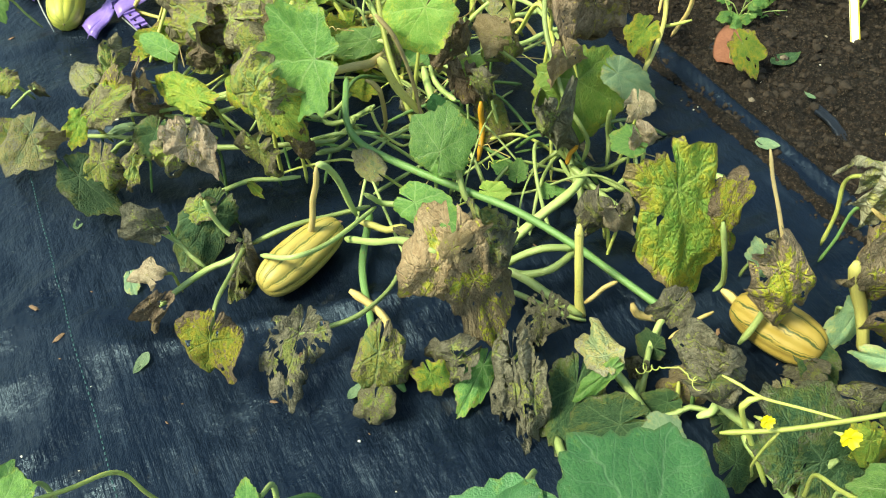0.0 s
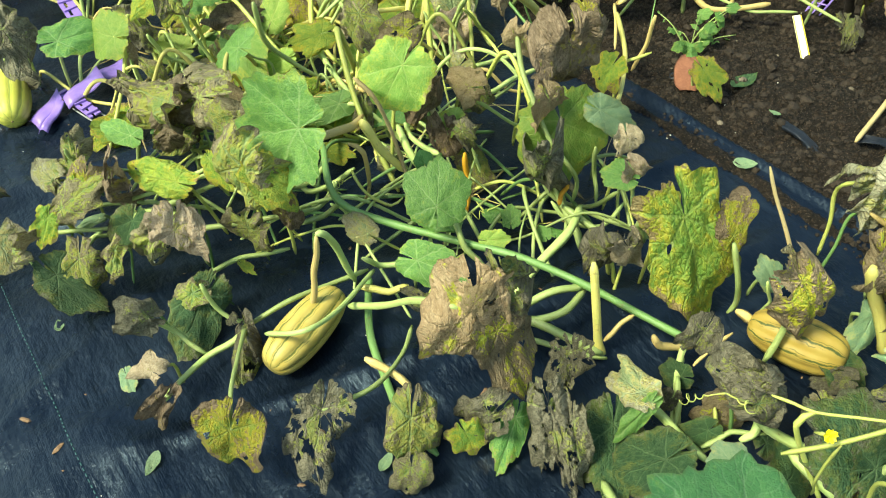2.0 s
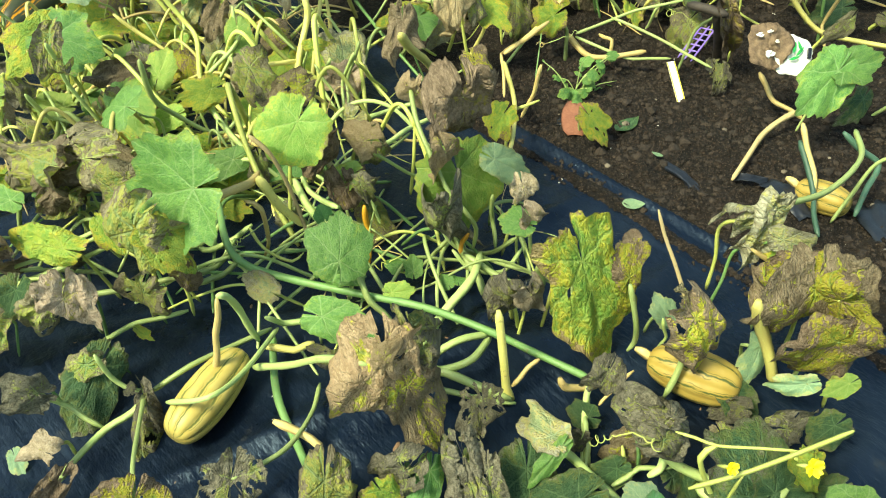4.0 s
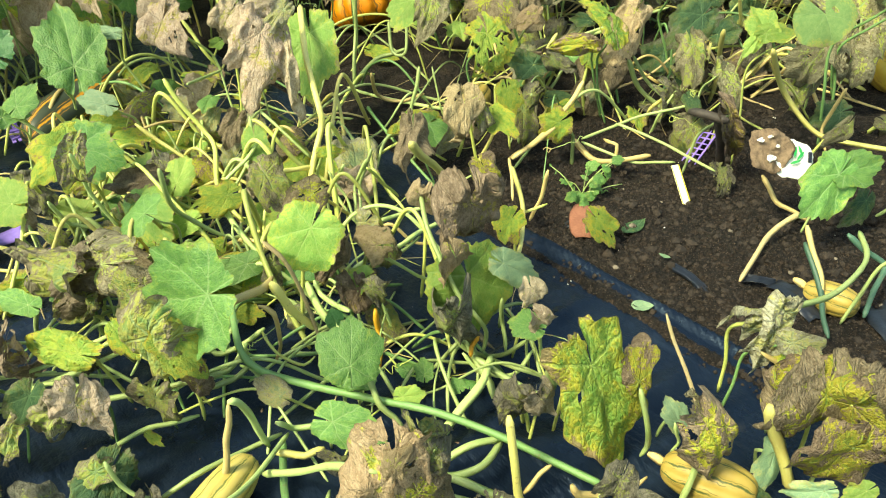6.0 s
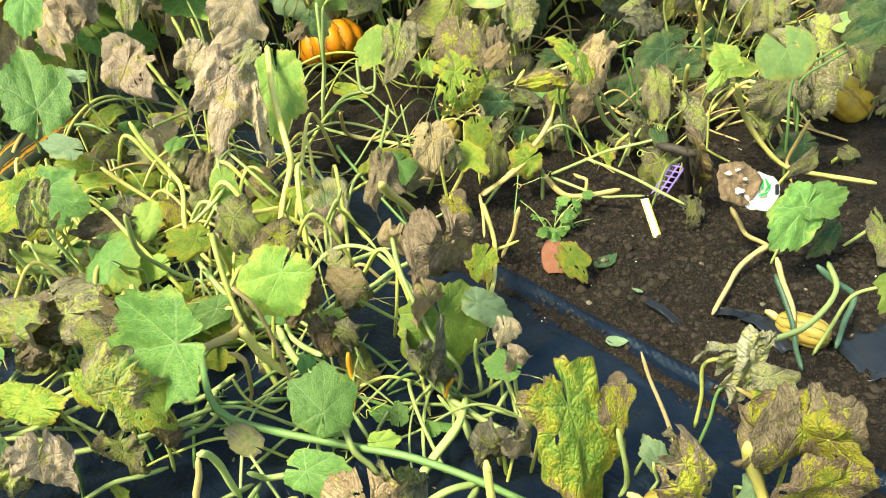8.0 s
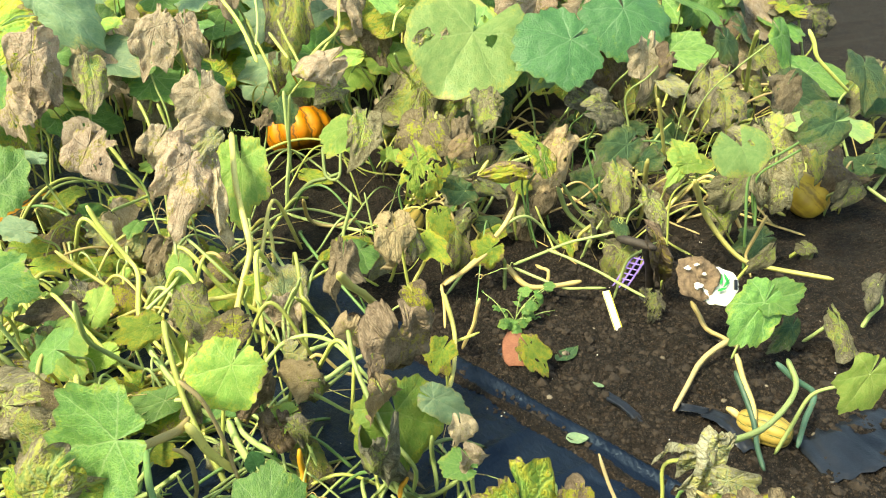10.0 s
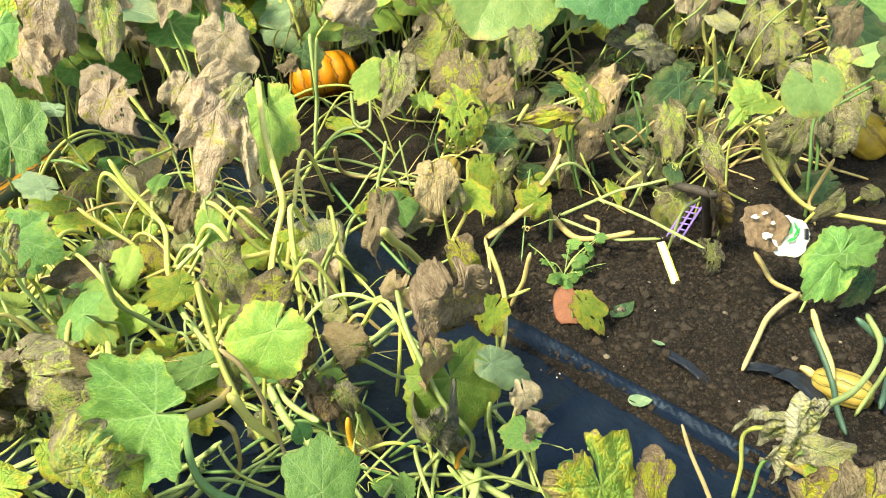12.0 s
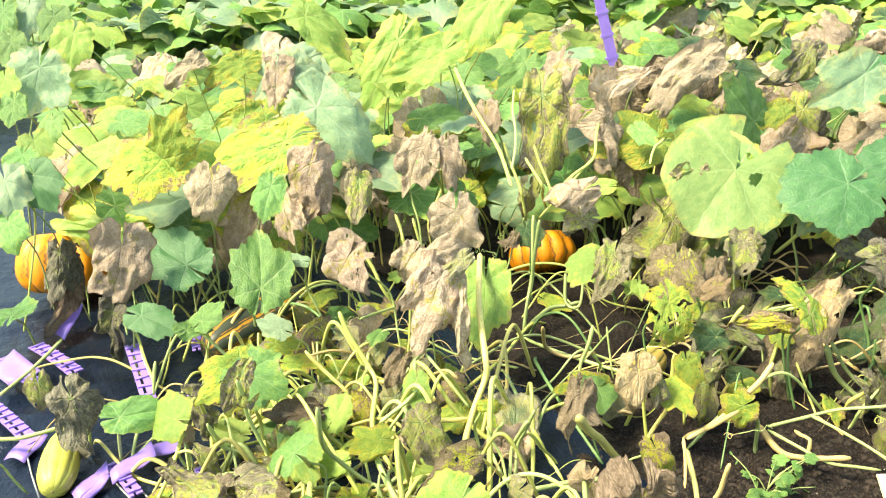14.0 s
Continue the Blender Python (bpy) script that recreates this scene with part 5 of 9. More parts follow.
leaf(plant, "green", (1.510, 2.163, 0.550), (1.581, 2.161, 0.450), .9)
stem(plant, "green", 0.0027, (1.292, 2.347, 0.010), (1.400, 2.321, 0.335), (1.510, 2.163, 0.550))
stem(plant, "lime", 0.0080, (1.561, 2.322, 0.520), (1.658, 2.464, 0.350), (1.781, 2.665, 0.100))
stem(plant, "lime", 0.0070, (1.754, 2.340, 0.500), (1.778, 2.313, 0.420), (1.905, 2.296, 0.300))
stem(plant, "yellow", 0.0060, (1.481, 2.711, 0.300), (1.481, 2.672, 0.200), (1.625, 2.724, 0.080), (1.749, 2.708, 0.050))
stem(plant, "yellow", 0.0060, (1.497, 2.698, 0.200), (1.506, 2.691, 0.100), (1.488, 2.620, 0.020))
stem(plant, "lime", 0.0060, (0.311, 3.194, 0.520), (0.341, 3.109, 0.420), (0.369, 3.026, 0.350))
stem(plant, "lime", 0.0050, (0.499, 3.076, 0.500), (0.419, 3.061, 0.420), (0.307, 3.065, 0.300))
stem(plant, "lime", 0.0050, (0.660, 3.134, 0.360), (0.743, 3.158, 0.250), (0.789, 3.246, 0.150))
stem(plant, "lime", 0.0060, (0.222, 3.358, 0.500), (0.248, 3.087, 0.400), (0.263, 3.090, 0.300))
stem(plant, "yellow", 0.0060, (0.070, 3.274, 0.360), (0.059, 3.166, 0.280))
stem(plant, "lime", 0.0060, (-0.114, 2.881, 0.380), (-0.097, 2.868, 0.300))
stem(plant, "yellow", 0.0050, (0.009, 3.309, 0.360), (-0.010, 3.273, 0.250))
stem(plant, "lime", 0.0060, (-0.624, 3.171, 0.300), (-0.599, 3.135, 0.240))
stem(plant, "lime", 0.0050, (-0.529, 3.122, 0.300), (-0.513, 3.038, 0.220))
stem(plant, "green", 0.0060, (1.036, 2.496, 0.240), (0.940, 2.480, 0.180), (0.868, 2.579, 0.120))

plant = PLANTS["rearleft"]
leaf(plant, "green", (-1.660, 3.768, 1.044), (-1.663, 3.698, 0.934), 1.1)
stem(plant, "green", 0.0035, (-1.776, 4.250, 0.010), (-1.723, 4.134, 0.632), (-1.660, 3.768, 1.044))
leaf(plant, "pale", (-1.571, 3.794, 1.055), (-1.593, 3.724, 0.934), 1.0)
stem(plant, "green", 0.0035, (-2.002, 4.134, 0.010), (-1.769, 4.090, 0.638), (-1.571, 3.794, 1.055))
leaf(plant, "green", (-1.457, 3.736, 1.014), (-1.411, 3.666, 0.912), 1.1)
stem(plant, "green", 0.0027, (-1.856, 4.077, 0.010), (-1.648, 4.028, 0.613), (-1.457, 3.736, 1.014))
leaf(plant, "green", (-1.570, 3.593, 0.938), (-1.527, 3.523, 0.830), 0.9)
stem(plant, "green", 0.0043, (-1.564, 4.034, 0.010), (-1.573, 3.926, 0.568), (-1.570, 3.593, 0.938))
leaf(plant, "pale", (-1.422, 3.450, 0.853), (-1.468, 3.380, 0.686), 1.3)
stem(plant, "lime", 0.0038, (-1.335, 3.845, 0.010), (-1.387, 3.750, 0.517), (-1.422, 3.450, 0.853))
leaf(plant, "lime", (-1.519, 3.386, 0.827), (-1.483, 3.316, 0.757), 1.0)
stem(plant, "green", 0.0031, (-1.739, 3.731, 0.010), (-1.646, 3.658, 0.501), (-1.519, 3.386, 0.827))
leaf(plant, "green", (-1.445, 3.259, 0.764), (-1.441, 3.189, 0.690), 1.0)
stem(plant, "lime", 0.0026, (-1.333, 3.606, 0.010), (-1.375, 3.524, 0.463), (-1.445, 3.259, 0.764))
leaf(plant, "pale", (-1.306, 2.814, 0.593), (-1.256, 2.744, 0.489), 1.1)
stem(plant, "green", 0.0028, (-1.268, 3.091, 0.010), (-1.298, 3.023, 0.361), (-1.306, 2.814, 0.593))
leaf(plant, "teal", (-1.233, 2.845, 0.598), (-1.167, 2.775, 0.509), 1.1)
stem(plant, "lime", 0.0045, (-1.478, 3.036, 0.010), (-1.353, 3.013, 0.364), (-1.233, 2.845, 0.598))
leaf(plant, "green", (-1.291, 2.750, 0.481), (-1.266, 2.680, 0.407), 1.2)
stem(plant, "green", 0.0027, (-1.317, 2.975, 0.010), (-1.308, 2.920, 0.293), (-1.291, 2.750, 0.481))
leaf(plant, "green", (-1.286, 3.148, 0.707), (-1.293, 3.078, 0.628), 1.0)
stem(plant, "green", 0.0041, (-1.195, 3.472, 0.010), (-1.228, 3.395, 0.429), (-1.286, 3.148, 0.707))
leaf(plant, "lime", (-1.357, 3.641, 0.952), (-1.375, 3.571, 0.836), 1.2)
stem(plant, "green", 0.0030, (-1.054, 4.012, 0.010), (-1.193, 3.941, 0.576), (-1.357, 3.641, 0.952))
leaf(plant, "lime", (-1.302, 3.036, 0.665), (-1.263, 2.966, 0.597), 1.1)
stem(plant, "green", 0.0026, (-1.284, 3.349, 0.010), (-1.298, 3.272, 0.404), (-1.302, 3.036, 0.665))
leaf(plant, "green", (-1.308, 2.957, 0.638), (-1.322, 2.887, 0.584), 1.2)
stem(plant, "lime", 0.0025, (-1.146, 3.225, 0.010), (-1.208, 3.168, 0.388), (-1.308, 2.957, 0.638))

plant = PLANTS["rear"]
stem(plant, "green", 0.0060, (0.254, 2.800, 0.391), (0.247, 2.800, 0.189), (0.210, 2.750, 0.021))

plant = PLANTS["centre"]
stem(plant, "green", 0.0050, (-0.772, 1.602, 0.030), (-0.662, 1.562, 0.050), (-0.606, 1.569, 0.050))
stem(plant, "green", 0.0050, (-0.705, 1.505, 0.030), (-0.685, 1.548, 0.040), (-0.661, 1.557, 0.050))
stem(plant, "green", 0.0050, (-0.623, 1.597, 0.080), (-0.501, 1.562, 0.120), (-0.396, 1.553, 0.150))
stem(plant, "green", 0.0060, (-0.603, 1.571, 0.060), (-0.484, 1.550, 0.100), (-0.386, 1.550, 0.130))
stem(plant, "green", 0.0060, (-0.537, 1.486, 0.080), (-0.421, 1.474, 0.080), (-0.330, 1.472, 0.080), (-0.243, 1.472, 0.080))
stem(plant, "green", 0.0050, (-0.449, 1.361, 0.060), (-0.379, 1.400, 0.060), (-0.292, 1.413, 0.050))

plant = PLANTS["rear"]
leaf(plant, "umber", (1.339, 2.853, 0.350), (1.413, 2.816, 0.200), 1.2)
stem(plant, "lime", 0.0042, (1.448, 2.991, 0.010), (1.404, 2.964, 0.215), (1.339, 2.853, 0.350))

plant = PLANTS["near"]
stem(plant, "green", 0.0040, (0.276, 0.876, 0.040), (0.320, 0.885, 0.050), (0.365, 0.872, 0.050))
stem(plant, "green", 0.0050, (0.309, 1.043, 0.030), (0.285, 0.994, 0.030), (0.254, 0.925, 0.020))
stem(plant, "lime", 0.0030, (0.310, 0.921, 0.060), (0.305, 0.897, 0.040), (0.290, 0.885, 0.020))
stem(plant, "tan", 0.0030, (0.388, 1.049, 0.050), (0.338, 1.026, 0.040), (0.317, 1.017, 0.030))

plant = PLANTS["centre"]
leaf(plant, "lime", (-0.654, 2.046, 0.200), (-0.739, 2.098, 0.200), 1.2)
stem(plant, "lime", 0.0037, (-0.666, 2.110, 0.010), (-0.667, 2.110, 0.130), (-0.654, 2.046, 0.200))
leaf(plant, "dark", (-0.569, 1.984, 0.200), (-0.586, 1.971, 0.240), 1.2)
stem(plant, "lime", 0.0039, (-0.551, 2.048, 0.010), (-0.559, 2.048, 0.130), (-0.569, 1.984, 0.200))
leaf(plant, "green", (-0.340, 1.768, 0.270), (-0.399, 1.840, 0.250), 1.1)
stem(plant, "green", 0.0028, (-0.311, 1.847, 0.010), (-0.300, 1.854, 0.172), (-0.340, 1.768, 0.270))
leaf(plant, "lime", (-0.372, 1.975, 0.180), (-0.344, 1.863, 0.140), 0.85)
stem(plant, "lime", 0.0028, (-0.343, 2.035, 0.010), (-0.363, 2.033, 0.118), (-0.372, 1.975, 0.180))
leaf(plant, "mildew", (-0.421, 1.665, 0.240), (-0.594, 1.809, 0.200), 0.62)
stem(plant, "green", 0.0030, (-0.453, 1.738, 0.010), (-0.454, 1.742, 0.154), (-0.421, 1.665, 0.240))
leaf(plant, "mildew", (-0.486, 1.697, 0.220), (-0.627, 1.878, 0.180), 0.5)
stem(plant, "main", 0.0028, (-0.502, 1.765, 0.010), (-0.478, 1.767, 0.142), (-0.486, 1.697, 0.220))
leaf(plant, "umber", (-0.479, 1.696, 0.200), (-0.639, 1.773, 0.100), 0.75)
stem(plant, "lime", 0.0042, (-0.461, 1.760, 0.010), (-0.487, 1.760, 0.130), (-0.479, 1.696, 0.200))
leaf(plant, "mildew", (-0.478, 1.687, 0.160), (-0.555, 1.729, 0.080), 0.7)
stem(plant, "green", 0.0042, (-0.490, 1.742, 0.010), (-0.495, 1.738, 0.106), (-0.478, 1.687, 0.160))
leaf(plant, "mildew", (-0.359, 1.570, 0.200), (-0.480, 1.627, 0.150), 1.05)
stem(plant, "green", 0.0035, (-0.362, 1.634, 0.010), (-0.338, 1.634, 0.130), (-0.359, 1.570, 0.200))
leaf(plant, "green", (-0.218, 1.418, 0.300), (-0.329, 1.491, 0.250), 1.5)
leaf(plant, "yellow", (-0.456, 1.466, 0.200), (-0.583, 1.550, 0.200), 0.5)
stem(plant, "lime", 0.0041, (-0.424, 1.530, 0.010), (-0.455, 1.530, 0.130), (-0.456, 1.466, 0.200))
leaf(plant, "umber", (-0.582, 1.540, 0.200), (-0.631, 1.529, 0.060), 0.45)
stem(plant, "green", 0.0031, (-0.528, 1.604, 0.010), (-0.536, 1.604, 0.130), (-0.582, 1.540, 0.200))
leaf(plant, "mosaic", (-0.511, 1.525, 0.190), (-0.515, 1.507, 0.120), 0.8)
stem(plant, "main", 0.0030, (-0.518, 1.587, 0.010), (-0.495, 1.586, 0.124), (-0.511, 1.525, 0.190))
leaf(plant, "dark", (-0.472, 1.540, 0.140), (-0.501, 1.527, 0.060), 0.5)
stem(plant, "main", 0.0026, (-0.482, 1.591, 0.010), (-0.473, 1.585, 0.094), (-0.472, 1.540, 0.140))
leaf(plant, "mildew", (-0.317, 1.394, 0.260), (-0.398, 1.412, 0.080), 0.78)
stem(plant, "lime", 0.0032, (-0.278, 1.471, 0.010), (-0.325, 1.477, 0.166), (-0.317, 1.394, 0.260))
leaf(plant, "mildew", (-0.343, 1.384, 0.140), (-0.372, 1.402, 0.040), 1)
stem(plant, "main", 0.0034, (-0.340, 1.435, 0.010), (-0.348, 1.429, 0.094), (-0.343, 1.384, 0.140))
leaf(plant, "yellow", (-0.293, 1.383, 0.250), (-0.246, 1.354, 0.180), 0.95)
stem(plant, "lime", 0.0041, (-0.341, 1.458, 0.010), (-0.331, 1.463, 0.160), (-0.293, 1.383, 0.250))
leaf(plant, "umber", (-0.281, 1.384, 0.160), (-0.292, 1.404, 0.060), 0.7)
stem(plant, "lime", 0.0035, (-0.291, 1.439, 0.010), (-0.290, 1.435, 0.106), (-0.281, 1.384, 0.160))
leaf(plant, "yellow", (-0.672, 1.583, 0.150), (-0.674, 1.556, 0.100), 1)
stem(plant, "lime", 0.0026, (-0.682, 1.636, 0.010), (-0.674, 1.631, 0.100), (-0.672, 1.583, 0.150))
leaf(plant, "deep", (-0.576, 1.508, 0.100), (-0.619, 1.481, 0.040), 1)
stem(plant, "main", 0.0041, (-0.559, 1.550, 0.010), (-0.565, 1.540, 0.070), (-0.576, 1.508, 0.100))
leaf(plant, "mildew", (-0.488, 1.392, 0.160), (-0.579, 1.392, 0.060), 0.6)
stem(plant, "green", 0.0041, (-0.454, 1.447, 0.010), (-0.454, 1.443, 0.106), (-0.488, 1.392, 0.160))
leaf(plant, "brown", (-0.446, 1.340, 0.200), (-0.476, 1.330, 0.080), 0.9)
stem(plant, "main", 0.0030, (-0.440, 1.404, 0.010), (-0.424, 1.404, 0.130), (-0.446, 1.340, 0.200))
leaf(plant, "mildew", (-0.648, 1.403, 0.120), (-0.667, 1.348, 0.030), 0.85)
stem(plant, "main", 0.0039, (-0.669, 1.449, 0.010), (-0.651, 1.441, 0.082), (-0.648, 1.403, 0.120))
leaf(plant, "mildew", (-0.573, 1.386, 0.140), (-0.626, 1.382, 0.060), 0.5)
stem(plant, "main", 0.0027, (-0.597, 1.437, 0.010), (-0.570, 1.431, 0.094), (-0.573, 1.386, 0.140))
leaf(plant, "dark", (-0.497, 1.213, 0.140), (-0.544, 1.181, 0.190), 0.95)
stem(plant, "main", 0.0028, (-0.489, 1.264, 0.010), (-0.498, 1.258, 0.094), (-0.497, 1.213, 0.140))
leaf(plant, "deep", (-0.431, 1.297, 0.080), (-0.506, 1.205, 0.020), 0.75)
stem(plant, "main", 0.0031, (-0.403, 1.335, 0.010), (-0.416, 1.323, 0.058), (-0.431, 1.297, 0.080))
leaf(plant, "mildew", (-0.444, 1.289, 0.100), (-0.527, 1.302, 0.050), 0.7)
stem(plant, "main", 0.0036, (-0.441, 1.331, 0.010), (-0.435, 1.321, 0.070), (-0.444, 1.289, 0.100))
leaf(plant, "brown", (-0.495, 1.136, 0.100), (-0.546, 1.177, 0.100), 0.75)
stem(plant, "lime", 0.0029, (-0.478, 1.178, 0.010), (-0.475, 1.168, 0.070), (-0.495, 1.136, 0.100))
leaf(plant, "pale", (-0.575, 1.208, 0.020), (-0.563, 1.173, 0.010), 0.85)
leaf(plant, "umber", (-0.480, 1.093, 0.080), (-0.543, 1.071, 0.010), 0.5)
leaf(plant, "mosaic", (-0.360, 0.986, 0.120), (-0.401, 0.948, 0.020), 1.02)
leaf(plant, "dark", (-0.367, 1.218, 0.070), (-0.387, 1.106, 0.010), 0.46)
leaf(plant, "lacy", (-0.235, 1.007, 0.100), (-0.272, 0.935, 0.020), 0.9)
leaf(plant, "dark", (-0.378, 1.222, 0.090), (-0.378, 1.246, 0.090), 1)
leaf(plant, "yellow", (-0.369, 1.361, 0.080), (-0.350, 1.346, 0.060), 0.7)
leaf(plant, "lime", (-0.034, 1.521, 0.320), (-0.099, 1.498, 0.240), 1.25)
stem(plant, "lime", 0.0041, (-0.091, 1.611, 0.010), (-0.055, 1.623, 0.202), (-0.034, 1.521, 0.320))
leaf(plant, "mosaic", (-0.018, 1.665, 0.300), (-0.092, 1.675, 0.260), 0.9)
stem(plant, "green", 0.0039, (-0.046, 1.751, 0.010), (-0.025, 1.761, 0.190), (-0.018, 1.665, 0.300))
leaf(plant, "umber", (0.008, 1.604, 0.220), (-0.022, 1.607, 0.100), 0.62)
stem(plant, "main", 0.0042, (0.029, 1.672, 0.010), (-0.000, 1.674, 0.142), (0.008, 1.604, 0.220))
leaf(plant, "half", (0.080, 1.570, 0.220), (0.019, 1.612, 0.200), 1.2)
stem(plant, "lime", 0.0039, (0.038, 1.638, 0.010), (0.059, 1.640, 0.142), (0.080, 1.570, 0.220))
leaf(plant, "lime", (0.044, 1.533, 0.180), (-0.003, 1.553, 0.150), 0.9)
stem(plant, "lime", 0.0028, (0.094, 1.593, 0.010), (0.072, 1.591, 0.118), (0.044, 1.533, 0.180))
leaf(plant, "mildew", (0.100, 1.652, 0.160), (0.109, 1.631, 0.060), 0.8)
stem(plant, "main", 0.0028, (0.067, 1.707, 0.010), (0.081, 1.703, 0.106), (0.100, 1.652, 0.160))
leaf(plant, "umber", (0.028, 1.525, 0.160), (0.045, 1.497, 0.050), 0.8)
stem(plant, "main", 0.0042, (0.009, 1.580, 0.010), (0.017, 1.576, 0.106), (0.028, 1.525, 0.160))
leaf(plant, "dark", (0.049, 1.470, 0.200), (0.092, 1.458, 0.160), 0.7)
stem(plant, "green", 0.0034, (0.090, 1.534, 0.010), (0.067, 1.534, 0.130), (0.049, 1.470, 0.200))
leaf(plant, "green", (-0.020, 1.307, 0.180), (0.003, 1.363, 0.240), 1.35)
stem(plant, "green", 0.0034, (-0.040, 1.367, 0.010), (-0.040, 1.365, 0.118), (-0.020, 1.307, 0.180))
leaf(plant, "teal", (-0.026, 1.438, 0.170), (-0.030, 1.436, 0.200), 1.2)
leaf(plant, "green", (-0.004, 1.337, 0.120), (-0.088, 1.375, 0.110), 0.6)
stem(plant, "green", 0.0035, (-0.015, 1.383, 0.010), (-0.000, 1.375, 0.082), (-0.004, 1.337, 0.120))
leaf(plant, "lime", (0.056, 1.291, 0.100), (0.094, 1.280, 0.100), 1)
stem(plant, "lime", 0.0031, (0.057, 1.333, 0.010), (0.056, 1.323, 0.070), (0.056, 1.291, 0.100))
leaf(plant, "green", (-0.066, 1.253, 0.120), (0.011, 1.211, 0.100), 0.85)
stem(plant, "green", 0.0035, (-0.078, 1.299, 0.010), (-0.072, 1.291, 0.082), (-0.066, 1.253, 0.120))
leaf(plant, "half", (0.182, 1.566, 0.300), (0.152, 1.608, 0.220), 1.1)
stem(plant, "lime", 0.0038, (0.166, 1.652, 0.010), (0.194, 1.662, 0.190), (0.182, 1.566, 0.300))
leaf(plant, "umber", (0.250, 1.495, 0.320), (0.263, 1.541, 0.140), 0.85)
stem(plant, "lime", 0.0031, (0.262, 1.585, 0.010), (0.220, 1.597, 0.202), (0.250, 1.495, 0.320))
leaf(plant, "dark", (0.229, 1.555, 0.280), (0.242, 1.581, 0.150), 0.4)
stem(plant, "lime", 0.0034, (0.256, 1.637, 0.010), (0.228, 1.645, 0.178), (0.229, 1.555, 0.280))
leaf(plant, "yellow", (0.372, 1.652, 0.160), (0.333, 1.651, 0.100), 1.1)
stem(plant, "lime", 0.0031, (0.395, 1.707, 0.010), (0.401, 1.703, 0.106), (0.372, 1.652, 0.160))
leaf(plant, "half", (0.198, 1.431, 0.260), (0.216, 1.446, 0.180), 0.9)
stem(plant, "green", 0.0035, (0.206, 1.508, 0.010), (0.171, 1.514, 0.166), (0.198, 1.431, 0.260))
leaf(plant, "lime", (0.220, 1.450, 0.200), (0.244, 1.419, 0.070), 1.3)
stem(plant, "lime", 0.0031, (0.199, 1.514, 0.010), (0.199, 1.514, 0.130), (0.220, 1.450, 0.200))
leaf(plant, "pale", (0.285, 1.435, 0.220), (0.353, 1.418, 0.170), 0.75)
stem(plant, "green", 0.0032, (0.291, 1.503, 0.010), (0.304, 1.505, 0.142), (0.285, 1.435, 0.220))
leaf(plant, "brown", (0.307, 1.344, 0.220), (0.321, 1.329, 0.160), 0.9)
stem(plant, "lime", 0.0033, (0.288, 1.412, 0.010), (0.321, 1.414, 0.142), (0.307, 1.344, 0.220))
leaf(plant, "brown", (0.308, 1.316, 0.180), (0.339, 1.315, 0.120), 0.8)
stem(plant, "green", 0.0042, (0.337, 1.376, 0.010), (0.330, 1.374, 0.118), (0.308, 1.316, 0.180))
leaf(plant, "green", (0.302, 1.320, 0.160), (0.264, 1.352, 0.160), 1.1)
stem(plant, "green", 0.0029, (0.309, 1.375, 0.010), (0.307, 1.371, 0.106), (0.302, 1.320, 0.160))
leaf(plant, "dark", (0.166, 1.332, 0.220), (0.150, 1.378, 0.050), 0.5)
stem(plant, "main", 0.0037, (0.217, 1.400, 0.010), (0.190, 1.402, 0.142), (0.166, 1.332, 0.220))
leaf(plant, "dark", (0.238, 1.165, 0.160), (0.216, 1.198, 0.060), 0.9)
stem(plant, "lime", 0.0036, (0.255, 1.220, 0.010), (0.243, 1.216, 0.106), (0.238, 1.165, 0.160))
leaf(plant, "brown", (0.251, 1.147, 0.170), (0.281, 1.151, 0.100), 0.9)
stem(plant, "lime", 0.0031, (0.248, 1.204, 0.010), (0.267, 1.201, 0.112), (0.251, 1.147, 0.170))
leaf(plant, "dark", (0.230, 1.195, 0.140), (0.207, 1.212, 0.100), 0.8)
stem(plant, "lime", 0.0038, (0.253, 1.246, 0.010), (0.246, 1.240, 0.094), (0.230, 1.195, 0.140))
leaf(plant, "green", (0.109, 1.371, 0.060), (0.115, 1.399, 0.080), 1.1)
leaf(plant, "green", (0.084, 1.402, 0.050), (0.072, 1.431, 0.060), 1.1)
leaf(plant, "green", (0.162, 1.329, 0.050), (0.156, 1.351, 0.060), 1.2)
leaf(plant, "green", (0.181, 1.331, 0.050), (0.187, 1.359, 0.050), 1)
leaf(plant, "silver", (-0.146, 1.382, 0.080), (-0.183, 1.408, 0.100), 1.1)
stem(plant, "green", 0.0036, (-0.153, 1.420, 0.010), (-0.148, 1.408, 0.058), (-0.146, 1.382, 0.080))
leaf(plant, "yellow", (0.330, 1.143, 0.220), (0.369, 1.075, 0.030), 0.8)
stem(plant, "lime", 0.0036, (0.293, 1.211, 0.010), (0.321, 1.213, 0.142), (0.330, 1.143, 0.220))
leaf(plant, "yellow", (0.358, 1.140, 0.140), (0.430, 1.116, 0.030), 0.8)
leaf(plant, "yellow", (0.319, 1.163, 0.230), (0.320, 1.190, 0.250), 1.2)
leaf(plant, "green", (0.321, 1.199, 0.200), (0.308, 1.236, 0.190), 0.8)
stem(plant, "green", 0.0029, (0.372, 1.263, 0.010), (0.369, 1.263, 0.130), (0.321, 1.199, 0.200))
leaf(plant, "mosaic", (0.403, 1.125, 0.180), (0.419, 1.154, 0.260), 0.72)
stem(plant, "green", 0.0034, (0.366, 1.185, 0.010), (0.405, 1.183, 0.118), (0.403, 1.125, 0.180))
leaf(plant, "pale", (0.472, 1.111, 0.080), (0.457, 1.133, 0.120), 1)
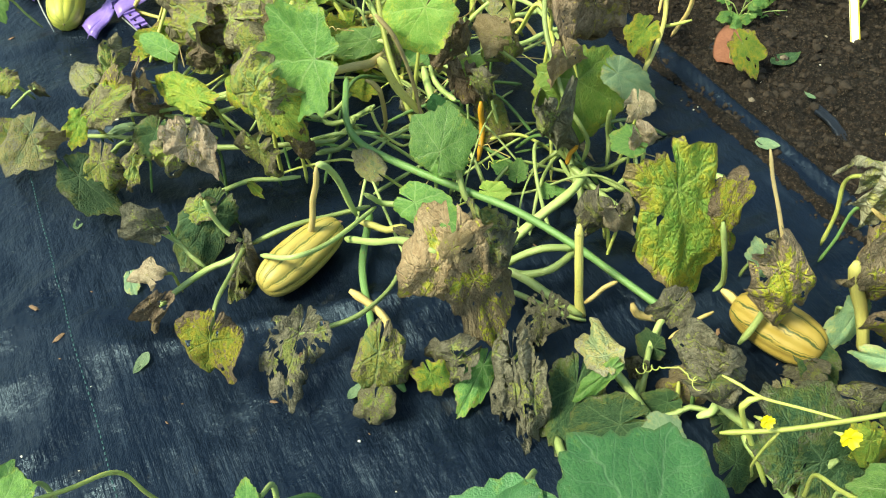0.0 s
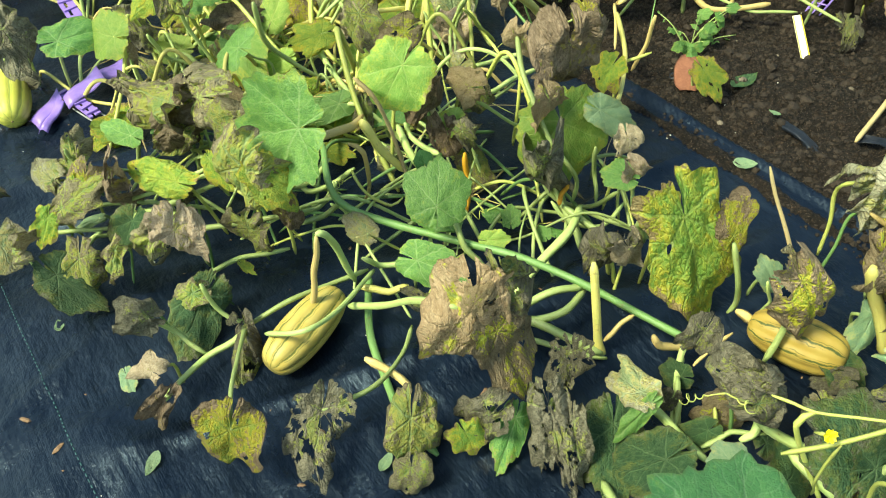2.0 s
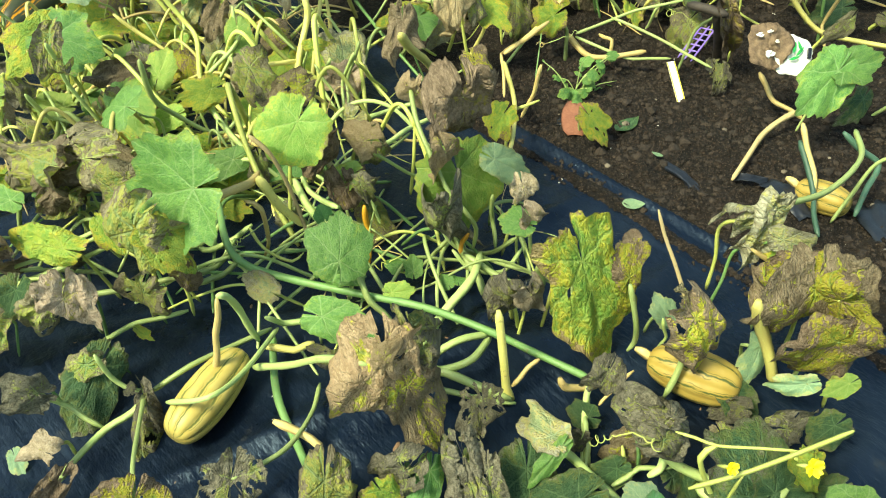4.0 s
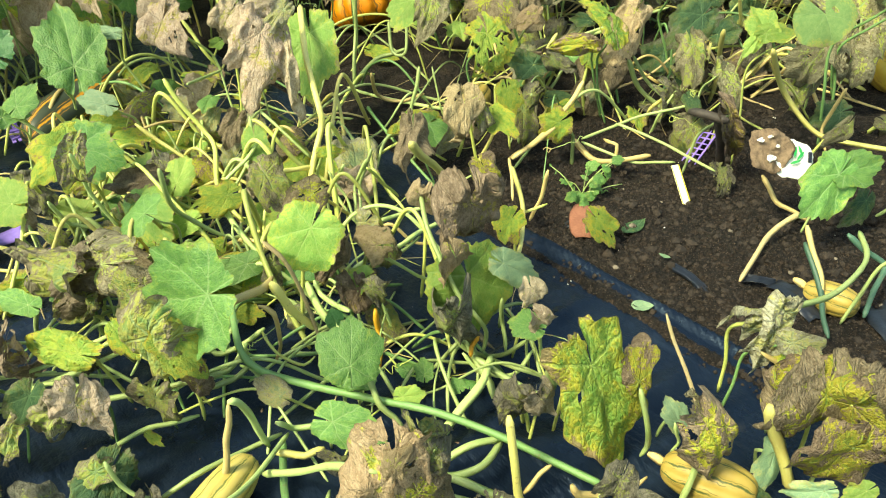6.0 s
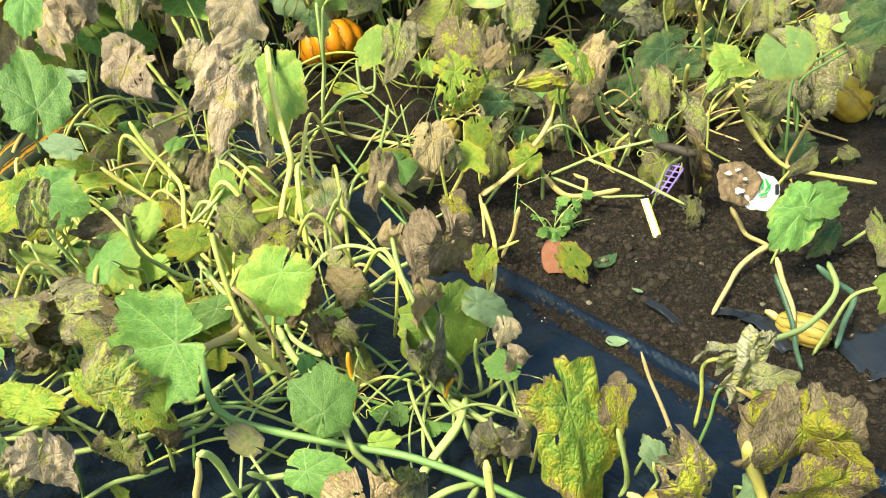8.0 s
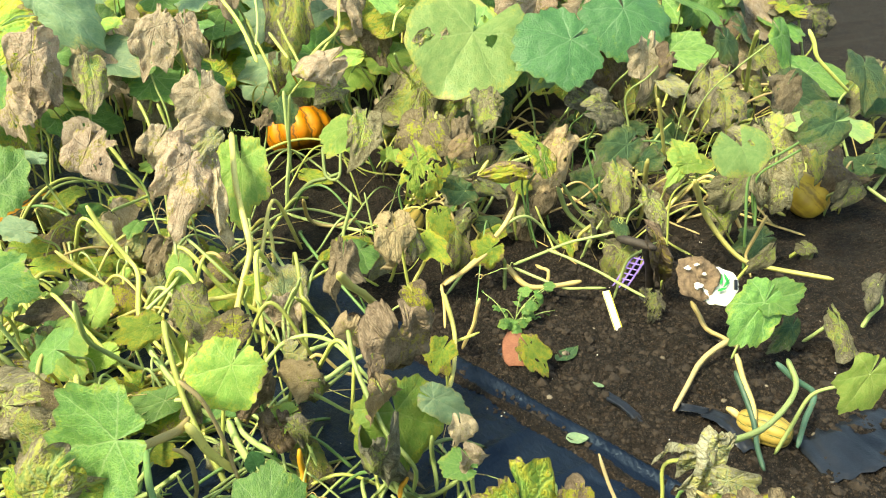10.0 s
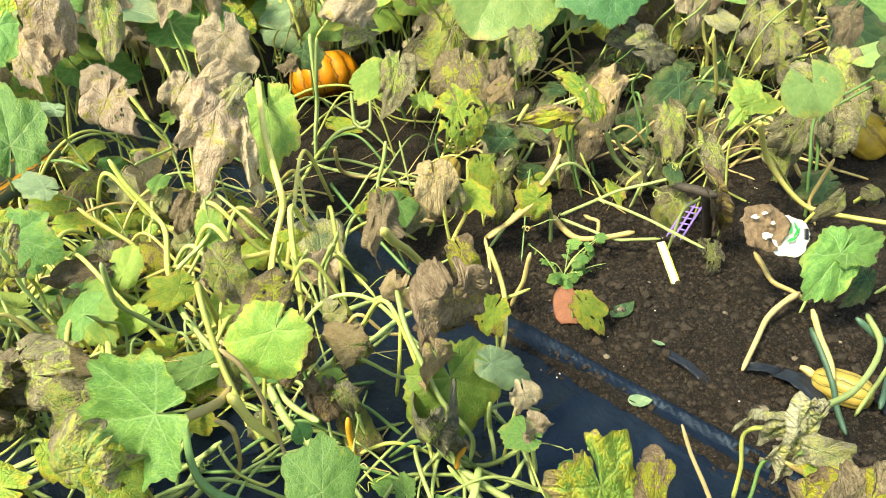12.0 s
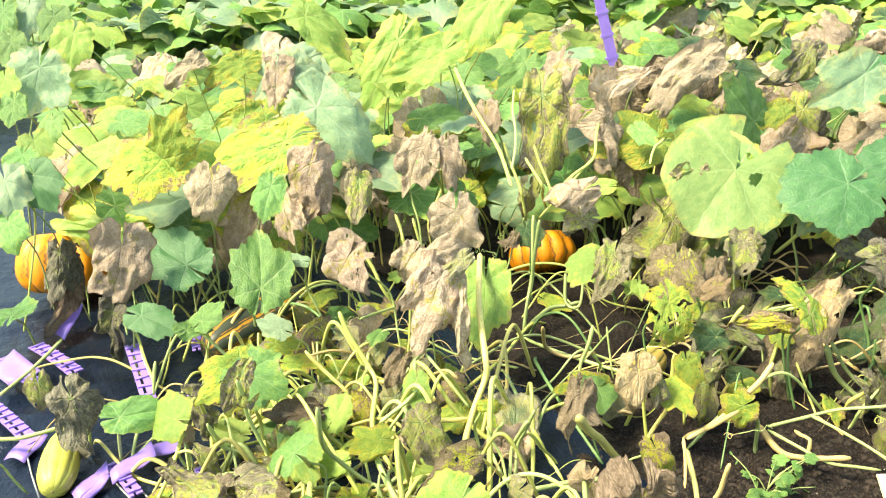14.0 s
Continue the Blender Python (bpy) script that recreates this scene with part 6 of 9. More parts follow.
stem(plant, "green", 0.0032, (0.456, 1.149, 0.010), (0.463, 1.137, 0.058), (0.472, 1.111, 0.080))
leaf(plant, "mildew", (0.447, 1.015, 0.200), (0.447, 1.018, 0.240), 0.8)
leaf(plant, "mosaic", (0.434, 0.985, 0.220), (0.486, 0.943, 0.090), 0.62)
leaf(plant, "silver", (0.648, 1.136, 0.240), (0.597, 1.119, 0.100), 0.42)
stem(plant, "lime", 0.0037, (0.604, 1.209, 0.010), (0.609, 1.213, 0.154), (0.648, 1.136, 0.240))
leaf(plant, "silver", (0.648, 1.136, 0.240), (0.595, 1.183, 0.140), 0.42)
leaf(plant, "silver", (0.631, 1.149, 0.230), (0.596, 1.242, 0.200), 0.28)
leaf(plant, "silver", (0.649, 1.107, 0.200), (0.723, 1.068, 0.170), 0.6)
stem(plant, "main", 0.0030, (0.588, 1.171, 0.010), (0.614, 1.171, 0.130), (0.649, 1.107, 0.200))
leaf(plant, "yellow", (0.656, 1.069, 0.180), (0.618, 1.129, 0.160), 0.5)
stem(plant, "lime", 0.0035, (0.695, 1.129, 0.010), (0.683, 1.127, 0.118), (0.656, 1.069, 0.180))
leaf(plant, "mosaic", (0.619, 1.040, 0.180), (0.574, 1.069, 0.120), 0.9)
stem(plant, "green", 0.0031, (0.630, 1.100, 0.010), (0.616, 1.098, 0.118), (0.619, 1.040, 0.180))
leaf(plant, "mosaic", (0.653, 0.968, 0.200), (0.620, 1.036, 0.100), 1.55)
stem(plant, "lime", 0.0041, (0.642, 1.032, 0.010), (0.651, 1.032, 0.130), (0.653, 0.968, 0.200))
leaf(plant, "mosaic", (0.625, 0.990, 0.210), (0.615, 0.958, 0.060), 1.35)
leaf(plant, "mosaic", (0.628, 0.922, 0.170), (0.593, 0.944, 0.060), 1.3)
stem(plant, "green", 0.0036, (0.626, 0.979, 0.010), (0.640, 0.976, 0.112), (0.628, 0.922, 0.170))
leaf(plant, "pale", (0.567, 0.998, 0.100), (0.536, 0.965, 0.040), 0.75)
stem(plant, "green", 0.0032, (0.570, 1.040, 0.010), (0.560, 1.030, 0.070), (0.567, 0.998, 0.100))
leaf(plant, "pale", (0.592, 0.914, 0.100), (0.543, 0.943, 0.070), 0.6)
stem(plant, "green", 0.0036, (0.622, 0.956, 0.010), (0.618, 0.946, 0.070), (0.592, 0.914, 0.100))
leaf(plant, "lime", (0.619, 0.872, 0.140), (0.583, 0.874, 0.120), 0.8)
stem(plant, "lime", 0.0032, (0.647, 0.923, 0.010), (0.638, 0.917, 0.094), (0.619, 0.872, 0.140))
leaf(plant, "half", (0.004, 1.040, 0.220), (-0.008, 0.998, 0.050), 0.92)
leaf(plant, "half", (0.002, 1.031, 0.240), (0.025, 1.054, 0.280), 0.9)
leaf(plant, "mosaic", (0.029, 1.034, 0.170), (0.065, 1.013, 0.070), 1)
leaf(plant, "dark", (0.049, 1.048, 0.270), (0.080, 1.031, 0.140), 0.5)
leaf(plant, "dark", (-0.066, 1.180, 0.100), (-0.094, 1.188, 0.120), 1.2)
leaf(plant, "mildew", (-0.109, 0.952, 0.120), (-0.139, 0.877, 0.005), 0.68)
leaf(plant, "mildew", (-0.121, 0.913, 0.060), (-0.130, 0.877, 0.015), 1.1)
leaf(plant, "dark", (-0.003, 0.948, 0.100), (-0.076, 0.961, 0.040), 0.85)
stem(plant, "main", 0.0028, (0.011, 0.990, 0.010), (0.007, 0.980, 0.070), (-0.003, 0.948, 0.100))
leaf(plant, "yellow", (-0.039, 0.940, 0.080), (-0.023, 0.929, 0.020), 1)
leaf(plant, "green", (0.035, 0.963, 0.060), (-0.003, 0.900, 0.015), 0.6)
leaf(plant, "lacy", (0.078, 0.929, 0.120), (0.087, 0.833, 0.015), 0.55)
stem(plant, "lime", 0.0033, (0.099, 0.975, 0.010), (0.090, 0.967, 0.082), (0.078, 0.929, 0.120))
leaf(plant, "lacy", (0.108, 0.915, 0.100), (0.101, 0.835, 0.015), 0.42)
leaf(plant, "dark", (0.064, 0.956, 0.110), (0.057, 0.877, 0.020), 0.28)
leaf(plant, "lacy", (0.133, 1.030, 0.100), (0.126, 0.996, 0.040), 1.1)
stem(plant, "green", 0.0037, (0.134, 1.072, 0.010), (0.133, 1.062, 0.070), (0.133, 1.030, 0.100))
leaf(plant, "silver", (0.203, 0.927, 0.120), (0.159, 1.018, 0.100), 0.6)
leaf(plant, "green", (0.209, 0.906, 0.120), (0.154, 0.891, 0.060), 0.36)
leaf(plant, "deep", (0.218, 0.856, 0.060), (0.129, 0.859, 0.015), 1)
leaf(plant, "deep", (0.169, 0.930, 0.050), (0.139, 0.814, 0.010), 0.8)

plant = PLANTS["near"]
leaf(plant, "dark", (0.335, 0.871, 0.160), (0.248, 0.936, 0.170), 0.85)
stem(plant, "main", 0.0036, (0.385, 0.926, 0.010), (0.376, 0.922, 0.106), (0.335, 0.871, 0.160))
leaf(plant, "dark", (0.302, 0.970, 0.170), (0.261, 0.957, 0.100), 0.7)
leaf(plant, "dark", (0.324, 0.846, 0.170), (0.411, 0.853, 0.140), 0.7)
stem(plant, "main", 0.0030, (0.331, 0.903, 0.010), (0.320, 0.900, 0.112), (0.324, 0.846, 0.170))
leaf(plant, "dark", (0.339, 0.887, 0.160), (0.384, 0.861, 0.100), 0.8)
leaf(plant, "mosaic", (0.338, 0.921, 0.070), (0.278, 0.908, 0.020), 1.1)
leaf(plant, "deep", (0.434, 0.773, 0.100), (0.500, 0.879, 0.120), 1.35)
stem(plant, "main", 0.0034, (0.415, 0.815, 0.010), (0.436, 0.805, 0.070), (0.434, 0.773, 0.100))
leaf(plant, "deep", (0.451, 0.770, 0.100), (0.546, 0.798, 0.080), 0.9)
leaf(plant, "mildew", (0.440, 0.870, 0.090), (0.463, 0.834, 0.050), 0.9)
leaf(plant, "teal", (0.194, 0.596, 0.280), (0.236, 0.713, 0.300), 1.75)
stem(plant, "green", 0.0037, (0.138, 0.678, 0.010), (0.134, 0.686, 0.178), (0.194, 0.596, 0.280))
leaf(plant, "pale", (0.238, 0.731, 0.240), (0.227, 0.765, 0.250), 1.3)
leaf(plant, "mildew", (0.218, 0.725, 0.250), (0.200, 0.726, 0.240), 0.8)
leaf(plant, "green", (0.479, 0.675, 0.160), (0.434, 0.690, 0.140), 1)
stem(plant, "green", 0.0028, (0.465, 0.730, 0.010), (0.455, 0.726, 0.106), (0.479, 0.675, 0.160))
leaf(plant, "silver", (0.485, 0.704, 0.100), (0.448, 0.725, 0.080), 0.7)
stem(plant, "main", 0.0030, (0.466, 0.746, 0.010), (0.476, 0.736, 0.070), (0.485, 0.704, 0.100))
leaf(plant, "mosaic", (0.477, 0.693, 0.090), (0.441, 0.698, 0.050), 0.9)
stem(plant, "main", 0.0030, (0.495, 0.733, 0.010), (0.481, 0.722, 0.064), (0.477, 0.693, 0.090))
leaf(plant, "yellow", (0.500, 0.773, 0.140), (0.503, 0.747, 0.060), 0.5)
stem(plant, "lime", 0.0034, (0.515, 0.824, 0.010), (0.500, 0.818, 0.094), (0.500, 0.773, 0.140))
leaf(plant, "green", (0.464, 0.635, 0.160), (0.440, 0.652, 0.140), 1)
stem(plant, "green", 0.0040, (0.469, 0.690, 0.010), (0.480, 0.686, 0.106), (0.464, 0.635, 0.160))
# low leaves whose dark tints paint the shade under the foliage
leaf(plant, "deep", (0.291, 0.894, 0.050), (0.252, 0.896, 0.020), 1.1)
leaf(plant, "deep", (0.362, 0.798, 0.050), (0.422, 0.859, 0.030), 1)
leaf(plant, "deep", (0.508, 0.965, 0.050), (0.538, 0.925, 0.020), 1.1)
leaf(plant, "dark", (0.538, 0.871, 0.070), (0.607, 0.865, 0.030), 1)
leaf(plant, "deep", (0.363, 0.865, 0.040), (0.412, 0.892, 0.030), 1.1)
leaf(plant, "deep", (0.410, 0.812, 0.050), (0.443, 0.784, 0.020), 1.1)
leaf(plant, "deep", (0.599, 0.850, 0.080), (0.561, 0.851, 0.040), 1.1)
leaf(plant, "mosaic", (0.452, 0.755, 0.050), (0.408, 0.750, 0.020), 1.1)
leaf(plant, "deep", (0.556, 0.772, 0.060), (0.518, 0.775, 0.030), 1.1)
leaf(plant, "dark", (0.259, 0.954, 0.050), (0.227, 0.944, 0.020), 1)
leaf(plant, "deep", (0.290, 0.996, 0.040), (0.259, 1.032, 0.020), 0.9)
leaf(plant, "dark", (0.508, 0.932, 0.050), (0.478, 0.965, 0.020), 0.8)
leaf(plant, "dark", (0.115, 1.019, 0.050), (0.106, 1.067, 0.020), 1)
leaf(plant, "teal", (0.059, 0.600, 0.280), (0.066, 0.666, 0.300), 1.9)
stem(plant, "green", 0.0031, (-0.010, 0.682, 0.010), (-0.001, 0.690, 0.178), (0.059, 0.600, 0.280))
leaf(plant, "green", (-0.476, 0.647, 0.280), (-0.476, 0.707, 0.300), 1)
stem(plant, "green", 0.0034, (-0.499, 0.729, 0.010), (-0.501, 0.737, 0.178), (-0.476, 0.647, 0.280))
leaf(plant, "green", (-0.232, 0.686, 0.200), (-0.238, 0.714, 0.220), 0.8)
stem(plant, "green", 0.0039, (-0.246, 0.750, 0.010), (-0.230, 0.750, 0.130), (-0.232, 0.686, 0.200))
leaf(plant, "yellow", (0.511, 0.796, 0.100), (0.528, 0.763, 0.040), 0.9)
stem(plant, "lime", 0.0033, (0.485, 0.838, 0.010), (0.492, 0.828, 0.070), (0.511, 0.796, 0.100))
leaf(plant, "green", (0.485, 0.679, 0.200), (0.430, 0.691, 0.200), 1)
stem(plant, "green", 0.0026, (0.532, 0.743, 0.010), (0.511, 0.743, 0.130), (0.485, 0.679, 0.200))

plant = PLANTS["centre"]
leaf(plant, "mildew", (-0.705, 1.676, 0.120), (-0.698, 1.717, 0.200), 0.48)
stem(plant, "main", 0.0041, (-0.700, 1.722, 0.010), (-0.697, 1.714, 0.082), (-0.705, 1.676, 0.120))
leaf(plant, "silver", (-0.746, 1.654, 0.120), (-0.798, 1.714, 0.140), 0.8)
stem(plant, "lime", 0.0032, (-0.739, 1.700, 0.010), (-0.731, 1.692, 0.082), (-0.746, 1.654, 0.120))
leaf(plant, "mosaic", (-0.655, 1.589, 0.160), (-0.712, 1.574, 0.070), 0.8)
stem(plant, "main", 0.0040, (-0.632, 1.644, 0.010), (-0.635, 1.640, 0.106), (-0.655, 1.589, 0.160))
leaf(plant, "yellow", (-0.744, 1.560, 0.100), (-0.789, 1.541, 0.030), 0.7)
stem(plant, "lime", 0.0039, (-0.721, 1.602, 0.010), (-0.743, 1.592, 0.070), (-0.744, 1.560, 0.100))
leaf(plant, "pale", (-0.679, 1.610, 0.040), (-0.738, 1.608, 0.030), 0.4)
stem(plant, "green", 0.0036, (-0.665, 1.639, 0.010), (-0.671, 1.623, 0.034), (-0.679, 1.610, 0.040))
leaf(plant, "deep", (-0.693, 1.394, 0.100), (-0.627, 1.352, 0.030), 0.9)
stem(plant, "main", 0.0034, (-0.682, 1.436, 0.010), (-0.696, 1.426, 0.070), (-0.693, 1.394, 0.100))
leaf(plant, "mildew", (-0.710, 1.414, 0.100), (-0.743, 1.414, 0.060), 0.7)
stem(plant, "lime", 0.0035, (-0.686, 1.456, 0.010), (-0.686, 1.446, 0.070), (-0.710, 1.414, 0.100))
leaf(plant, "silver", (-0.851, 1.558, 0.080), (-0.894, 1.482, 0.030), 1.2)
stem(plant, "main", 0.0027, (-0.841, 1.596, 0.010), (-0.840, 1.584, 0.058), (-0.851, 1.558, 0.080))
leaf(plant, "mildew", (-0.745, 1.408, 0.160), (-0.811, 1.485, 0.100), 0.6)
stem(plant, "green", 0.0027, (-0.754, 1.463, 0.010), (-0.765, 1.459, 0.106), (-0.745, 1.408, 0.160))

plant = PLANTS["rear"]
leaf(plant, "green", (-0.543, 2.565, 0.300), (-0.537, 2.686, 0.439), 1)
stem(plant, "green", 0.0027, (-0.569, 2.651, 0.010), (-0.561, 2.661, 0.190), (-0.543, 2.565, 0.300))
leaf(plant, "pale", (-0.438, 2.665, 0.340), (-0.537, 2.681, 0.358), 0.5)
stem(plant, "green", 0.0039, (-0.389, 2.760, 0.010), (-0.450, 2.774, 0.214), (-0.438, 2.665, 0.340))
leaf(plant, "brown", (-0.647, 3.050, 0.420), (-0.704, 2.933, 0.285), 0.95)
stem(plant, "green", 0.0028, (-0.614, 3.162, 0.010), (-0.598, 3.184, 0.262), (-0.647, 3.050, 0.420))
leaf(plant, "brown", (-0.261, 2.363, 0.450), (-0.311, 2.406, 0.499), 1.3)
stem(plant, "green", 0.0033, (-0.142, 2.482, 0.010), (-0.179, 2.507, 0.280), (-0.261, 2.363, 0.450))
leaf(plant, "brown", (-0.269, 2.343, 0.450), (-0.337, 2.267, 0.362), 1.2)
leaf(plant, "brown", (-0.072, 2.292, 0.450), (0.024, 2.336, 0.501), 1.1)
stem(plant, "green", 0.0029, (-0.061, 2.411, 0.010), (-0.076, 2.436, 0.280), (-0.072, 2.292, 0.450))
leaf(plant, "brown", (-0.045, 2.243, 0.420), (-0.101, 2.136, 0.297), 0.95)
leaf(plant, "silver", (0.018, 2.266, 0.460), (-0.052, 2.228, 0.416), 0.6)
leaf(plant, "brown", (-0.108, 2.427, 0.420), (-0.173, 2.365, 0.349), 0.85)
stem(plant, "lime", 0.0037, (-0.158, 2.539, 0.010), (-0.128, 2.561, 0.262), (-0.108, 2.427, 0.420))
leaf(plant, "brown", (-0.002, 2.246, 0.380), (-0.017, 2.125, 0.240), 0.35)
leaf(plant, "lime", (0.080, 2.464, 0.320), (0.056, 2.344, 0.182), 0.85)
stem(plant, "lime", 0.0035, (0.015, 2.554, 0.010), (0.014, 2.566, 0.202), (0.080, 2.464, 0.320))
leaf(plant, "yellow", (-0.495, 2.066, 0.300), (-0.607, 2.021, 0.248), 1.05)
stem(plant, "lime", 0.0026, (-0.493, 2.152, 0.010), (-0.485, 2.162, 0.190), (-0.495, 2.066, 0.300))
leaf(plant, "green", (-0.492, 2.065, 0.300), (-0.391, 2.032, 0.262), 1.25)
leaf(plant, "mildew", (-0.470, 1.977, 0.340), (-0.513, 1.894, 0.244), 0.45)
leaf(plant, "umber", (-0.346, 2.039, 0.200), (-0.453, 2.036, 0.197), 0.6)
stem(plant, "green", 0.0034, (-0.348, 2.103, 0.010), (-0.342, 2.103, 0.130), (-0.346, 2.039, 0.200))
leaf(plant, "dark", (-0.329, 2.084, 0.220), (-0.310, 2.035, 0.163), 0.9)
stem(plant, "lime", 0.0037, (-0.346, 2.152, 0.010), (-0.361, 2.154, 0.142), (-0.329, 2.084, 0.220))
leaf(plant, "lime", (-0.302, 2.034, 0.180), (-0.264, 2.075, 0.227), 0.95)
stem(plant, "lime", 0.0031, (-0.301, 2.094, 0.010), (-0.294, 2.092, 0.118), (-0.302, 2.034, 0.180))
leaf(plant, "lime", (-0.382, 2.069, 0.200), (-0.345, 2.103, 0.239), 0.8)
stem(plant, "lime", 0.0027, (-0.383, 2.133, 0.010), (-0.396, 2.133, 0.130), (-0.382, 2.069, 0.200))
leaf(plant, "lime", (-0.333, 2.077, 0.160), (-0.366, 2.060, 0.141), 0.8)
stem(plant, "lime", 0.0034, (-0.348, 2.132, 0.010), (-0.331, 2.128, 0.106), (-0.333, 2.077, 0.160))
leaf(plant, "pale", (-0.459, 2.366, 0.260), (-0.535, 2.387, 0.285), 0.85)
stem(plant, "green", 0.0033, (-0.408, 2.443, 0.010), (-0.411, 2.449, 0.166), (-0.459, 2.366, 0.260))
leaf(plant, "green", (-0.685, 2.448, 0.260), (-0.626, 2.482, 0.299), 1)
stem(plant, "green", 0.0036, (-0.736, 2.525, 0.010), (-0.697, 2.531, 0.166), (-0.685, 2.448, 0.260))
leaf(plant, "mildew", (-0.102, 1.963, 0.200), (-0.070, 1.895, 0.122), 1.1)
stem(plant, "green", 0.0040, (-0.099, 2.027, 0.010), (-0.123, 2.027, 0.130), (-0.102, 1.963, 0.200))
leaf(plant, "umber", (-0.151, 2.270, 0.200), (-0.192, 2.229, 0.152), 0.9)
stem(plant, "lime", 0.0040, (-0.135, 2.334, 0.010), (-0.156, 2.334, 0.130), (-0.151, 2.270, 0.200))
leaf(plant, "lime", (-0.112, 2.116, 0.220), (-0.116, 2.071, 0.168), 1)
stem(plant, "lime", 0.0034, (-0.060, 2.184, 0.010), (-0.107, 2.186, 0.142), (-0.112, 2.116, 0.220))
leaf(plant, "green", (-0.383, 1.994, 0.180), (-0.420, 1.969, 0.151), 1.1)
stem(plant, "green", 0.0028, (-0.357, 2.054, 0.010), (-0.389, 2.052, 0.118), (-0.383, 1.994, 0.180))
leaf(plant, "lime", (0.397, 2.594, 0.320), (0.317, 2.547, 0.266), 1.1)
stem(plant, "lime", 0.0028, (0.438, 2.684, 0.010), (0.396, 2.696, 0.202), (0.397, 2.594, 0.320))
leaf(plant, "mildew", (0.439, 2.528, 0.350), (0.379, 2.447, 0.257), 0.8)
leaf(plant, "mosaic", (0.607, 2.515, 0.320), (0.559, 2.440, 0.234), 1.45)
stem(plant, "lime", 0.0037, (0.613, 2.605, 0.010), (0.588, 2.617, 0.202), (0.607, 2.515, 0.320))
leaf(plant, "lacyy", (0.511, 2.249, 0.320), (0.521, 2.156, 0.212), 0.95)
stem(plant, "main", 0.0031, (0.486, 2.339, 0.010), (0.478, 2.351, 0.202), (0.511, 2.249, 0.320))
leaf(plant, "yellow", (0.520, 2.124, 0.220), (0.520, 2.077, 0.166), 1)
stem(plant, "lime", 0.0032, (0.543, 2.192, 0.010), (0.547, 2.194, 0.142), (0.520, 2.124, 0.220))
leaf(plant, "half", (0.384, 2.034, 0.250), (0.361, 1.937, 0.138), 0.75)
stem(plant, "lime", 0.0039, (0.429, 2.109, 0.010), (0.415, 2.114, 0.160), (0.384, 2.034, 0.250))
leaf(plant, "mildew", (0.431, 2.056, 0.220), (0.444, 1.993, 0.148), 0.5)
leaf(plant, "umber", (0.250, 2.009, 0.220), (0.205, 1.928, 0.126), 0.62)
stem(plant, "main", 0.0027, (0.307, 2.077, 0.010), (0.271, 2.079, 0.142), (0.250, 2.009, 0.220))
leaf(plant, "silver", (0.117, 2.117, 0.080), (0.126, 2.209, 0.186), 0.85)
stem(plant, "lime", 0.0027, (0.104, 2.155, 0.010), (0.105, 2.143, 0.058), (0.117, 2.117, 0.080))
leaf(plant, "mosaic", (0.362, 1.809, 0.200), (0.393, 1.755, 0.137), 0.95)
stem(plant, "green", 0.0027, (0.311, 1.873, 0.010), (0.322, 1.873, 0.130), (0.362, 1.809, 0.200))
leaf(plant, "lacyy", (0.807, 2.134, 0.320), (0.792, 2.219, 0.419), 0.7)
stem(plant, "main", 0.0033, (0.835, 2.224, 0.010), (0.809, 2.236, 0.202), (0.807, 2.134, 0.320))
leaf(plant, "mosaic", (0.763, 2.184, 0.280), (0.611, 2.190, 0.287), 0.45)
stem(plant, "main", 0.0033, (0.840, 2.266, 0.010), (0.810, 2.274, 0.178), (0.763, 2.184, 0.280))
leaf(plant, "half", (0.909, 2.226, 0.320), (0.811, 2.147, 0.229), 0.65)
stem(plant, "main", 0.0036, (0.918, 2.316, 0.010), (0.890, 2.328, 0.202), (0.909, 2.226, 0.320))
leaf(plant, "umber", (0.867, 2.310, 0.140), (0.771, 2.220, 0.037), 0.95)
stem(plant, "green", 0.0040, (0.873, 2.361, 0.010), (0.866, 2.355, 0.094), (0.867, 2.310, 0.140))
leaf(plant, "mildew", (0.821, 2.591, 0.340), (0.766, 2.532, 0.272), 1.1)
stem(plant, "green", 0.0039, (0.838, 2.686, 0.010), (0.798, 2.700, 0.214), (0.821, 2.591, 0.340))
leaf(plant, "umber", (0.722, 2.530, 0.300), (0.697, 2.465, 0.224), 0.8)
stem(plant, "main", 0.0040, (0.752, 2.616, 0.010), (0.703, 2.626, 0.190), (0.722, 2.530, 0.300))
leaf(plant, "dark", (1.041, 2.275, 0.360), (1.115, 2.233, 0.311), 0.9)
stem(plant, "main", 0.0041, (1.106, 2.374, 0.010), (1.062, 2.390, 0.226), (1.041, 2.275, 0.360))
leaf(plant, "deep", (1.104, 2.229, 0.280), (0.987, 2.190, 0.235), 1)
stem(plant, "main", 0.0040, (1.055, 2.311, 0.010), (1.076, 2.319, 0.178), (1.104, 2.229, 0.280))
leaf(plant, "mildew", (1.035, 2.151, 0.240), (1.029, 2.078, 0.156), 0.85)
leaf(plant, "mildew", (1.050, 2.010, 0.220), (1.077, 1.928, 0.126), 0.62)
stem(plant, "green", 0.0031, (1.004, 2.078, 0.010), (1.036, 2.080, 0.142), (1.050, 2.010, 0.220))
leaf(plant, "lime", (1.065, 1.890, 0.360), (1.058, 1.933, 0.409), 1.2)
stem(plant, "lime", 0.0027, (1.019, 1.989, 0.010), (1.085, 2.005, 0.226), (1.065, 1.890, 0.360))
leaf(plant, "lime", (1.060, 1.877, 0.360), (1.144, 1.876, 0.359), 0.7)
leaf(plant, "lime", (1.054, 1.880, 0.360), (0.987, 1.854, 0.330), 0.5)
leaf(plant, "round", (1.138, 1.792, 0.420), (1.150, 1.748, 0.369), 2)
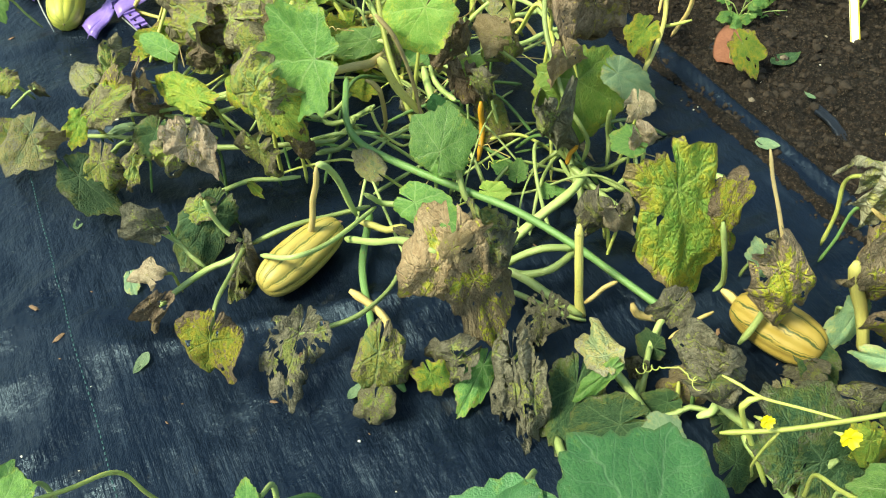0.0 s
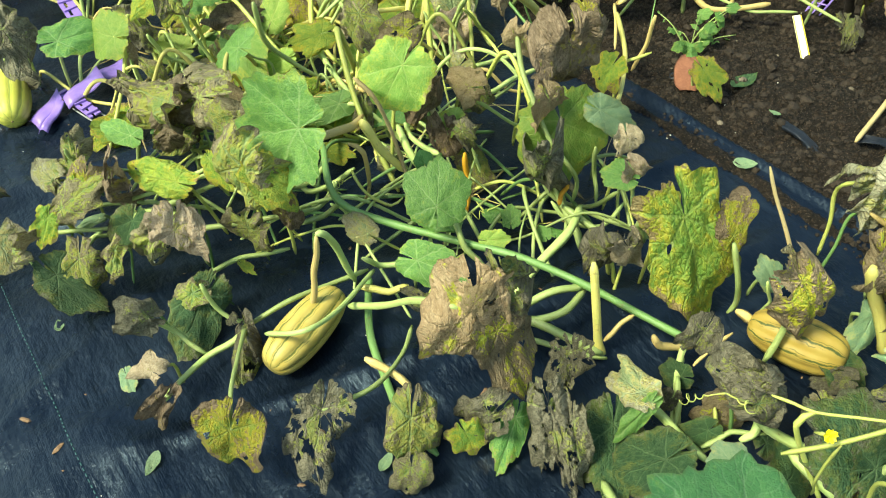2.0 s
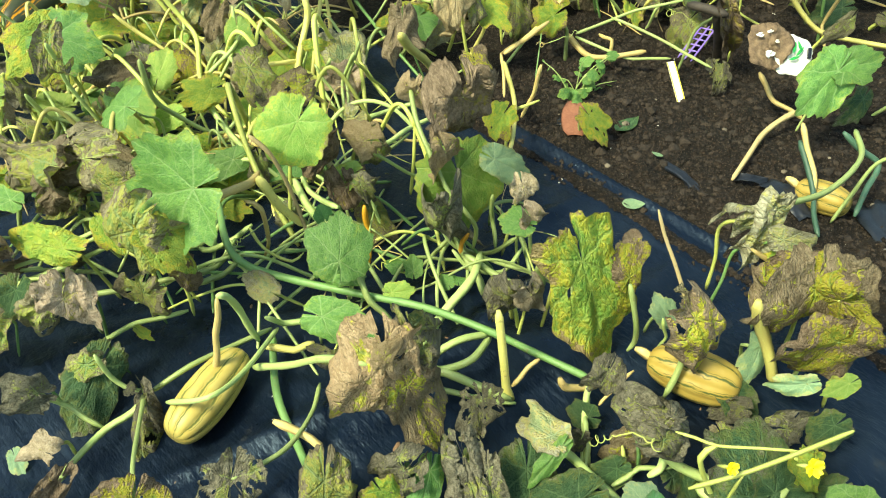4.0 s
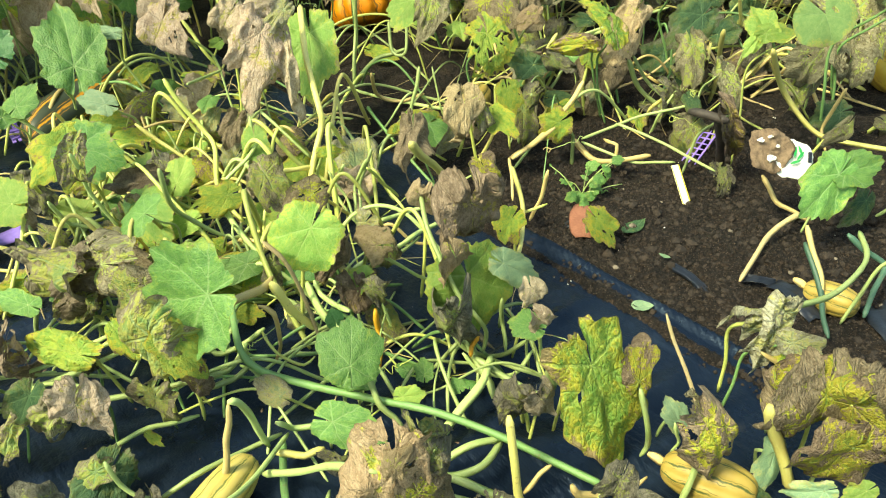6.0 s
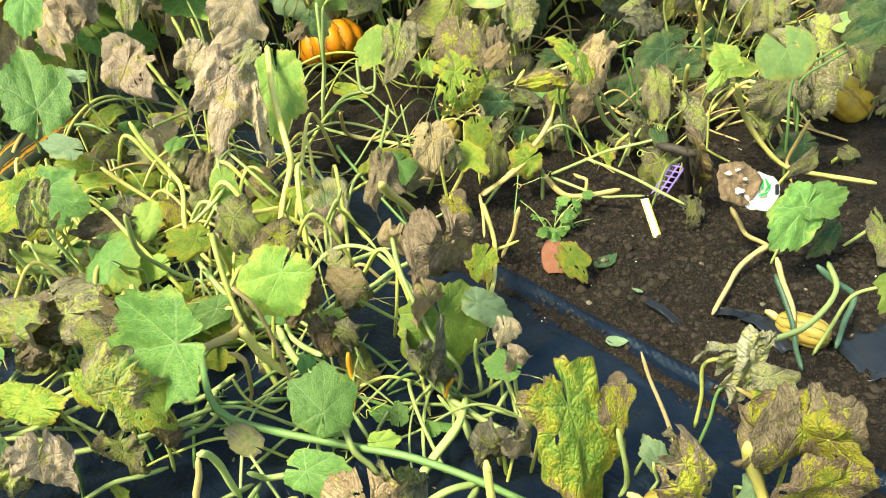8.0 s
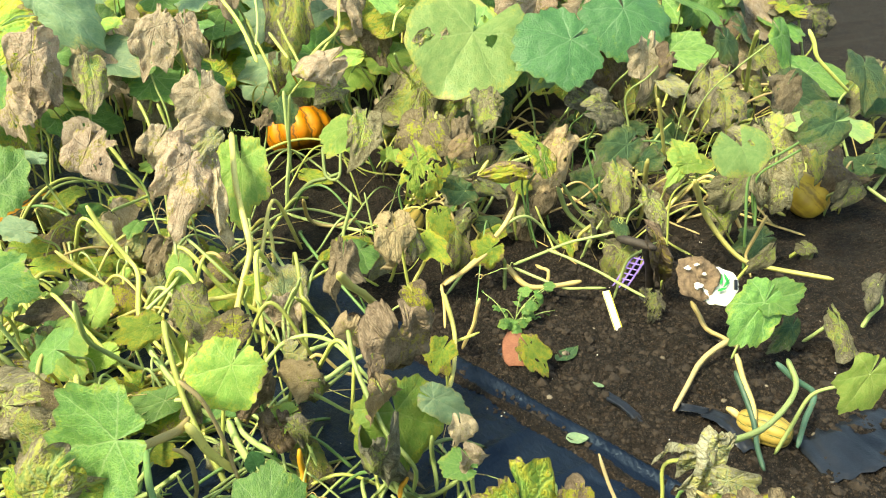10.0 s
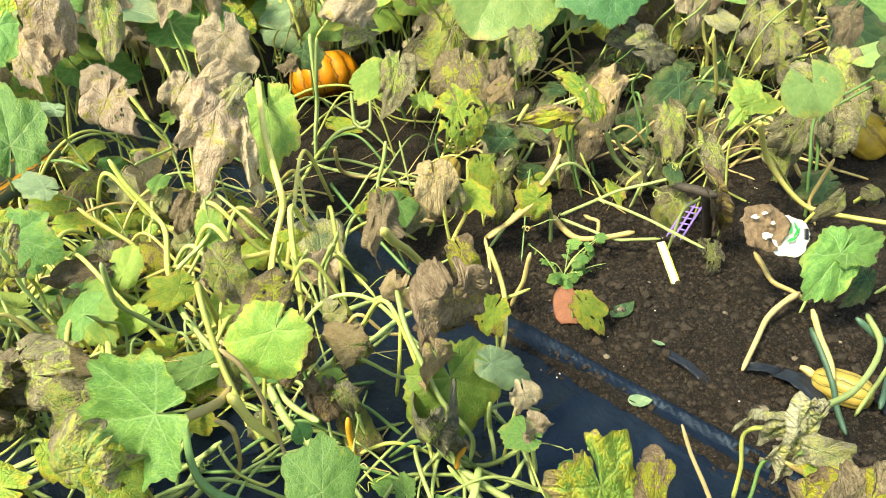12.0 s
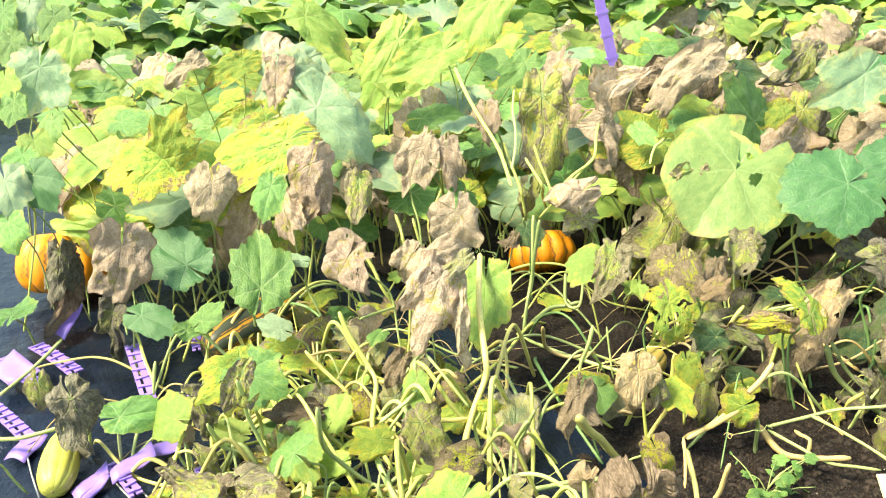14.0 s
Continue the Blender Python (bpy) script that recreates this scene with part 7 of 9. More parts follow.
stem(plant, "lime", 0.0027, (1.036, 1.904, 0.010), (1.060, 1.926, 0.262), (1.138, 1.792, 0.420))
leaf(plant, "mildew", (1.424, 2.049, 0.300), (1.410, 1.922, 0.153), 1)
stem(plant, "main", 0.0037, (1.488, 2.135, 0.010), (1.471, 2.145, 0.190), (1.424, 2.049, 0.300))
leaf(plant, "mildew", (1.338, 2.023, 0.220), (1.240, 1.974, 0.164), 0.8)
stem(plant, "green", 0.0038, (1.349, 2.091, 0.010), (1.332, 2.093, 0.142), (1.338, 2.023, 0.220))
leaf(plant, "green", (1.035, 1.516, 0.200), (1.140, 1.514, 0.197), 0.8)
stem(plant, "green", 0.0029, (1.016, 1.580, 0.010), (1.039, 1.580, 0.130), (1.035, 1.516, 0.200))
leaf(plant, "green", (1.020, 1.510, 0.200), (0.920, 1.466, 0.149), 1)
leaf(plant, "deep", (1.124, 1.533, 0.100), (1.065, 1.498, 0.060), 0.8)
stem(plant, "main", 0.0033, (1.155, 1.575, 0.010), (1.143, 1.565, 0.070), (1.124, 1.533, 0.100))
leaf(plant, "lacy", (0.954, 1.808, 0.060), (0.947, 1.751, 0.020), 1.1)
leaf(plant, "deep", (1.373, 1.776, 0.450), (1.269, 1.770, 0.443), 1.2)
stem(plant, "main", 0.0038, (1.277, 1.895, 0.010), (1.278, 1.920, 0.280), (1.373, 1.776, 0.450))
leaf(plant, "mildew", (1.438, 1.894, 0.350), (1.450, 1.827, 0.272), 1)
stem(plant, "main", 0.0039, (1.378, 1.991, 0.010), (1.369, 2.006, 0.220), (1.438, 1.894, 0.350))
leaf(plant, "brown", (-0.510, 2.886, 0.450), (-0.487, 2.799, 0.349), 0.8)
stem(plant, "lime", 0.0037, (-0.499, 3.005, 0.010), (-0.457, 3.030, 0.280), (-0.510, 2.886, 0.450))
leaf(plant, "brown", (-0.403, 2.914, 0.450), (-0.464, 2.863, 0.391), 0.8)
stem(plant, "green", 0.0041, (-0.304, 3.033, 0.010), (-0.355, 3.058, 0.280), (-0.403, 2.914, 0.450))
leaf(plant, "deep", (0.250, 2.951, 0.300), (0.271, 2.906, 0.248), 1.5)
stem(plant, "main", 0.0034, (0.274, 3.037, 0.010), (0.273, 3.047, 0.190), (0.250, 2.951, 0.300))
leaf(plant, "umber", (0.207, 2.930, 0.280), (0.169, 2.897, 0.242), 0.9)
stem(plant, "green", 0.0033, (0.149, 3.012, 0.010), (0.201, 3.020, 0.178), (0.207, 2.930, 0.280))

plant = PLANTS["rearright"]
leaf(plant, "teal", (1.177, 2.739, 0.450), (0.985, 2.691, 0.395), 1.45)
stem(plant, "green", 0.0042, (1.105, 2.858, 0.010), (1.091, 2.883, 0.280), (1.177, 2.739, 0.450))
leaf(plant, "green", (1.220, 3.784, 0.500), (1.255, 3.669, 0.368), 1.3)
stem(plant, "green", 0.0029, (1.264, 3.914, 0.010), (1.259, 3.944, 0.310), (1.220, 3.784, 0.500))
leaf(plant, "teal", (1.754, 3.664, 0.600), (1.509, 3.607, 0.534), 0.9)
stem(plant, "green", 0.0028, (1.666, 3.816, 0.010), (1.683, 3.856, 0.370), (1.754, 3.664, 0.600))
leaf(plant, "teal", (1.426, 2.851, 0.500), (1.445, 2.729, 0.359), 1.9)
stem(plant, "green", 0.0027, (1.544, 2.981, 0.010), (1.445, 3.011, 0.310), (1.426, 2.851, 0.500))
leaf(plant, "pale", (1.718, 3.710, 0.550), (1.549, 3.687, 0.524), 1.1)
stem(plant, "green", 0.0035, (1.665, 3.851, 0.010), (1.628, 3.886, 0.340), (1.718, 3.710, 0.550))
leaf(plant, "green", (2.038, 3.220, 0.500), (1.835, 3.084, 0.343), 1)
stem(plant, "green", 0.0034, (2.049, 3.350, 0.010), (2.076, 3.380, 0.310), (2.038, 3.220, 0.500))
leaf(plant, "umber", (1.133, 4.148, 0.600), (0.909, 4.012, 0.444), 1)
stem(plant, "green", 0.0031, (1.234, 4.300, 0.010), (1.243, 4.340, 0.370), (1.133, 4.148, 0.600))
leaf(plant, "umber", (0.766, 4.021, 0.600), (0.793, 3.856, 0.410), 0.9)
stem(plant, "main", 0.0035, (0.879, 4.173, 0.010), (0.895, 4.213, 0.370), (0.766, 4.021, 0.600))
leaf(plant, "umber", (1.402, 2.528, 0.420), (1.334, 2.493, 0.380), 1.3)
stem(plant, "green", 0.0038, (1.373, 2.640, 0.010), (1.346, 2.662, 0.262), (1.402, 2.528, 0.420))
leaf(plant, "dark", (1.181, 2.543, 0.300), (1.267, 2.484, 0.232), 0.9)
stem(plant, "main", 0.0027, (1.140, 2.629, 0.010), (1.134, 2.639, 0.190), (1.181, 2.543, 0.300))
leaf(plant, "umber", (1.408, 2.887, 0.300), (1.411, 2.807, 0.207), 1.2)
stem(plant, "green", 0.0041, (1.437, 2.973, 0.010), (1.444, 2.983, 0.190), (1.408, 2.887, 0.300))

plant = PLANTS["rear"]
leaf(plant, "lime", (-0.007, 4.443, 0.620), (-0.374, 4.391, 0.560), 0.7)
stem(plant, "lime", 0.0037, (-0.031, 4.599, 0.010), (-0.084, 4.641, 0.382), (-0.007, 4.443, 0.620))
leaf(plant, "lacy", (0.483, 4.239, 0.500), (0.458, 3.979, 0.200), 0.7)
stem(plant, "green", 0.0040, (0.538, 4.369, 0.010), (0.546, 4.399, 0.310), (0.483, 4.239, 0.500))
leaf(plant, "half", (0.686, 2.392, 0.300), (0.631, 2.366, 0.270), 0.9)
stem(plant, "green", 0.0032, (0.630, 2.478, 0.010), (0.677, 2.488, 0.190), (0.686, 2.392, 0.300))
leaf(plant, "yellow", (0.057, 3.749, 0.460), (-0.098, 3.745, 0.455), 0.7)
stem(plant, "lime", 0.0041, (-0.035, 3.870, 0.010), (-0.012, 3.896, 0.286), (0.057, 3.749, 0.460))
leaf(plant, "mildew", (0.622, 3.429, 0.400), (0.650, 3.305, 0.257), 0.8)
stem(plant, "green", 0.0039, (0.633, 3.537, 0.010), (0.622, 3.557, 0.250), (0.622, 3.429, 0.400))

plant = PLANTS["rearleft"]
leaf(plant, "yellow", (-1.033, 3.401, 0.500), (-1.289, 3.451, 0.557), 0.9)
stem(plant, "lime", 0.0027, (-0.924, 3.531, 0.010), (-1.036, 3.561, 0.310), (-1.033, 3.401, 0.500))
leaf(plant, "yellow", (-1.022, 3.398, 0.500), (-0.971, 3.529, 0.651), 1)
leaf(plant, "yellow", (-0.748, 4.106, 0.500), (-1.075, 3.926, 0.293), 0.8)
stem(plant, "lime", 0.0032, (-0.757, 4.236, 0.010), (-0.715, 4.266, 0.310), (-0.748, 4.106, 0.500))
# blue-green leaf given the pale tint to paint the sheen on its face
leaf(plant, "pale", (-0.541, 4.112, 0.550), (-0.196, 3.956, 0.370), 0.75)
stem(plant, "green", 0.0028, (-0.642, 4.253, 0.010), (-0.617, 4.288, 0.340), (-0.541, 4.112, 0.550))
leaf(plant, "brown", (-0.843, 3.335, 0.420), (-0.848, 3.113, 0.164), 0.75)
stem(plant, "main", 0.0027, (-0.805, 3.447, 0.010), (-0.846, 3.469, 0.262), (-0.843, 3.335, 0.420))
leaf(plant, "brown", (-0.558, 3.572, 0.420), (-0.567, 3.415, 0.238), 1)
stem(plant, "lime", 0.0027, (-0.545, 3.684, 0.010), (-0.599, 3.706, 0.262), (-0.558, 3.572, 0.420))
leaf(plant, "lime", (-0.920, 3.030, 0.360), (-1.396, 3.044, 0.376), 0.3)
stem(plant, "lime", 0.0030, (-0.790, 3.129, 0.010), (-0.860, 3.145, 0.226), (-0.920, 3.030, 0.360))
leaf(plant, "brown", (-1.029, 6.205, 0.600), (-1.043, 5.927, 0.280), 0.9)
stem(plant, "lime", 0.0028, (-1.172, 6.357, 0.010), (-1.097, 6.397, 0.370), (-1.029, 6.205, 0.600))
leaf(plant, "brown", (-1.832, 6.217, 0.550), (-1.934, 6.088, 0.402), 1.1)
stem(plant, "green", 0.0035, (-1.863, 6.358, 0.010), (-1.912, 6.393, 0.340), (-1.832, 6.217, 0.550))
leaf(plant, "lime", (-0.184, 3.601, 0.700), (-0.289, 3.707, 0.822), 0.7)
stem(plant, "lime", 0.0034, (-0.089, 3.775, 0.010), (-0.204, 3.825, 0.430), (-0.184, 3.601, 0.700))
leaf(plant, "lime", (0.027, 4.134, 0.750), (-0.228, 4.021, 0.620), 0.6)
stem(plant, "lime", 0.0038, (0.114, 4.319, 0.010), (0.007, 4.374, 0.460), (0.027, 4.134, 0.750))
leaf(plant, "umber", (-1.080, 3.005, 0.300), (-1.108, 2.872, 0.147), 0.75)
stem(plant, "main", 0.0031, (-1.032, 3.091, 0.010), (-1.083, 3.101, 0.190), (-1.080, 3.005, 0.300))
leaf(plant, "umber", (-1.279, 3.042, 0.280), (-1.274, 2.906, 0.123), 0.5)
stem(plant, "green", 0.0033, (-1.285, 3.124, 0.010), (-1.287, 3.132, 0.178), (-1.279, 3.042, 0.280))
leaf(plant, "teal", (-0.811, 2.797, 0.300), (-0.957, 2.865, 0.378), 1.1)
stem(plant, "green", 0.0042, (-0.724, 2.883, 0.010), (-0.765, 2.893, 0.190), (-0.811, 2.797, 0.300))
leaf(plant, "teal", (-0.904, 2.608, 0.220), (-0.788, 2.581, 0.189), 0.9)
stem(plant, "green", 0.0040, (-0.976, 2.676, 0.010), (-0.960, 2.678, 0.142), (-0.904, 2.608, 0.220))

plant = PLANTS["rear"]
leaf(plant, "umber", (0.931, 4.029, 0.600), (0.706, 4.020, 0.590), 0.7)
stem(plant, "lime", 0.0027, (0.830, 4.181, 0.010), (0.950, 4.221, 0.370), (0.931, 4.029, 0.600))
leaf(plant, "umber", (1.091, 4.149, 0.600), (1.067, 3.959, 0.381), 1)
stem(plant, "lime", 0.0032, (1.015, 4.301, 0.010), (1.083, 4.341, 0.370), (1.091, 4.149, 0.600))
leaf(plant, "lacy", (0.571, 4.255, 0.500), (0.423, 3.983, 0.186), 0.65)
stem(plant, "main", 0.0029, (0.522, 4.385, 0.010), (0.520, 4.415, 0.310), (0.571, 4.255, 0.500))
leaf(plant, "umber", (-0.185, 3.672, 0.420), (-0.147, 3.555, 0.285), 0.9)
stem(plant, "lime", 0.0039, (-0.187, 3.784, 0.010), (-0.160, 3.806, 0.262), (-0.185, 3.672, 0.420))
leaf(plant, "umber", (0.046, 3.770, 0.420), (0.030, 3.610, 0.235), 0.7)
stem(plant, "main", 0.0042, (0.017, 3.882, 0.010), (0.006, 3.904, 0.262), (0.046, 3.770, 0.420))
leaf(plant, "brown", (0.207, 3.997, 0.500), (0.199, 3.924, 0.416), 1.2)
stem(plant, "green", 0.0028, (0.238, 4.127, 0.010), (0.210, 4.157, 0.310), (0.207, 3.997, 0.500))
leaf(plant, "umber", (0.569, 4.793, 0.550), (0.586, 4.713, 0.457), 1.4)
stem(plant, "green", 0.0029, (0.564, 4.934, 0.010), (0.505, 4.969, 0.340), (0.569, 4.793, 0.550))
# ---- end of leaves and stems ----

# ---- squashes and pumpkins ----


def gourd_mesh(length, width, ribs, depth, material, flat=0.0, taper=0.15):
    """A ribbed fruit along +x, from stalk end to blossom end, its middle at the origin."""
    rings, sectors = 26, 80
    verts, faces, uvs = [], [], []
    for i in range(rings + 1):
        f = i / rings
        a = math.pi * f
        prof = max(0.0, math.sin(a)) ** 0.62 * (1 - taper * math.cos(a) * 0.5)
        x = -math.cos(a) * length / 2
        if flat:
            x *= 1 - flat * math.exp(-((prof) / 0.45) ** 2)
        for k in range(sectors):
            th = 2 * math.pi * k / sectors
            r = width / 2 * prof * (1 - depth * (0.5 + 0.5 * math.cos(ribs * th)) ** 2)
            r *= 1 + 0.02 * noise.noise((x * 12, math.cos(th), math.sin(th)))
            verts.append((x, r * math.cos(th), r * math.sin(th)))
            uvs.append((f, k / sectors))
    for i in range(rings):
        for k in range(sectors):
            a, b = i * sectors + k, i * sectors + (k + 1) % sectors
            faces.append((a, a + sectors, b + sectors, b))
    return mesh_of("fruit", verts, faces, material, uvs)


def gourd(name, label, category, at, towards, length, width, ribs, depth, material, flat=0.0, stalk=0.05, roll=0.0):
    """towards: the way from its stalk end to its blossom end."""
    base = new(name)
    base.matrix_basis = pose(at[0], at[1], 0)
    tagged(base, label, category)
    d = Vector(towards).normalized()
    m = d.to_track_quat("X", "Z").to_matrix().to_4x4() @ Matrix.Rotation(roll, 4, "X")
    m.translation = Vector(at)
    part("fruit", gourd_mesh(length, width, ribs, depth, material, flat), base, "", m)
    if stalk:
        p0 = Vector(at) - d * (length / 2 - 0.006 - (flat * length / 2 * 0.98 if flat else 0))
        p1 = p0 - d * stalk + Vector((0, 0, 0.012))
        part("stalk", tube("stalk", [p0, (p0 + p1) / 2 + Vector((0, 0, 0.004)), p1], 0.008, STEM["tan"], 10, 0.8, 0.18), base, "dry ridged stalk")
        part("blossom_scar", tube("scar", [Vector(at) + d * (length / 2 - 0.004), Vector(at) + d * (length / 2 + 0.0015)], 0.006, STEM["dry"], 8, 0.7), base)
    return base


gourd("striped_squash", "cream-yellow delicata squash with green stripes, lying on fabric", "squash", (-0.266, 1.212, 0.050), (-0.66, -0.74, -0.05), 0.178, 0.080, 10, 0.07, SQUASH, stalk=0)
gourd("striped_squash", "yellow striped delicata squash half under withered leaves", "squash", (0.475, 1.018, 0.044), (0.6, -0.6, 0), 0.145, 0.082, 10, 0.05, SQUASH_TAN, stalk=0.03)
gourd("striped_squash", "greenish-yellow delicata squash beside purple plastic", "squash", (-0.975, 2.13, 0.055), (0.12, -0.6, -0.1), 0.20, 0.09, 10, 0.05, SQUASH_GREEN, stalk=0.03)
gourd("striped_squash", "small tan striped squash on soil", "squash", (0.922, 1.345, 0.033), (0.5, -0.75, 0), 0.105, 0.064, 9, 0.05, SQUASH_TAN, stalk=0.03)
gourd("striped_squash", "pale yellow squash under dead leaves", "squash", (0.50, 2.40, 0.06), (-0.5, -0.7, 0), 0.20, 0.09, 10, 0.05, SQUASH_TAN, stalk=0)
gourd("striped_squash", "pale squash hidden among green stalks", "squash", (-0.345, 1.95, 0.026), (0.9, -0.1, 0), 0.11, 0.052, 10, 0.05, SQUASH, stalk=0)
gourd("orange_pumpkin", "small bright orange pumpkin with dark green top", "pumpkin", (0.345, 3.29, 0.095), (0.1, -0.4, -0.75), 0.16, 0.25, 12, 0.10, PUMPKIN, 0.3)
gourd("orange_pumpkin", "orange pumpkin half hidden by dead leaves", "pumpkin", (-1.42, 3.35, 0.15), (0.0, -0.3, -0.9), 0.25, 0.37, 12, 0.10, PUMPKIN, 0.3)
gourd("dark_squash", "long dark green squash with orange stripes", "squash", (-0.63, 2.85, 0.075), (-0.45, -0.75, 0), 0.46, 0.15, 8, 0.05, MARROW, stalk=0.04)
gourd("yellow_squash", "warty yellow squash among stalks", "squash", (1.66, 2.14, 0.065), (0.4, -0.4, -0.5), 0.14, 0.12, 9, 0.05, WARTY, stalk=0.03)

# ---- small things on the soil ----


def slab(name, w, h, d, material, bend=0.0, cuts=8, notch=None):
    """A thin bevelled strip along +x, w long, h wide, d thick, bowed by bend."""
    bm = bmesh.new()
    rows = []
    for i in range(cuts + 1):
        f = i / cuts
        x = (f - 0.5) * w
        z = bend * (1 - (2 * f - 1) ** 2)
        hh = h * (notch(f) if notch else 1.0)
        rows.append([bm.verts.new((x, s * hh / 2 * q, z + t * d / 2 * p)) for s, t, q, p in
                     ((-1, -1, 0.96, 1), (-1, 1, 0.96, 1), (1, 1, 0.96, 1), (1, -1, 0.96, 1))])
    for a, b in zip(rows, rows[1:]):
        for k in range(4):
            bm.faces.new((a[k], a[(k + 1) % 4], b[(k + 1) % 4], b[k]))
    bm.faces.new(rows[0])
    bm.faces.new(rows[-1][::-1])
    bmesh.ops.recalc_face_normals(bm, faces=bm.faces)
    me = bpy.data.meshes.new(name)
    bm.to_mesh(me)
    bm.free()
    me.materials.append(material)
    return me


def along(a, b, up=(0, 0, 1)):
    """A pose at the middle of a and b whose x runs from a to b."""
    x = (Vector(b) - Vector(a)).normalized()
    z = Vector(up)
    z = (z - x * z.dot(x)).normalized()
    m = Matrix((x, z.cross(x), z)).transposed().to_4x4()
    m.translation = (Vector(a) + Vector(b)) / 2
    return m


def thing(name, at, label, category, group=""):
    e = new(name)
    e.matrix_basis = pose(*at)
    return tagged(e, label, category, group)


# plant label, stuck slantwise in the soil
tag = thing("plant_label", (0.832, 1.748, 0), "white plastic plant label with yellow edge, leaning in soil", "plant label")
lo, hi = Vector((0.837, 1.728, -0.012)), Vector((0.860, 1.873, 0.062))
part("blade", slab("blade", (hi - lo).length, 0.019, 0.0016, WHITE, 0.002), tag, "", along(lo, hi, (-0.2, -0.5, 0.8)))
side = (hi - lo).normalized().cross(Vector((-0.2, -0.5, 0.8))).normalized() * 0.0085
part("edge_stripe", slab("edge_stripe", (hi - lo).length * 0.99, 0.003, 0.0026, YELLOW, 0.002), tag, "yellow stripe", along(lo + side, hi + side, (-0.2, -0.5, 0.8)))
part("edge_stripe", slab("edge_stripe", (hi - lo).length * 0.99, 0.0025, 0.0026, YELLOW, 0.002), tag, "yellow stripe", along(lo - side * 0.9, hi - side * 0.9, (-0.2, -0.5, 0.8)))

# potsherd
def sherd():
    verts, faces = [], []
    n, k = 14, 7
    for s in (0, 1):
        for j in range(k):
            for i in range(n):
                a = (i / (n - 1) - 0.5) * 1.15
                f = j / (k - 1)
                rad = 0.055 - 0.005 * s
                lim = 1 - 0.45 * abs(2 * f - 1) ** 3
                verts.append((rad * math.sin(a * lim) , (f - 0.5) * 0.095 + 0.003 * math.sin(i * 0.5) * (f > 0.8), rad * (math.cos(a * lim) - 1) + 0.012))
    for s in (0, 1):
        o = s * n * k
        for j in range(k - 1):
            for i in range(n - 1):
                q = (o + j * n + i, o + j * n + i + 1, o + (j + 1) * n + i + 1, o + (j + 1) * n + i)
                faces.append(q if s == 0 else q[::-1])
    o = n * k
    rim = [i for i in range(n)] + [j * n + n - 1 for j in range(1, k)] + [(k - 1) * n + i for i in range(n - 2, -1, -1)] + [j * n for j in range(k - 2, 0, -1)]
    for a, b in zip(rim, rim[1:] + rim[:1]):
        faces.append((a, a + o, b + o, b))
    return mesh_of("potsherd", verts, faces, TERRACOTTA)


pot = part("potsherd", sherd(), None, "", pose(0.578, 1.772, 0.022, 18, 4, -18))
tagged(pot, "curved terracotta pot fragment lying on soil", "potsherd")

# loose green leaves lying on the soil and the fabric
def fallen(a, b, w, kind="pale"):
    global leaf_count
    leaf_count += 1
    v = Vector(b) - Vector(a)
    verts, faces, uvs = [], [], []
    for j in range(13):
        f = j / 12
        half = 0.5 * w * max(0.02, math.sin(math.pi * f ** 0.8)) ** 0.8
        for i in range(7):
            g = i / 3 - 1
            verts.append(((f - 0.5) * v.length, g * half * v.length, v.length * (0.10 * abs(g) * half * 2 + 0.05 * noise.noise((f * 4, g * 2, leaf_count)) + 0.08 * (2 * f - 1) ** 2)))
            uvs.append((0.5 + f * 0.5, 0.5 + g * half * 0.5))
    for j in range(12):
        for i in range(6):
            q = j * 7 + i
            faces.append((q, q + 1, q + 8, q + 7))
    ob = part("fallen_leaf", mesh_of("fallen_leaf", verts, faces, LEAF[kind], uvs), None, "", along(a, b))
    return tagged(ob, "small fallen green leaf lying flat", "leaf", "fallen leaves")


fallen((0.560, 1.471, 0.014), (0.604, 1.458, 0.012), 0.75)
fallen((0.650, 1.705, 0.018), (0.718, 1.735, 0.020), 0.55, "deep")
fallen((-0.505, 1.050, 0.012), (-0.520, 1.010, 0.010), 0.5)
fallen((-0.715, 1.343, 0.012), (-0.725, 1.372, 0.012), 0.6)
fallen((0.705, 1.585, 0.018), (0.692, 1.612, 0.016), 0.4)
fallen((-0.170, 0.945, 0.012), (-0.150, 0.975, 0.012), 0.5)

# torn black film sticking out of the soil
def film(points, width, seed):
    rnd = random.Random(seed)
    path = smooth_path(points, 0.008)
    verts, faces, w = [], [], 7
    for i, c in enumerate(path):
        d = path[min(i + 1, len(path) - 1)] - path[max(i - 1, 0)]
        n = np.array((-d[1], d[0], 0)) / (np.linalg.norm(d[:2]) + 1e-9)
        for k in range(w):
            f = k / (w - 1) - 0.5
            verts.append(c + n * f * width * (1 + 0.25 * noise.noise((i * 0.3, k, seed))) + np.array((0, 0, 0.006 * noise.noise((i * 0.4, k * 1.1, seed)) + 0.008 * abs(math.sin(k * 1.7 + seed)))))
    for i in range(len(path) - 1):
        for k in range(w - 1):
            a = i * w + k
            faces.append((a, a + 1, a + 1 + w, a + w))
    me = mesh_of("film_strip", verts, faces, BLACK_FILM)
    ob = part("film_strip", me)
    mod = ob.modifiers.new("thickness", "SOLIDIFY")
    mod.thickness = 0.0008
    return tagged(ob, "torn crumpled black plastic film in soil", "plastic film", "film scraps")


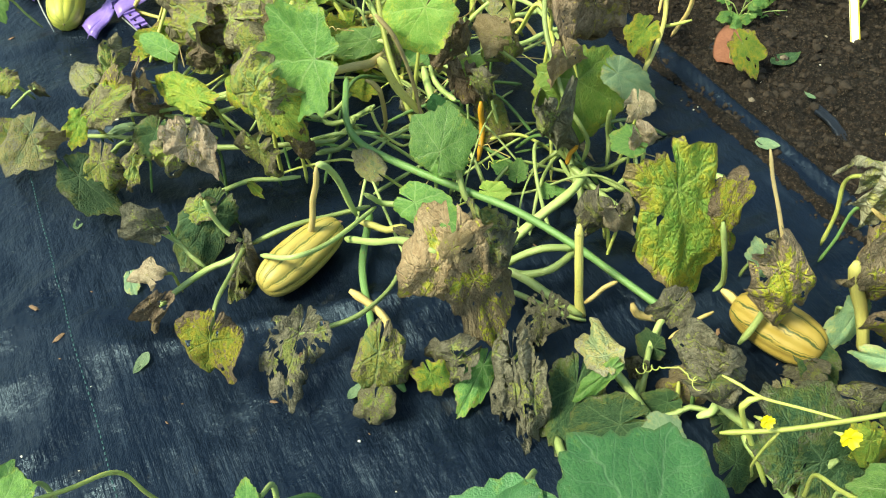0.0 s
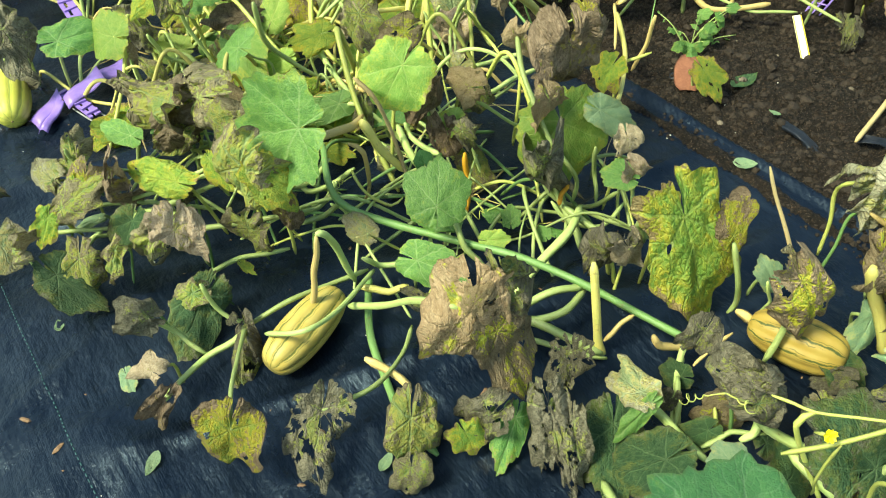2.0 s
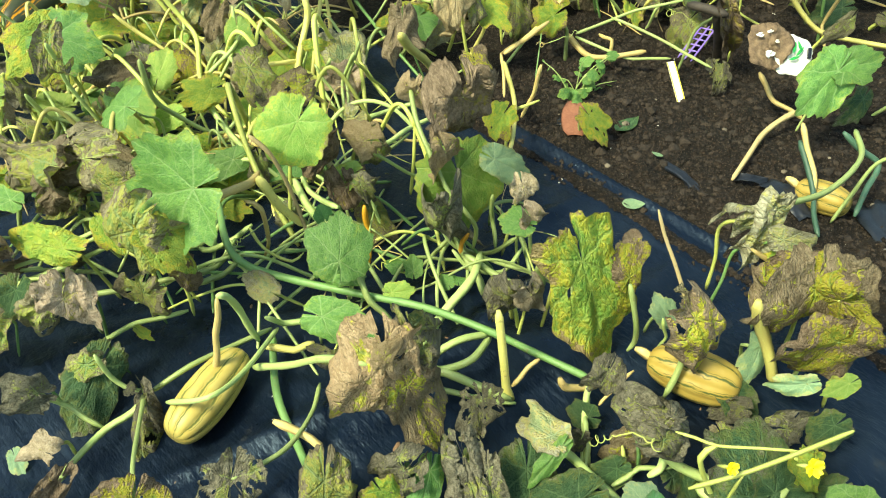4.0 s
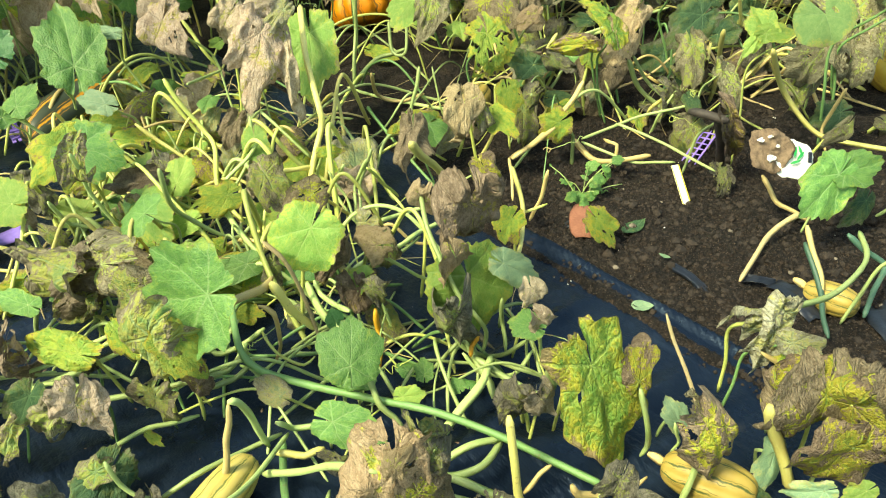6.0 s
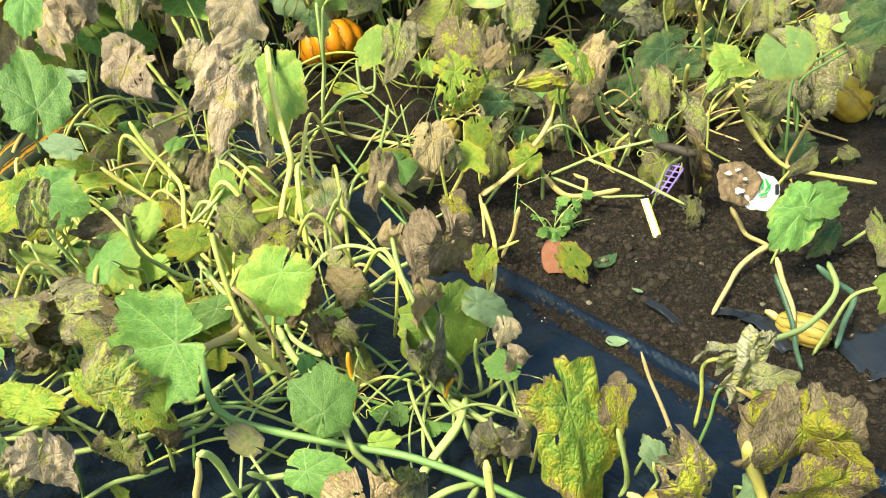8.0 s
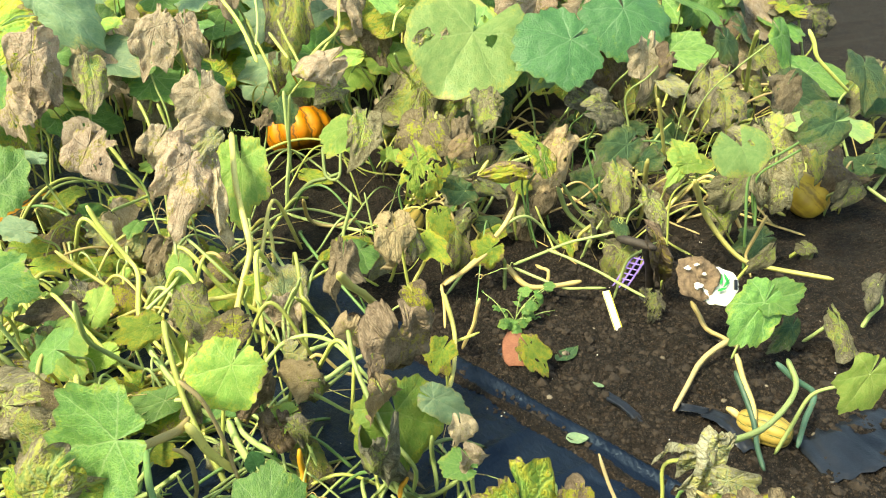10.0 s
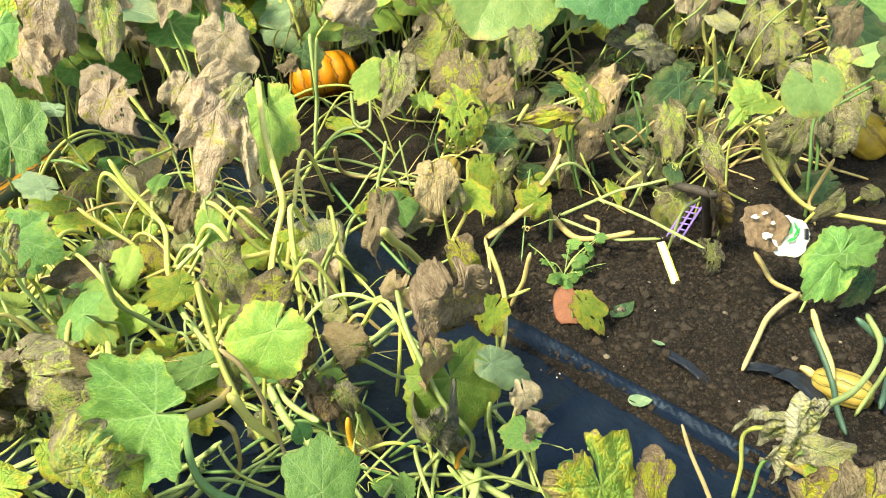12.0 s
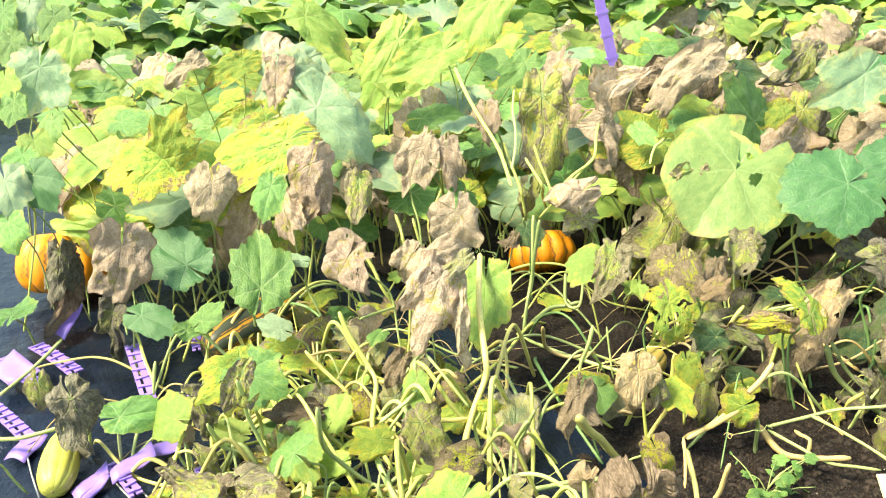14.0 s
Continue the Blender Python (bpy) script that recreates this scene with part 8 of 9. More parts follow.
film([(0.805, 1.472, 0.014), (0.83, 1.452, 0.02), (0.858, 1.431, 0.016)], 0.022, 1)
film([(0.855, 1.435, 0.016), (0.868, 1.385, 0.026), (0.872, 1.315, 0.012)], 0.042, 2)
film([(0.705, 1.585, -0.002), (0.722, 1.52, 0.005), (0.735, 1.44, -0.006)], 0.020, 3)
film([(0.548, 1.80, 0.004), (0.575, 1.79, 0.010), (0.60, 1.76, 0.004)], 0.03, 4)
film([(0.96, 1.26, 0.006), (1.05, 1.25, 0.012), (1.20, 1.28, 0.006)], 0.13, 5)

# tool handle standing in the soil, a dead leaf and a torn white tag on it
grip = thing("tool_handle", (1.0, 1.86, 0), "dark wooden T-shaped tool handle standing in soil", "tool handle")
part("shaft", tube("shaft", [(1.02, 1.925, -0.02), (0.98, 1.875, 0.10), (0.932, 1.825, 0.192)], 0.012, DARK_WOOD, 12, 0.95, 0.0, 0.03), grip)
part("crossbar", tube("crossbar", [(0.884, 1.875, 0.202), (0.912, 1.838, 0.203), (0.942, 1.797, 0.20)], 0.0105, DARK_WOOD, 12, 1.0, 0.0, 0.04), grip)

card = thing("torn_tag", (0.95, 1.62, 0), "torn white plastic tag with green print, dirt-stained", "plant tag")
def torn(name, cx, cy, rx, ry, material, seed, lift, m, wave=0.25, crease=0.006):
    n, rings = 48, 9
    verts, faces = [(cx, cy, lift)], []
    for j in range(1, rings + 1):
        for i in range(n):
            a = 2 * math.pi * i / n
            r = (1 + wave * noise.noise((math.cos(a) * 1.6, math.sin(a) * 1.6, seed)) + 0.08 * noise.noise((math.cos(a) * 6, math.sin(a) * 6, seed))) * j / rings
            verts.append((cx + rx * r * math.cos(a), cy + ry * r * math.sin(a), lift + 0.007 * noise.noise((r * math.cos(a) * 1.5, r * math.sin(a) * 1.5, 4)) + crease * abs(noise.noise((cx * 20 + r * math.cos(a) * 3.5, r * math.sin(a) * 3.5, 8)))))
    for i in range(n):
        faces.append((0, 1 + i, 1 + (i + 1) % n))
    for j in range(rings - 1):
        for i in range(n):
            a, b = 1 + j * n + i, 1 + j * n + (i + 1) % n
            faces.append((a, a + n, b + n, b))
    ob = part(name, mesh_of(name, verts, faces, material), card, "", m)
    mod = ob.modifiers.new("thickness", "SOLIDIFY")
    mod.thickness = 0.0012
    return ob


face_m = along((0.905, 1.645, 0.188), (1.02, 1.632, 0.188), (0.0, -0.75, 0.65))
torn("tag_body", 0.030, -0.010, 0.050, 0.040, WHITE, 3, 0.0, face_m)
torn("dirt_stain", -0.014, 0.012, 0.052, 0.046, DIRTY, 5, 0.004, face_m, 0.35, 0.014)
for wx, wy, wr2 in ((-0.034, 0.036, 0.007), (-0.020, -0.006, 0.010), (-0.012, 0.040, 0.005), (0.0, 0.018, 0.004)):
    torn("clean_patch", wx, wy, wr2, wr2 * 0.7, WHITE, wx * 300, 0.0165, face_m, 0.5, 0.002)
for k, (gx, gy, gr) in enumerate(((0.040, 0.002, 70), (0.050, -0.008, 40), (0.036, -0.020, 10), (0.052, 0.002, 100))):
    part("green_print", slab("green_print", 0.024, 0.005, 0.001, INK_GREEN, 0.0, 6, lambda f: 0.3 + math.sin(f * math.pi)), card, "printed green leaf", face_m @ pose(gx, gy, 0.0075, 0, 0, gr))
part("clip", slab("clip", 0.022, 0.007, 0.006, BLACK_FILM), card, "black clip", face_m @ pose(0.070, -0.014, 0.006, 0, 0, 75))

# lilac plastic windmills, broken, lying among the plants
def vane(name, a, b, c, d, parent):
    """A folded four-sided vane."""
    vs = [Vector(p) for p in (a, b, c, d)]
    verts, faces, n = [], [], 6
    for j in range(n + 1):
        for i in range(n + 1):
            u, v = i / n, j / n
            p = vs[0] * (1 - u) * (1 - v) + vs[1] * u * (1 - v) + vs[2] * u * v + vs[3] * (1 - u) * v
            p.z += 0.012 * math.sin(u * math.pi) * (1 - v) + 0.004 * math.sin(v * 7)
            verts.append(p)
    for j in range(n):
        for i in range(n):
            q = j * (n + 1) + i
            faces.append((q, q + 1, q + n + 2, q + n + 1))
    ob = part(name, mesh_of(name, verts, faces, PURPLE), parent)
    mod = ob.modifiers.new("thickness", "SOLIDIFY")
    mod.thickness = 0.0012
    return ob


def ladder(a, b, width, parent, teeth=9):
    """A notched strip: a flat rail with raised, toothed bars across it."""
    m = along(a, b)
    length = (Vector(b) - Vector(a)).length
    part("rail", slab("rail", length, width * 0.52, 0.004, PURPLE, 0.006), parent, "", m @ pose(0, width * 0.24, 0))
    part("rail", slab("rail", length, width * 0.32, 0.004, PURPLE, 0.006), parent, "", m @ pose(0, -width * 0.36, 0))
    bar = slab("tooth", 0.010, width, 0.005, PURPLE)
    for k in range(teeth):
        f = (k + 0.5) / teeth - 0.5
        part("tooth", bar, parent, "", m @ pose(f * length, 0, 0.004 + 0.006 * (1 - (2 * f) ** 2), 0, 0, 8 * (-1) ** k))


def windmill(at):
    return thing("plastic_windmill", at, "broken lilac plastic windmill lying on fabric", "windmill", "lilac windmills")


w1 = windmill((-0.83, 2.10, 0))
vane("vane", (-0.935, 2.065, 0.012), (-0.90, 2.02, 0.012), (-0.845, 2.085, 0.045), (-0.865, 2.13, 0.05), w1)
vane("vane", (-0.855, 2.11, 0.035), (-0.83, 2.06, 0.030), (-0.745, 2.13, 0.055), (-0.775, 2.19, 0.06), w1)
vane("vane", (-0.90, 2.005, 0.012), (-0.875, 2.00, 0.012), (-0.84, 2.08, 0.04), (-0.86, 2.09, 0.045), w1)
vane("vane", (-0.80, 2.20, 0.03), (-0.79, 2.15, 0.03), (-0.705, 2.20, 0.03), (-0.72, 2.26, 0.04), w1)
ladder((-0.865, 2.15, 0.03), (-0.765, 2.03, 0.02), 0.030, w1, 6)
part("wire", tube("wire", [(-0.83, 2.08, 0.02), (-0.79, 2.04, 0.01), (-0.735, 1.985, 0.004)], 0.0022, WIRE, 6, 1, 0, 0), w1)
part("wire", tube("wire", [(-0.80, 2.09, 0.02), (-0.75, 2.04, 0.01), (-0.715, 1.998, 0.004)], 0.0022, WIRE, 6, 1, 0, 0), w1)
w2 = windmill((-1.15, 2.50, 0))
ladder((-1.40, 2.72, 0.06), (-1.08, 2.44, 0.03), 0.045, w2, 11)
ladder((-1.34, 2.83, 0.05), (-1.12, 2.60, 0.06), 0.045, w2, 8)
ladder((-1.33, 2.50, 0.03), (-1.10, 2.27, 0.02), 0.040, w2, 9)
vane("vane", (-1.16, 2.22, 0.015), (-1.10, 2.20, 0.015), (-1.08, 2.30, 0.03), (-1.15, 2.33, 0.03), w2)
vane("vane", (-1.42, 2.66, 0.05), (-1.30, 2.56, 0.05), (-1.22, 2.60, 0.07), (-1.36, 2.74, 0.08), w2)
vane("vane", (-1.35, 2.95, 0.03), (-1.28, 2.90, 0.03), (-1.25, 3.02, 0.10), (-1.30, 3.05, 0.12), w2)
part("wire", tube("wire", [(-1.10, 2.22, 0.02), (-1.06, 2.15, 0.01), (-0.985, 2.03, 0.004)], 0.0022, WIRE, 6, 1, 0, 0), w2)
w3 = windmill((-0.90, 2.50, 0))
ladder((-0.985, 2.70, 0.09), (-0.84, 2.40, 0.03), 0.040, w3, 8)
vane("vane", (-0.80, 2.43, 0.02), (-0.78, 2.39, 0.02), (-0.72, 2.45, 0.04), (-0.74, 2.49, 0.05), w3)
w4 = windmill((-0.61, 2.05, 0))
ladder((-0.64, 2.115, 0.03), (-0.575, 1.97, 0.02), 0.032, w4, 5)
w5 = windmill((-0.82, 2.80, 0))
ladder((-0.85, 2.87, 0.08), (-0.80, 2.74, 0.04), 0.034, w5, 5)
w6 = thing("plastic_windmill", (0.97, 1.95, 0), "small lilac plastic comb piece on soil", "windmill", "lilac windmills")
for k in range(3):
    part("bar", tube("bar", [(0.915 + 0.010 * k, 1.935 - 0.014 * k, 0.030), (1.005 + 0.010 * k, 1.99 - 0.014 * k, 0.075)], 0.0028, PURPLE, 6, 1.0, 0.0, 0.03), w6)
for k in range(6):
    a = Vector((0.915, 1.935, 0.030)).lerp(Vector((1.005, 1.99, 0.075)), 0.1 + 0.16 * k)
    part("tooth", tube("tooth", [a, a + Vector((0.022, -0.030, 0.002))], 0.0022, PURPLE, 6, 1.0, 0.0, 0.0), w6)
w7 = thing("plastic_windmill", (1.03, 4.5, 0), "upright lilac plastic windmill stake among leaves", "windmill", "lilac windmills")
stake_m = along((1.03, 4.50, -0.02), (0.76, 4.50, 1.10), (0, -1, 0.1))
part("stake", slab("stake", 1.15, 0.050, 0.014, PURPLE, 0.004), w7, "", stake_m)
for k in range(9):
    part("tooth", slab("tooth", 0.014, 0.064, 0.024, PURPLE), w7, "", stake_m @ pose((k / 10 - 0.4) * 1.1, 0, 0))

# yellow flowers on the thin bright stalks
def flower(at, size):
    e = thing("yellow_flower", at, "small bright yellow flower with ragged petals", "flower", "yellow flowers")
    rnd = random.Random(int(at[0] * 1000))
    for k in range(5):
        a = k * 72 + rnd.uniform(-12, 12)
        verts, faces, n = [], [], 5
        for j in range(n + 1):
            for i in range(n):
                f, g = j / n, i / (n - 1) - 0.5
                w = size * 1.5 * math.sin(min(1, f * 1.1) * 2.4) * 0.7
                verts.append((f * size, g * w, 0.35 * size * f * f + 0.12 * size * math.sin(g * 6 + k)))
        for j in range(n):
            for i in range(n - 1):
                q = j * n + i
                faces.append((q, q + 1, q + 1 + n, q + n))
        part("petal", mesh_of("petal", verts, faces, PETAL), e, "", pose(*at, 55, 0, 0) @ pose(0, 0, 0, 0, 0, a))
    part("calyx", tube("calyx", [at, (at[0] - 0.008, at[1] + 0.014, at[2] - 0.012)], 0.003, STEM["lime"], 6), e)


flower((0.413, 0.700, 0.282), 0.011)
flower((0.350, 0.746, 0.242), 0.008)

# green weed seedling on the soil
weed = thing("weed_seedling", (0.635, 1.90, 0), "small bright green weed with divided leaves, on soil", "weed")
wr = random.Random(4)
for k in range(13):
    top = Vector((0.640 + wr.uniform(-0.07, 0.09), 1.90 + wr.uniform(-0.10, 0.09), wr.uniform(0.02, 0.09)))
    root = Vector((0.632 + wr.uniform(-0.01, 0.01), 1.90 + wr.uniform(-0.02, 0.02), 0.0))
    part("stalk", tube("stalk", [root, (root + top) / 2 + Vector((0, 0, 0.015)), top], 0.0016, STEM["green"], 5, 0.7), weed)
    for j in range(3):
        root2 = root.lerp(top, 0.6 + 0.2 * j)
        tip = root2 + Vector((wr.uniform(-0.024, 0.024), wr.uniform(-0.024, 0.012), wr.uniform(-0.012, 0.010)))
        leaf(weed, "green", root2, tip, wr.uniform(0.7, 1.1))

# stitched guide threads in the fabric
def thread(a, b):
    a, b = Vector(a), Vector(b)
    e = thing("guide_thread", a, "blue-green guide thread woven into black fabric", "thread", "guide threads")
    count = int((b - a).length / 0.011)
    verts, faces = [], []
    d = (b - a).normalized()
    s = Vector((-d.y, d.x, 0)) * 0.0011
    for k in range(count):
        p = a + d * 0.011 * k
        q = p + d * 0.006
        o = len(verts)
        for c in (p - s, p + s, q + s, q - s):
            verts.append((c.x, c.y, fabric_height(c.x, c.y) + 0.0006))
        for c in (p, q):
            verts.append((c.x, c.y, fabric_height(c.x, c.y) + 0.0016))
        faces += [(o, o + 1, o + 4), (o + 1, o + 2, o + 5, o + 4), (o + 2, o + 3, o + 5), (o + 3, o, o + 4, o + 5)]
    part("stitching", mesh_of("stitching", verts, faces, BLUE_THREAD), e)


thread((-0.96, 1.68, 0), (-0.42, 0.67, 0))
thread((-0.02, 1.28, 0), (0.06, 1.02, 0))

# clods, crumbs and straw on the soil; bits on the fabric
def scatter_mesh(name, places, sizes, material, seed, flat=0.75, long=1.0):
    rnd = random.Random(seed)
    base = [(0, 0, 1), (0.9, 0, 0.3), (0.28, 0.85, 0.3), (-0.72, 0.53, 0.3), (-0.72, -0.53, 0.3), (0.28, -0.85, 0.3), (0.72, 0.53, -0.4), (-0.28, 0.85, -0.4), (-0.9, 0, -0.4), (-0.28, -0.85, -0.4), (0.72, -0.53, -0.4), (0, 0, -0.9)]
    tri = [(0, 1, 2), (0, 2, 3), (0, 3, 4), (0, 4, 5), (0, 5, 1), (1, 6, 2), (2, 6, 7), (2, 7, 3), (3, 7, 8), (3, 8, 4), (4, 8, 9), (4, 9, 5), (5, 9, 10), (5, 10, 1), (1, 10, 6), (11, 7, 6), (11, 8, 7), (11, 9, 8), (11, 10, 9), (11, 6, 10)]
    verts, faces = [], []
    for (x, y, z), s in zip(places, sizes):
        turn = Matrix.Rotation(rnd.uniform(0, 6.3), 3, "Z") @ Matrix.Rotation(rnd.uniform(-0.3, 0.3), 3, "X")
        o = len(verts)
        for v in base:
            k = rnd.uniform(0.7, 1.25)
            p = turn @ Vector((v[0] * s * k * long, v[1] * s * k / (long ** 0.5), v[2] * s * k * flat))
            verts.append((x + p.x, y + p.y, z + p.z))
        faces += [tuple(o + i for i in f) for f in tri]
    return mesh_of(name, verts, faces, material, smooth=False)


def soil_places(count, seed, spill=0.05):
    rnd = random.Random(seed)
    out = []
    while len(out) < count:
        x, y = rnd.uniform(0.4, 1.35), rnd.uniform(1.1, 2.15)
        s, l = beside((x, y))
        if s > 0.02:
            out.append((x, y, soil_height(x, y)))
        elif -0.085 < s < -0.012 and noise.noise((l * 7, s * 20, 4)) > -0.25 + (-s * 2.5) and rnd.random() < 0.75:
            out.append((x, y, fabric_height(x, y) + 0.001))
    return out


def spill(x, y):
    s, l = beside((x, y))
    d = noise.noise((l * 5, s * 12, 4)) + 0.5 * noise.noise((l * 16, s * 30, 8))
    return 0.45 * d + 0.42 - abs(s + 0.050) / 0.040


soil_strip = part("soil_spill", sheet("soil_spill", axis([(0.2, 0.006), (1.1, 1)]), axis([(0.8, 0.006), (2.1, 1)]),
                  lambda x, y: fabric_height(x, y) + 0.012 * min(1.0, max(0.0, spill(x, y)) * 2) + 0.006 * abs(noise.noise((x * 45, y * 45, 2))) - 0.002, SOIL,
                  lambda x, y: -0.12 < beside((x, y))[0] < -0.008 and spill(x, y) > 0.0))
tagged(soil_strip, "dark soil spilled along the fabric's edge", "soil", kind="stuff")

cr = random.Random(11)
pl = soil_places(6500, 21)
tagged(part("soil_clods", scatter_mesh("soil_clods", pl, [0.0015 + 0.004 * cr.random() ** 2 + 0.012 * cr.random() ** 14 for _ in pl], CLOD, 5)), "loose clods and crumbs of dark soil", "soil clods", kind="stuff")
pl = soil_places(60, 22)
tagged(part("soil_stones", scatter_mesh("soil_stones", pl, [0.002 + 0.008 * cr.random() ** 5 for _ in pl], STONE, 6)), "small grey-brown stones in soil", "stones", kind="stuff")
pl = soil_places(36, 23)
tagged(part("pale_crumbs", scatter_mesh("pale_crumbs", pl, [0.001 + 0.0018 * cr.random() for _ in pl], CRUMB, 7)), "tiny white grains in soil", "grains", kind="stuff")
pl = [(x, y, fabric_height(x, y) + 0.001) for x, y in ((cr.uniform(-1.5, 0.5), cr.uniform(0.6, 2.2)) for _ in range(130))]
tagged(part("fabric_litter", scatter_mesh("fabric_litter", pl, [0.0015 + 0.006 * cr.random() ** 3 for _ in pl], CHIP, 8, 0.4, 1.8)), "bits of bark and dried leaf on fabric", "litter", kind="stuff")
pl = [(x, y, fabric_height(x, y) + 0.001) for x, y in ((cr.uniform(-1.3, 0.5), cr.uniform(0.6, 2.0)) for _ in range(36))]
tagged(part("pale_crumbs", scatter_mesh("pale_crumbs", pl, [0.001 + 0.004 * cr.random() ** 3 for _ in pl], CRUMB, 9, 0.6)), "pale crumbs scattered on fabric", "grains", kind="stuff")
for s in ((0.764, 1.30, 0.012), (0.775, 1.365, 0.010), (0.735, 1.275, 0.008)):
    tagged(part("pebble", scatter_mesh("pebble", [(0, 0, 0)], [s[2]], STONE, int(s[0] * 999)), None, "", pose(s[0], s[1], soil_height(s[0], s[1]) + 0.004)), "rounded grey-brown pebble lying on soil", "pebble", "pebbles")

# ---- coiled tendrils ----


def tendril(plant, a, b, turns, width, kind="lime"):
    """A thin thread from a to b that winds up into a coil at its end."""
    a, b = Vector(a), Vector(b)
    d = (b - a).normalized()
    u = d.cross(Vector((0, 0, 1))).normalized()
    v = d.cross(u)
    pts = []
    for k in range(int(turns * 8) + 5):
        f = k / (turns * 8 + 4)
        w = width * max(0.0, f - 0.25)
        ang = turns * 6.28 * f
        pts.append(a + (b - a) * (f ** 0.8) + u * (w * math.cos(ang)) + v * (w * math.sin(ang)))
    part("tendril", tube("tendril", pts, 0.0011, STEM[kind], 5, 0.6, 0, 0.05, step=0.006), plant)


tr = random.Random(31)
for x, y, z in ((0.02, 1.40, 0.10), (0.10, 1.42, 0.06), (0.17, 1.36, 0.05), (0.34, 1.33, 0.12), (-0.16, 1.50, 0.12), (0.92, 1.95, 0.14), (0.98, 2.0, 0.18), (0.05, 2.1, 0.2), (0.12, 2.6, 0.35), (0.15, 2.62, 0.42), (0.45, 2.2, 0.12), (0.28, 0.85, 0.2), (0.6, 2.0, 0.1), (-0.2, 1.75, 0.14)):
    for _ in range(2):
        tendril(PLANTS["rear" if y > 1.8 else "centre"], (x, y, z), (x + tr.uniform(-0.08, 0.08), y + tr.uniform(-0.06, 0.04), max(0.02, z + tr.uniform(-0.06, 0.04))), tr.uniform(2, 5), tr.uniform(0.008, 0.016), tr.choice(("lime", "lime", "green", "tan")))

# ---- undergrowth between the stalks, and the plants farther off ----
fr = random.Random(77)


def bare(x, y):
    """The open soil and the open fabric, where nothing grows."""
    s, l = beside((x, y))
    return (s > -0.25 and y < 2.02 and x < 1.2) or (x < -0.45 and y < 1.75) or (y < 1.45)


def runner(plant, x, y, length, kind, radius, high):
    a = fr.uniform(0, 6.28)
    bend = fr.uniform(-0.35, 0.35)
    pts = []
    for k in range(4):
        a += bend
        pts.append((x, y, fr.uniform(0.015, high) if 0 < k < 3 else 0.008))
        x, y = x + math.cos(a) * length / 3, y + math.sin(a) * length / 3
    if all((beside(q)[0] < -0.1 or q[1] > 2.0) and q[1] > 1.22 + 0.9 * max(0.0, -q[0] - 0.1) for q in pts):
        stem(plant, kind, radius, *pts)


def grown(plant, kind, x, y, z, size, width):
    """A leaf on its own petiole."""
    if (x - 0.30) ** 2 < 0.07 and 2.3 < y < 3.35 and z > 0.08:
        return
    out = fr.uniform(0, 6.28)
    root = Vector((x + 0.35 * z * math.cos(out), y + 0.35 * z * math.sin(out) + 0.05, 0.0))
    top = Vector((x, y, z))
    mid = (root + top) / 2 + Vector((fr.uniform(-0.22, 0.22) * z, fr.uniform(-0.2, 0.2) * z, 0.1 * z))
    stem(plant, fr.choice(("green", "green", "lime", "yellow")), fr.uniform(0.003, 0.006), root, mid, top)
    withered = kind in ("brown", "dark", "mildew", "silver", "half", "umber")
    a = fr.uniform(0, 6.28)
    drop = fr.uniform(0.5, 1.2) if withered else fr.uniform(-0.2, 0.5)
    tip = top + Vector((math.cos(a), math.sin(a) * 0.7 - 0.35, -drop)).normalized() * size
    tip.z = max(tip.z, 0.01)
    leaf(plant, kind, top, tip, width, ready=True)


for _ in range(120):
    x, y = fr.uniform(-0.9, 2.0), fr.uniform(1.55, 3.2)
    if not bare(x, y):
        runner(PLANTS["rear" if x > -0.1 else "centre"], x, y, fr.uniform(0.25, 0.6), fr.choice(("green", "green", "lime", "yellow", "lime", "main", "tan")), fr.uniform(0.002, 0.0065), 0.16)
for _ in range(190):
    x, y = fr.uniform(-0.7, 2.0), fr.uniform(1.5, 3.1)
    if not bare(x, y):
        # beyond x = 0.95 darker leaf kinds stand in for shade on the right
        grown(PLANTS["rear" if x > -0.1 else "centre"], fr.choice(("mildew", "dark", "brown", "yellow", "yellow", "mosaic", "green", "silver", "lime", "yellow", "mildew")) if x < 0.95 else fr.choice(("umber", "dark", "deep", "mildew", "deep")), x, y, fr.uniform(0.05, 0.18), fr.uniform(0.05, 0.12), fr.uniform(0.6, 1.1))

for _ in range(50):
    x, y = fr.uniform(0.55, 2.3), fr.uniform(2.0, 3.1)
    # only dark tints here, to put the right side's shade into leaf colour
    grown(PLANTS["rear"], fr.choice(("umber", "mildew", "umber", "dark", "deep", "deep", "dark")), x, y, fr.uniform(0.05, 0.20), fr.uniform(0.06, 0.13), fr.uniform(0.6, 1.1))
    runner(PLANTS["rear"], x, y, fr.uniform(0.2, 0.5), fr.choice(("green", "lime", "yellow", "tan", "dry")), fr.uniform(0.002, 0.006), 0.16)
for _ in range(110):
    x, y = fr.uniform(-0.45, 0.42), fr.uniform(1.2, 1.85)
    if beside((x, y))[0] < -0.3:
        runner(PLANTS["centre"], x, y, fr.uniform(0.18, 0.4), fr.choice(("green", "green", "main", "lime")), fr.uniform(0.002, 0.0045), 0.09)
for _ in range(170):
    x, y = fr.uniform(-0.7, 2.0), fr.uniform(1.5, 3.0)
    if not bare(x, y):
        runner(PLANTS["rear" if x > -0.1 else "centre"], x, y, fr.uniform(0.12, 0.4), fr.choice(("dry", "tan", "dry", "lime")), fr.uniform(0.0007, 0.0016), 0.12)

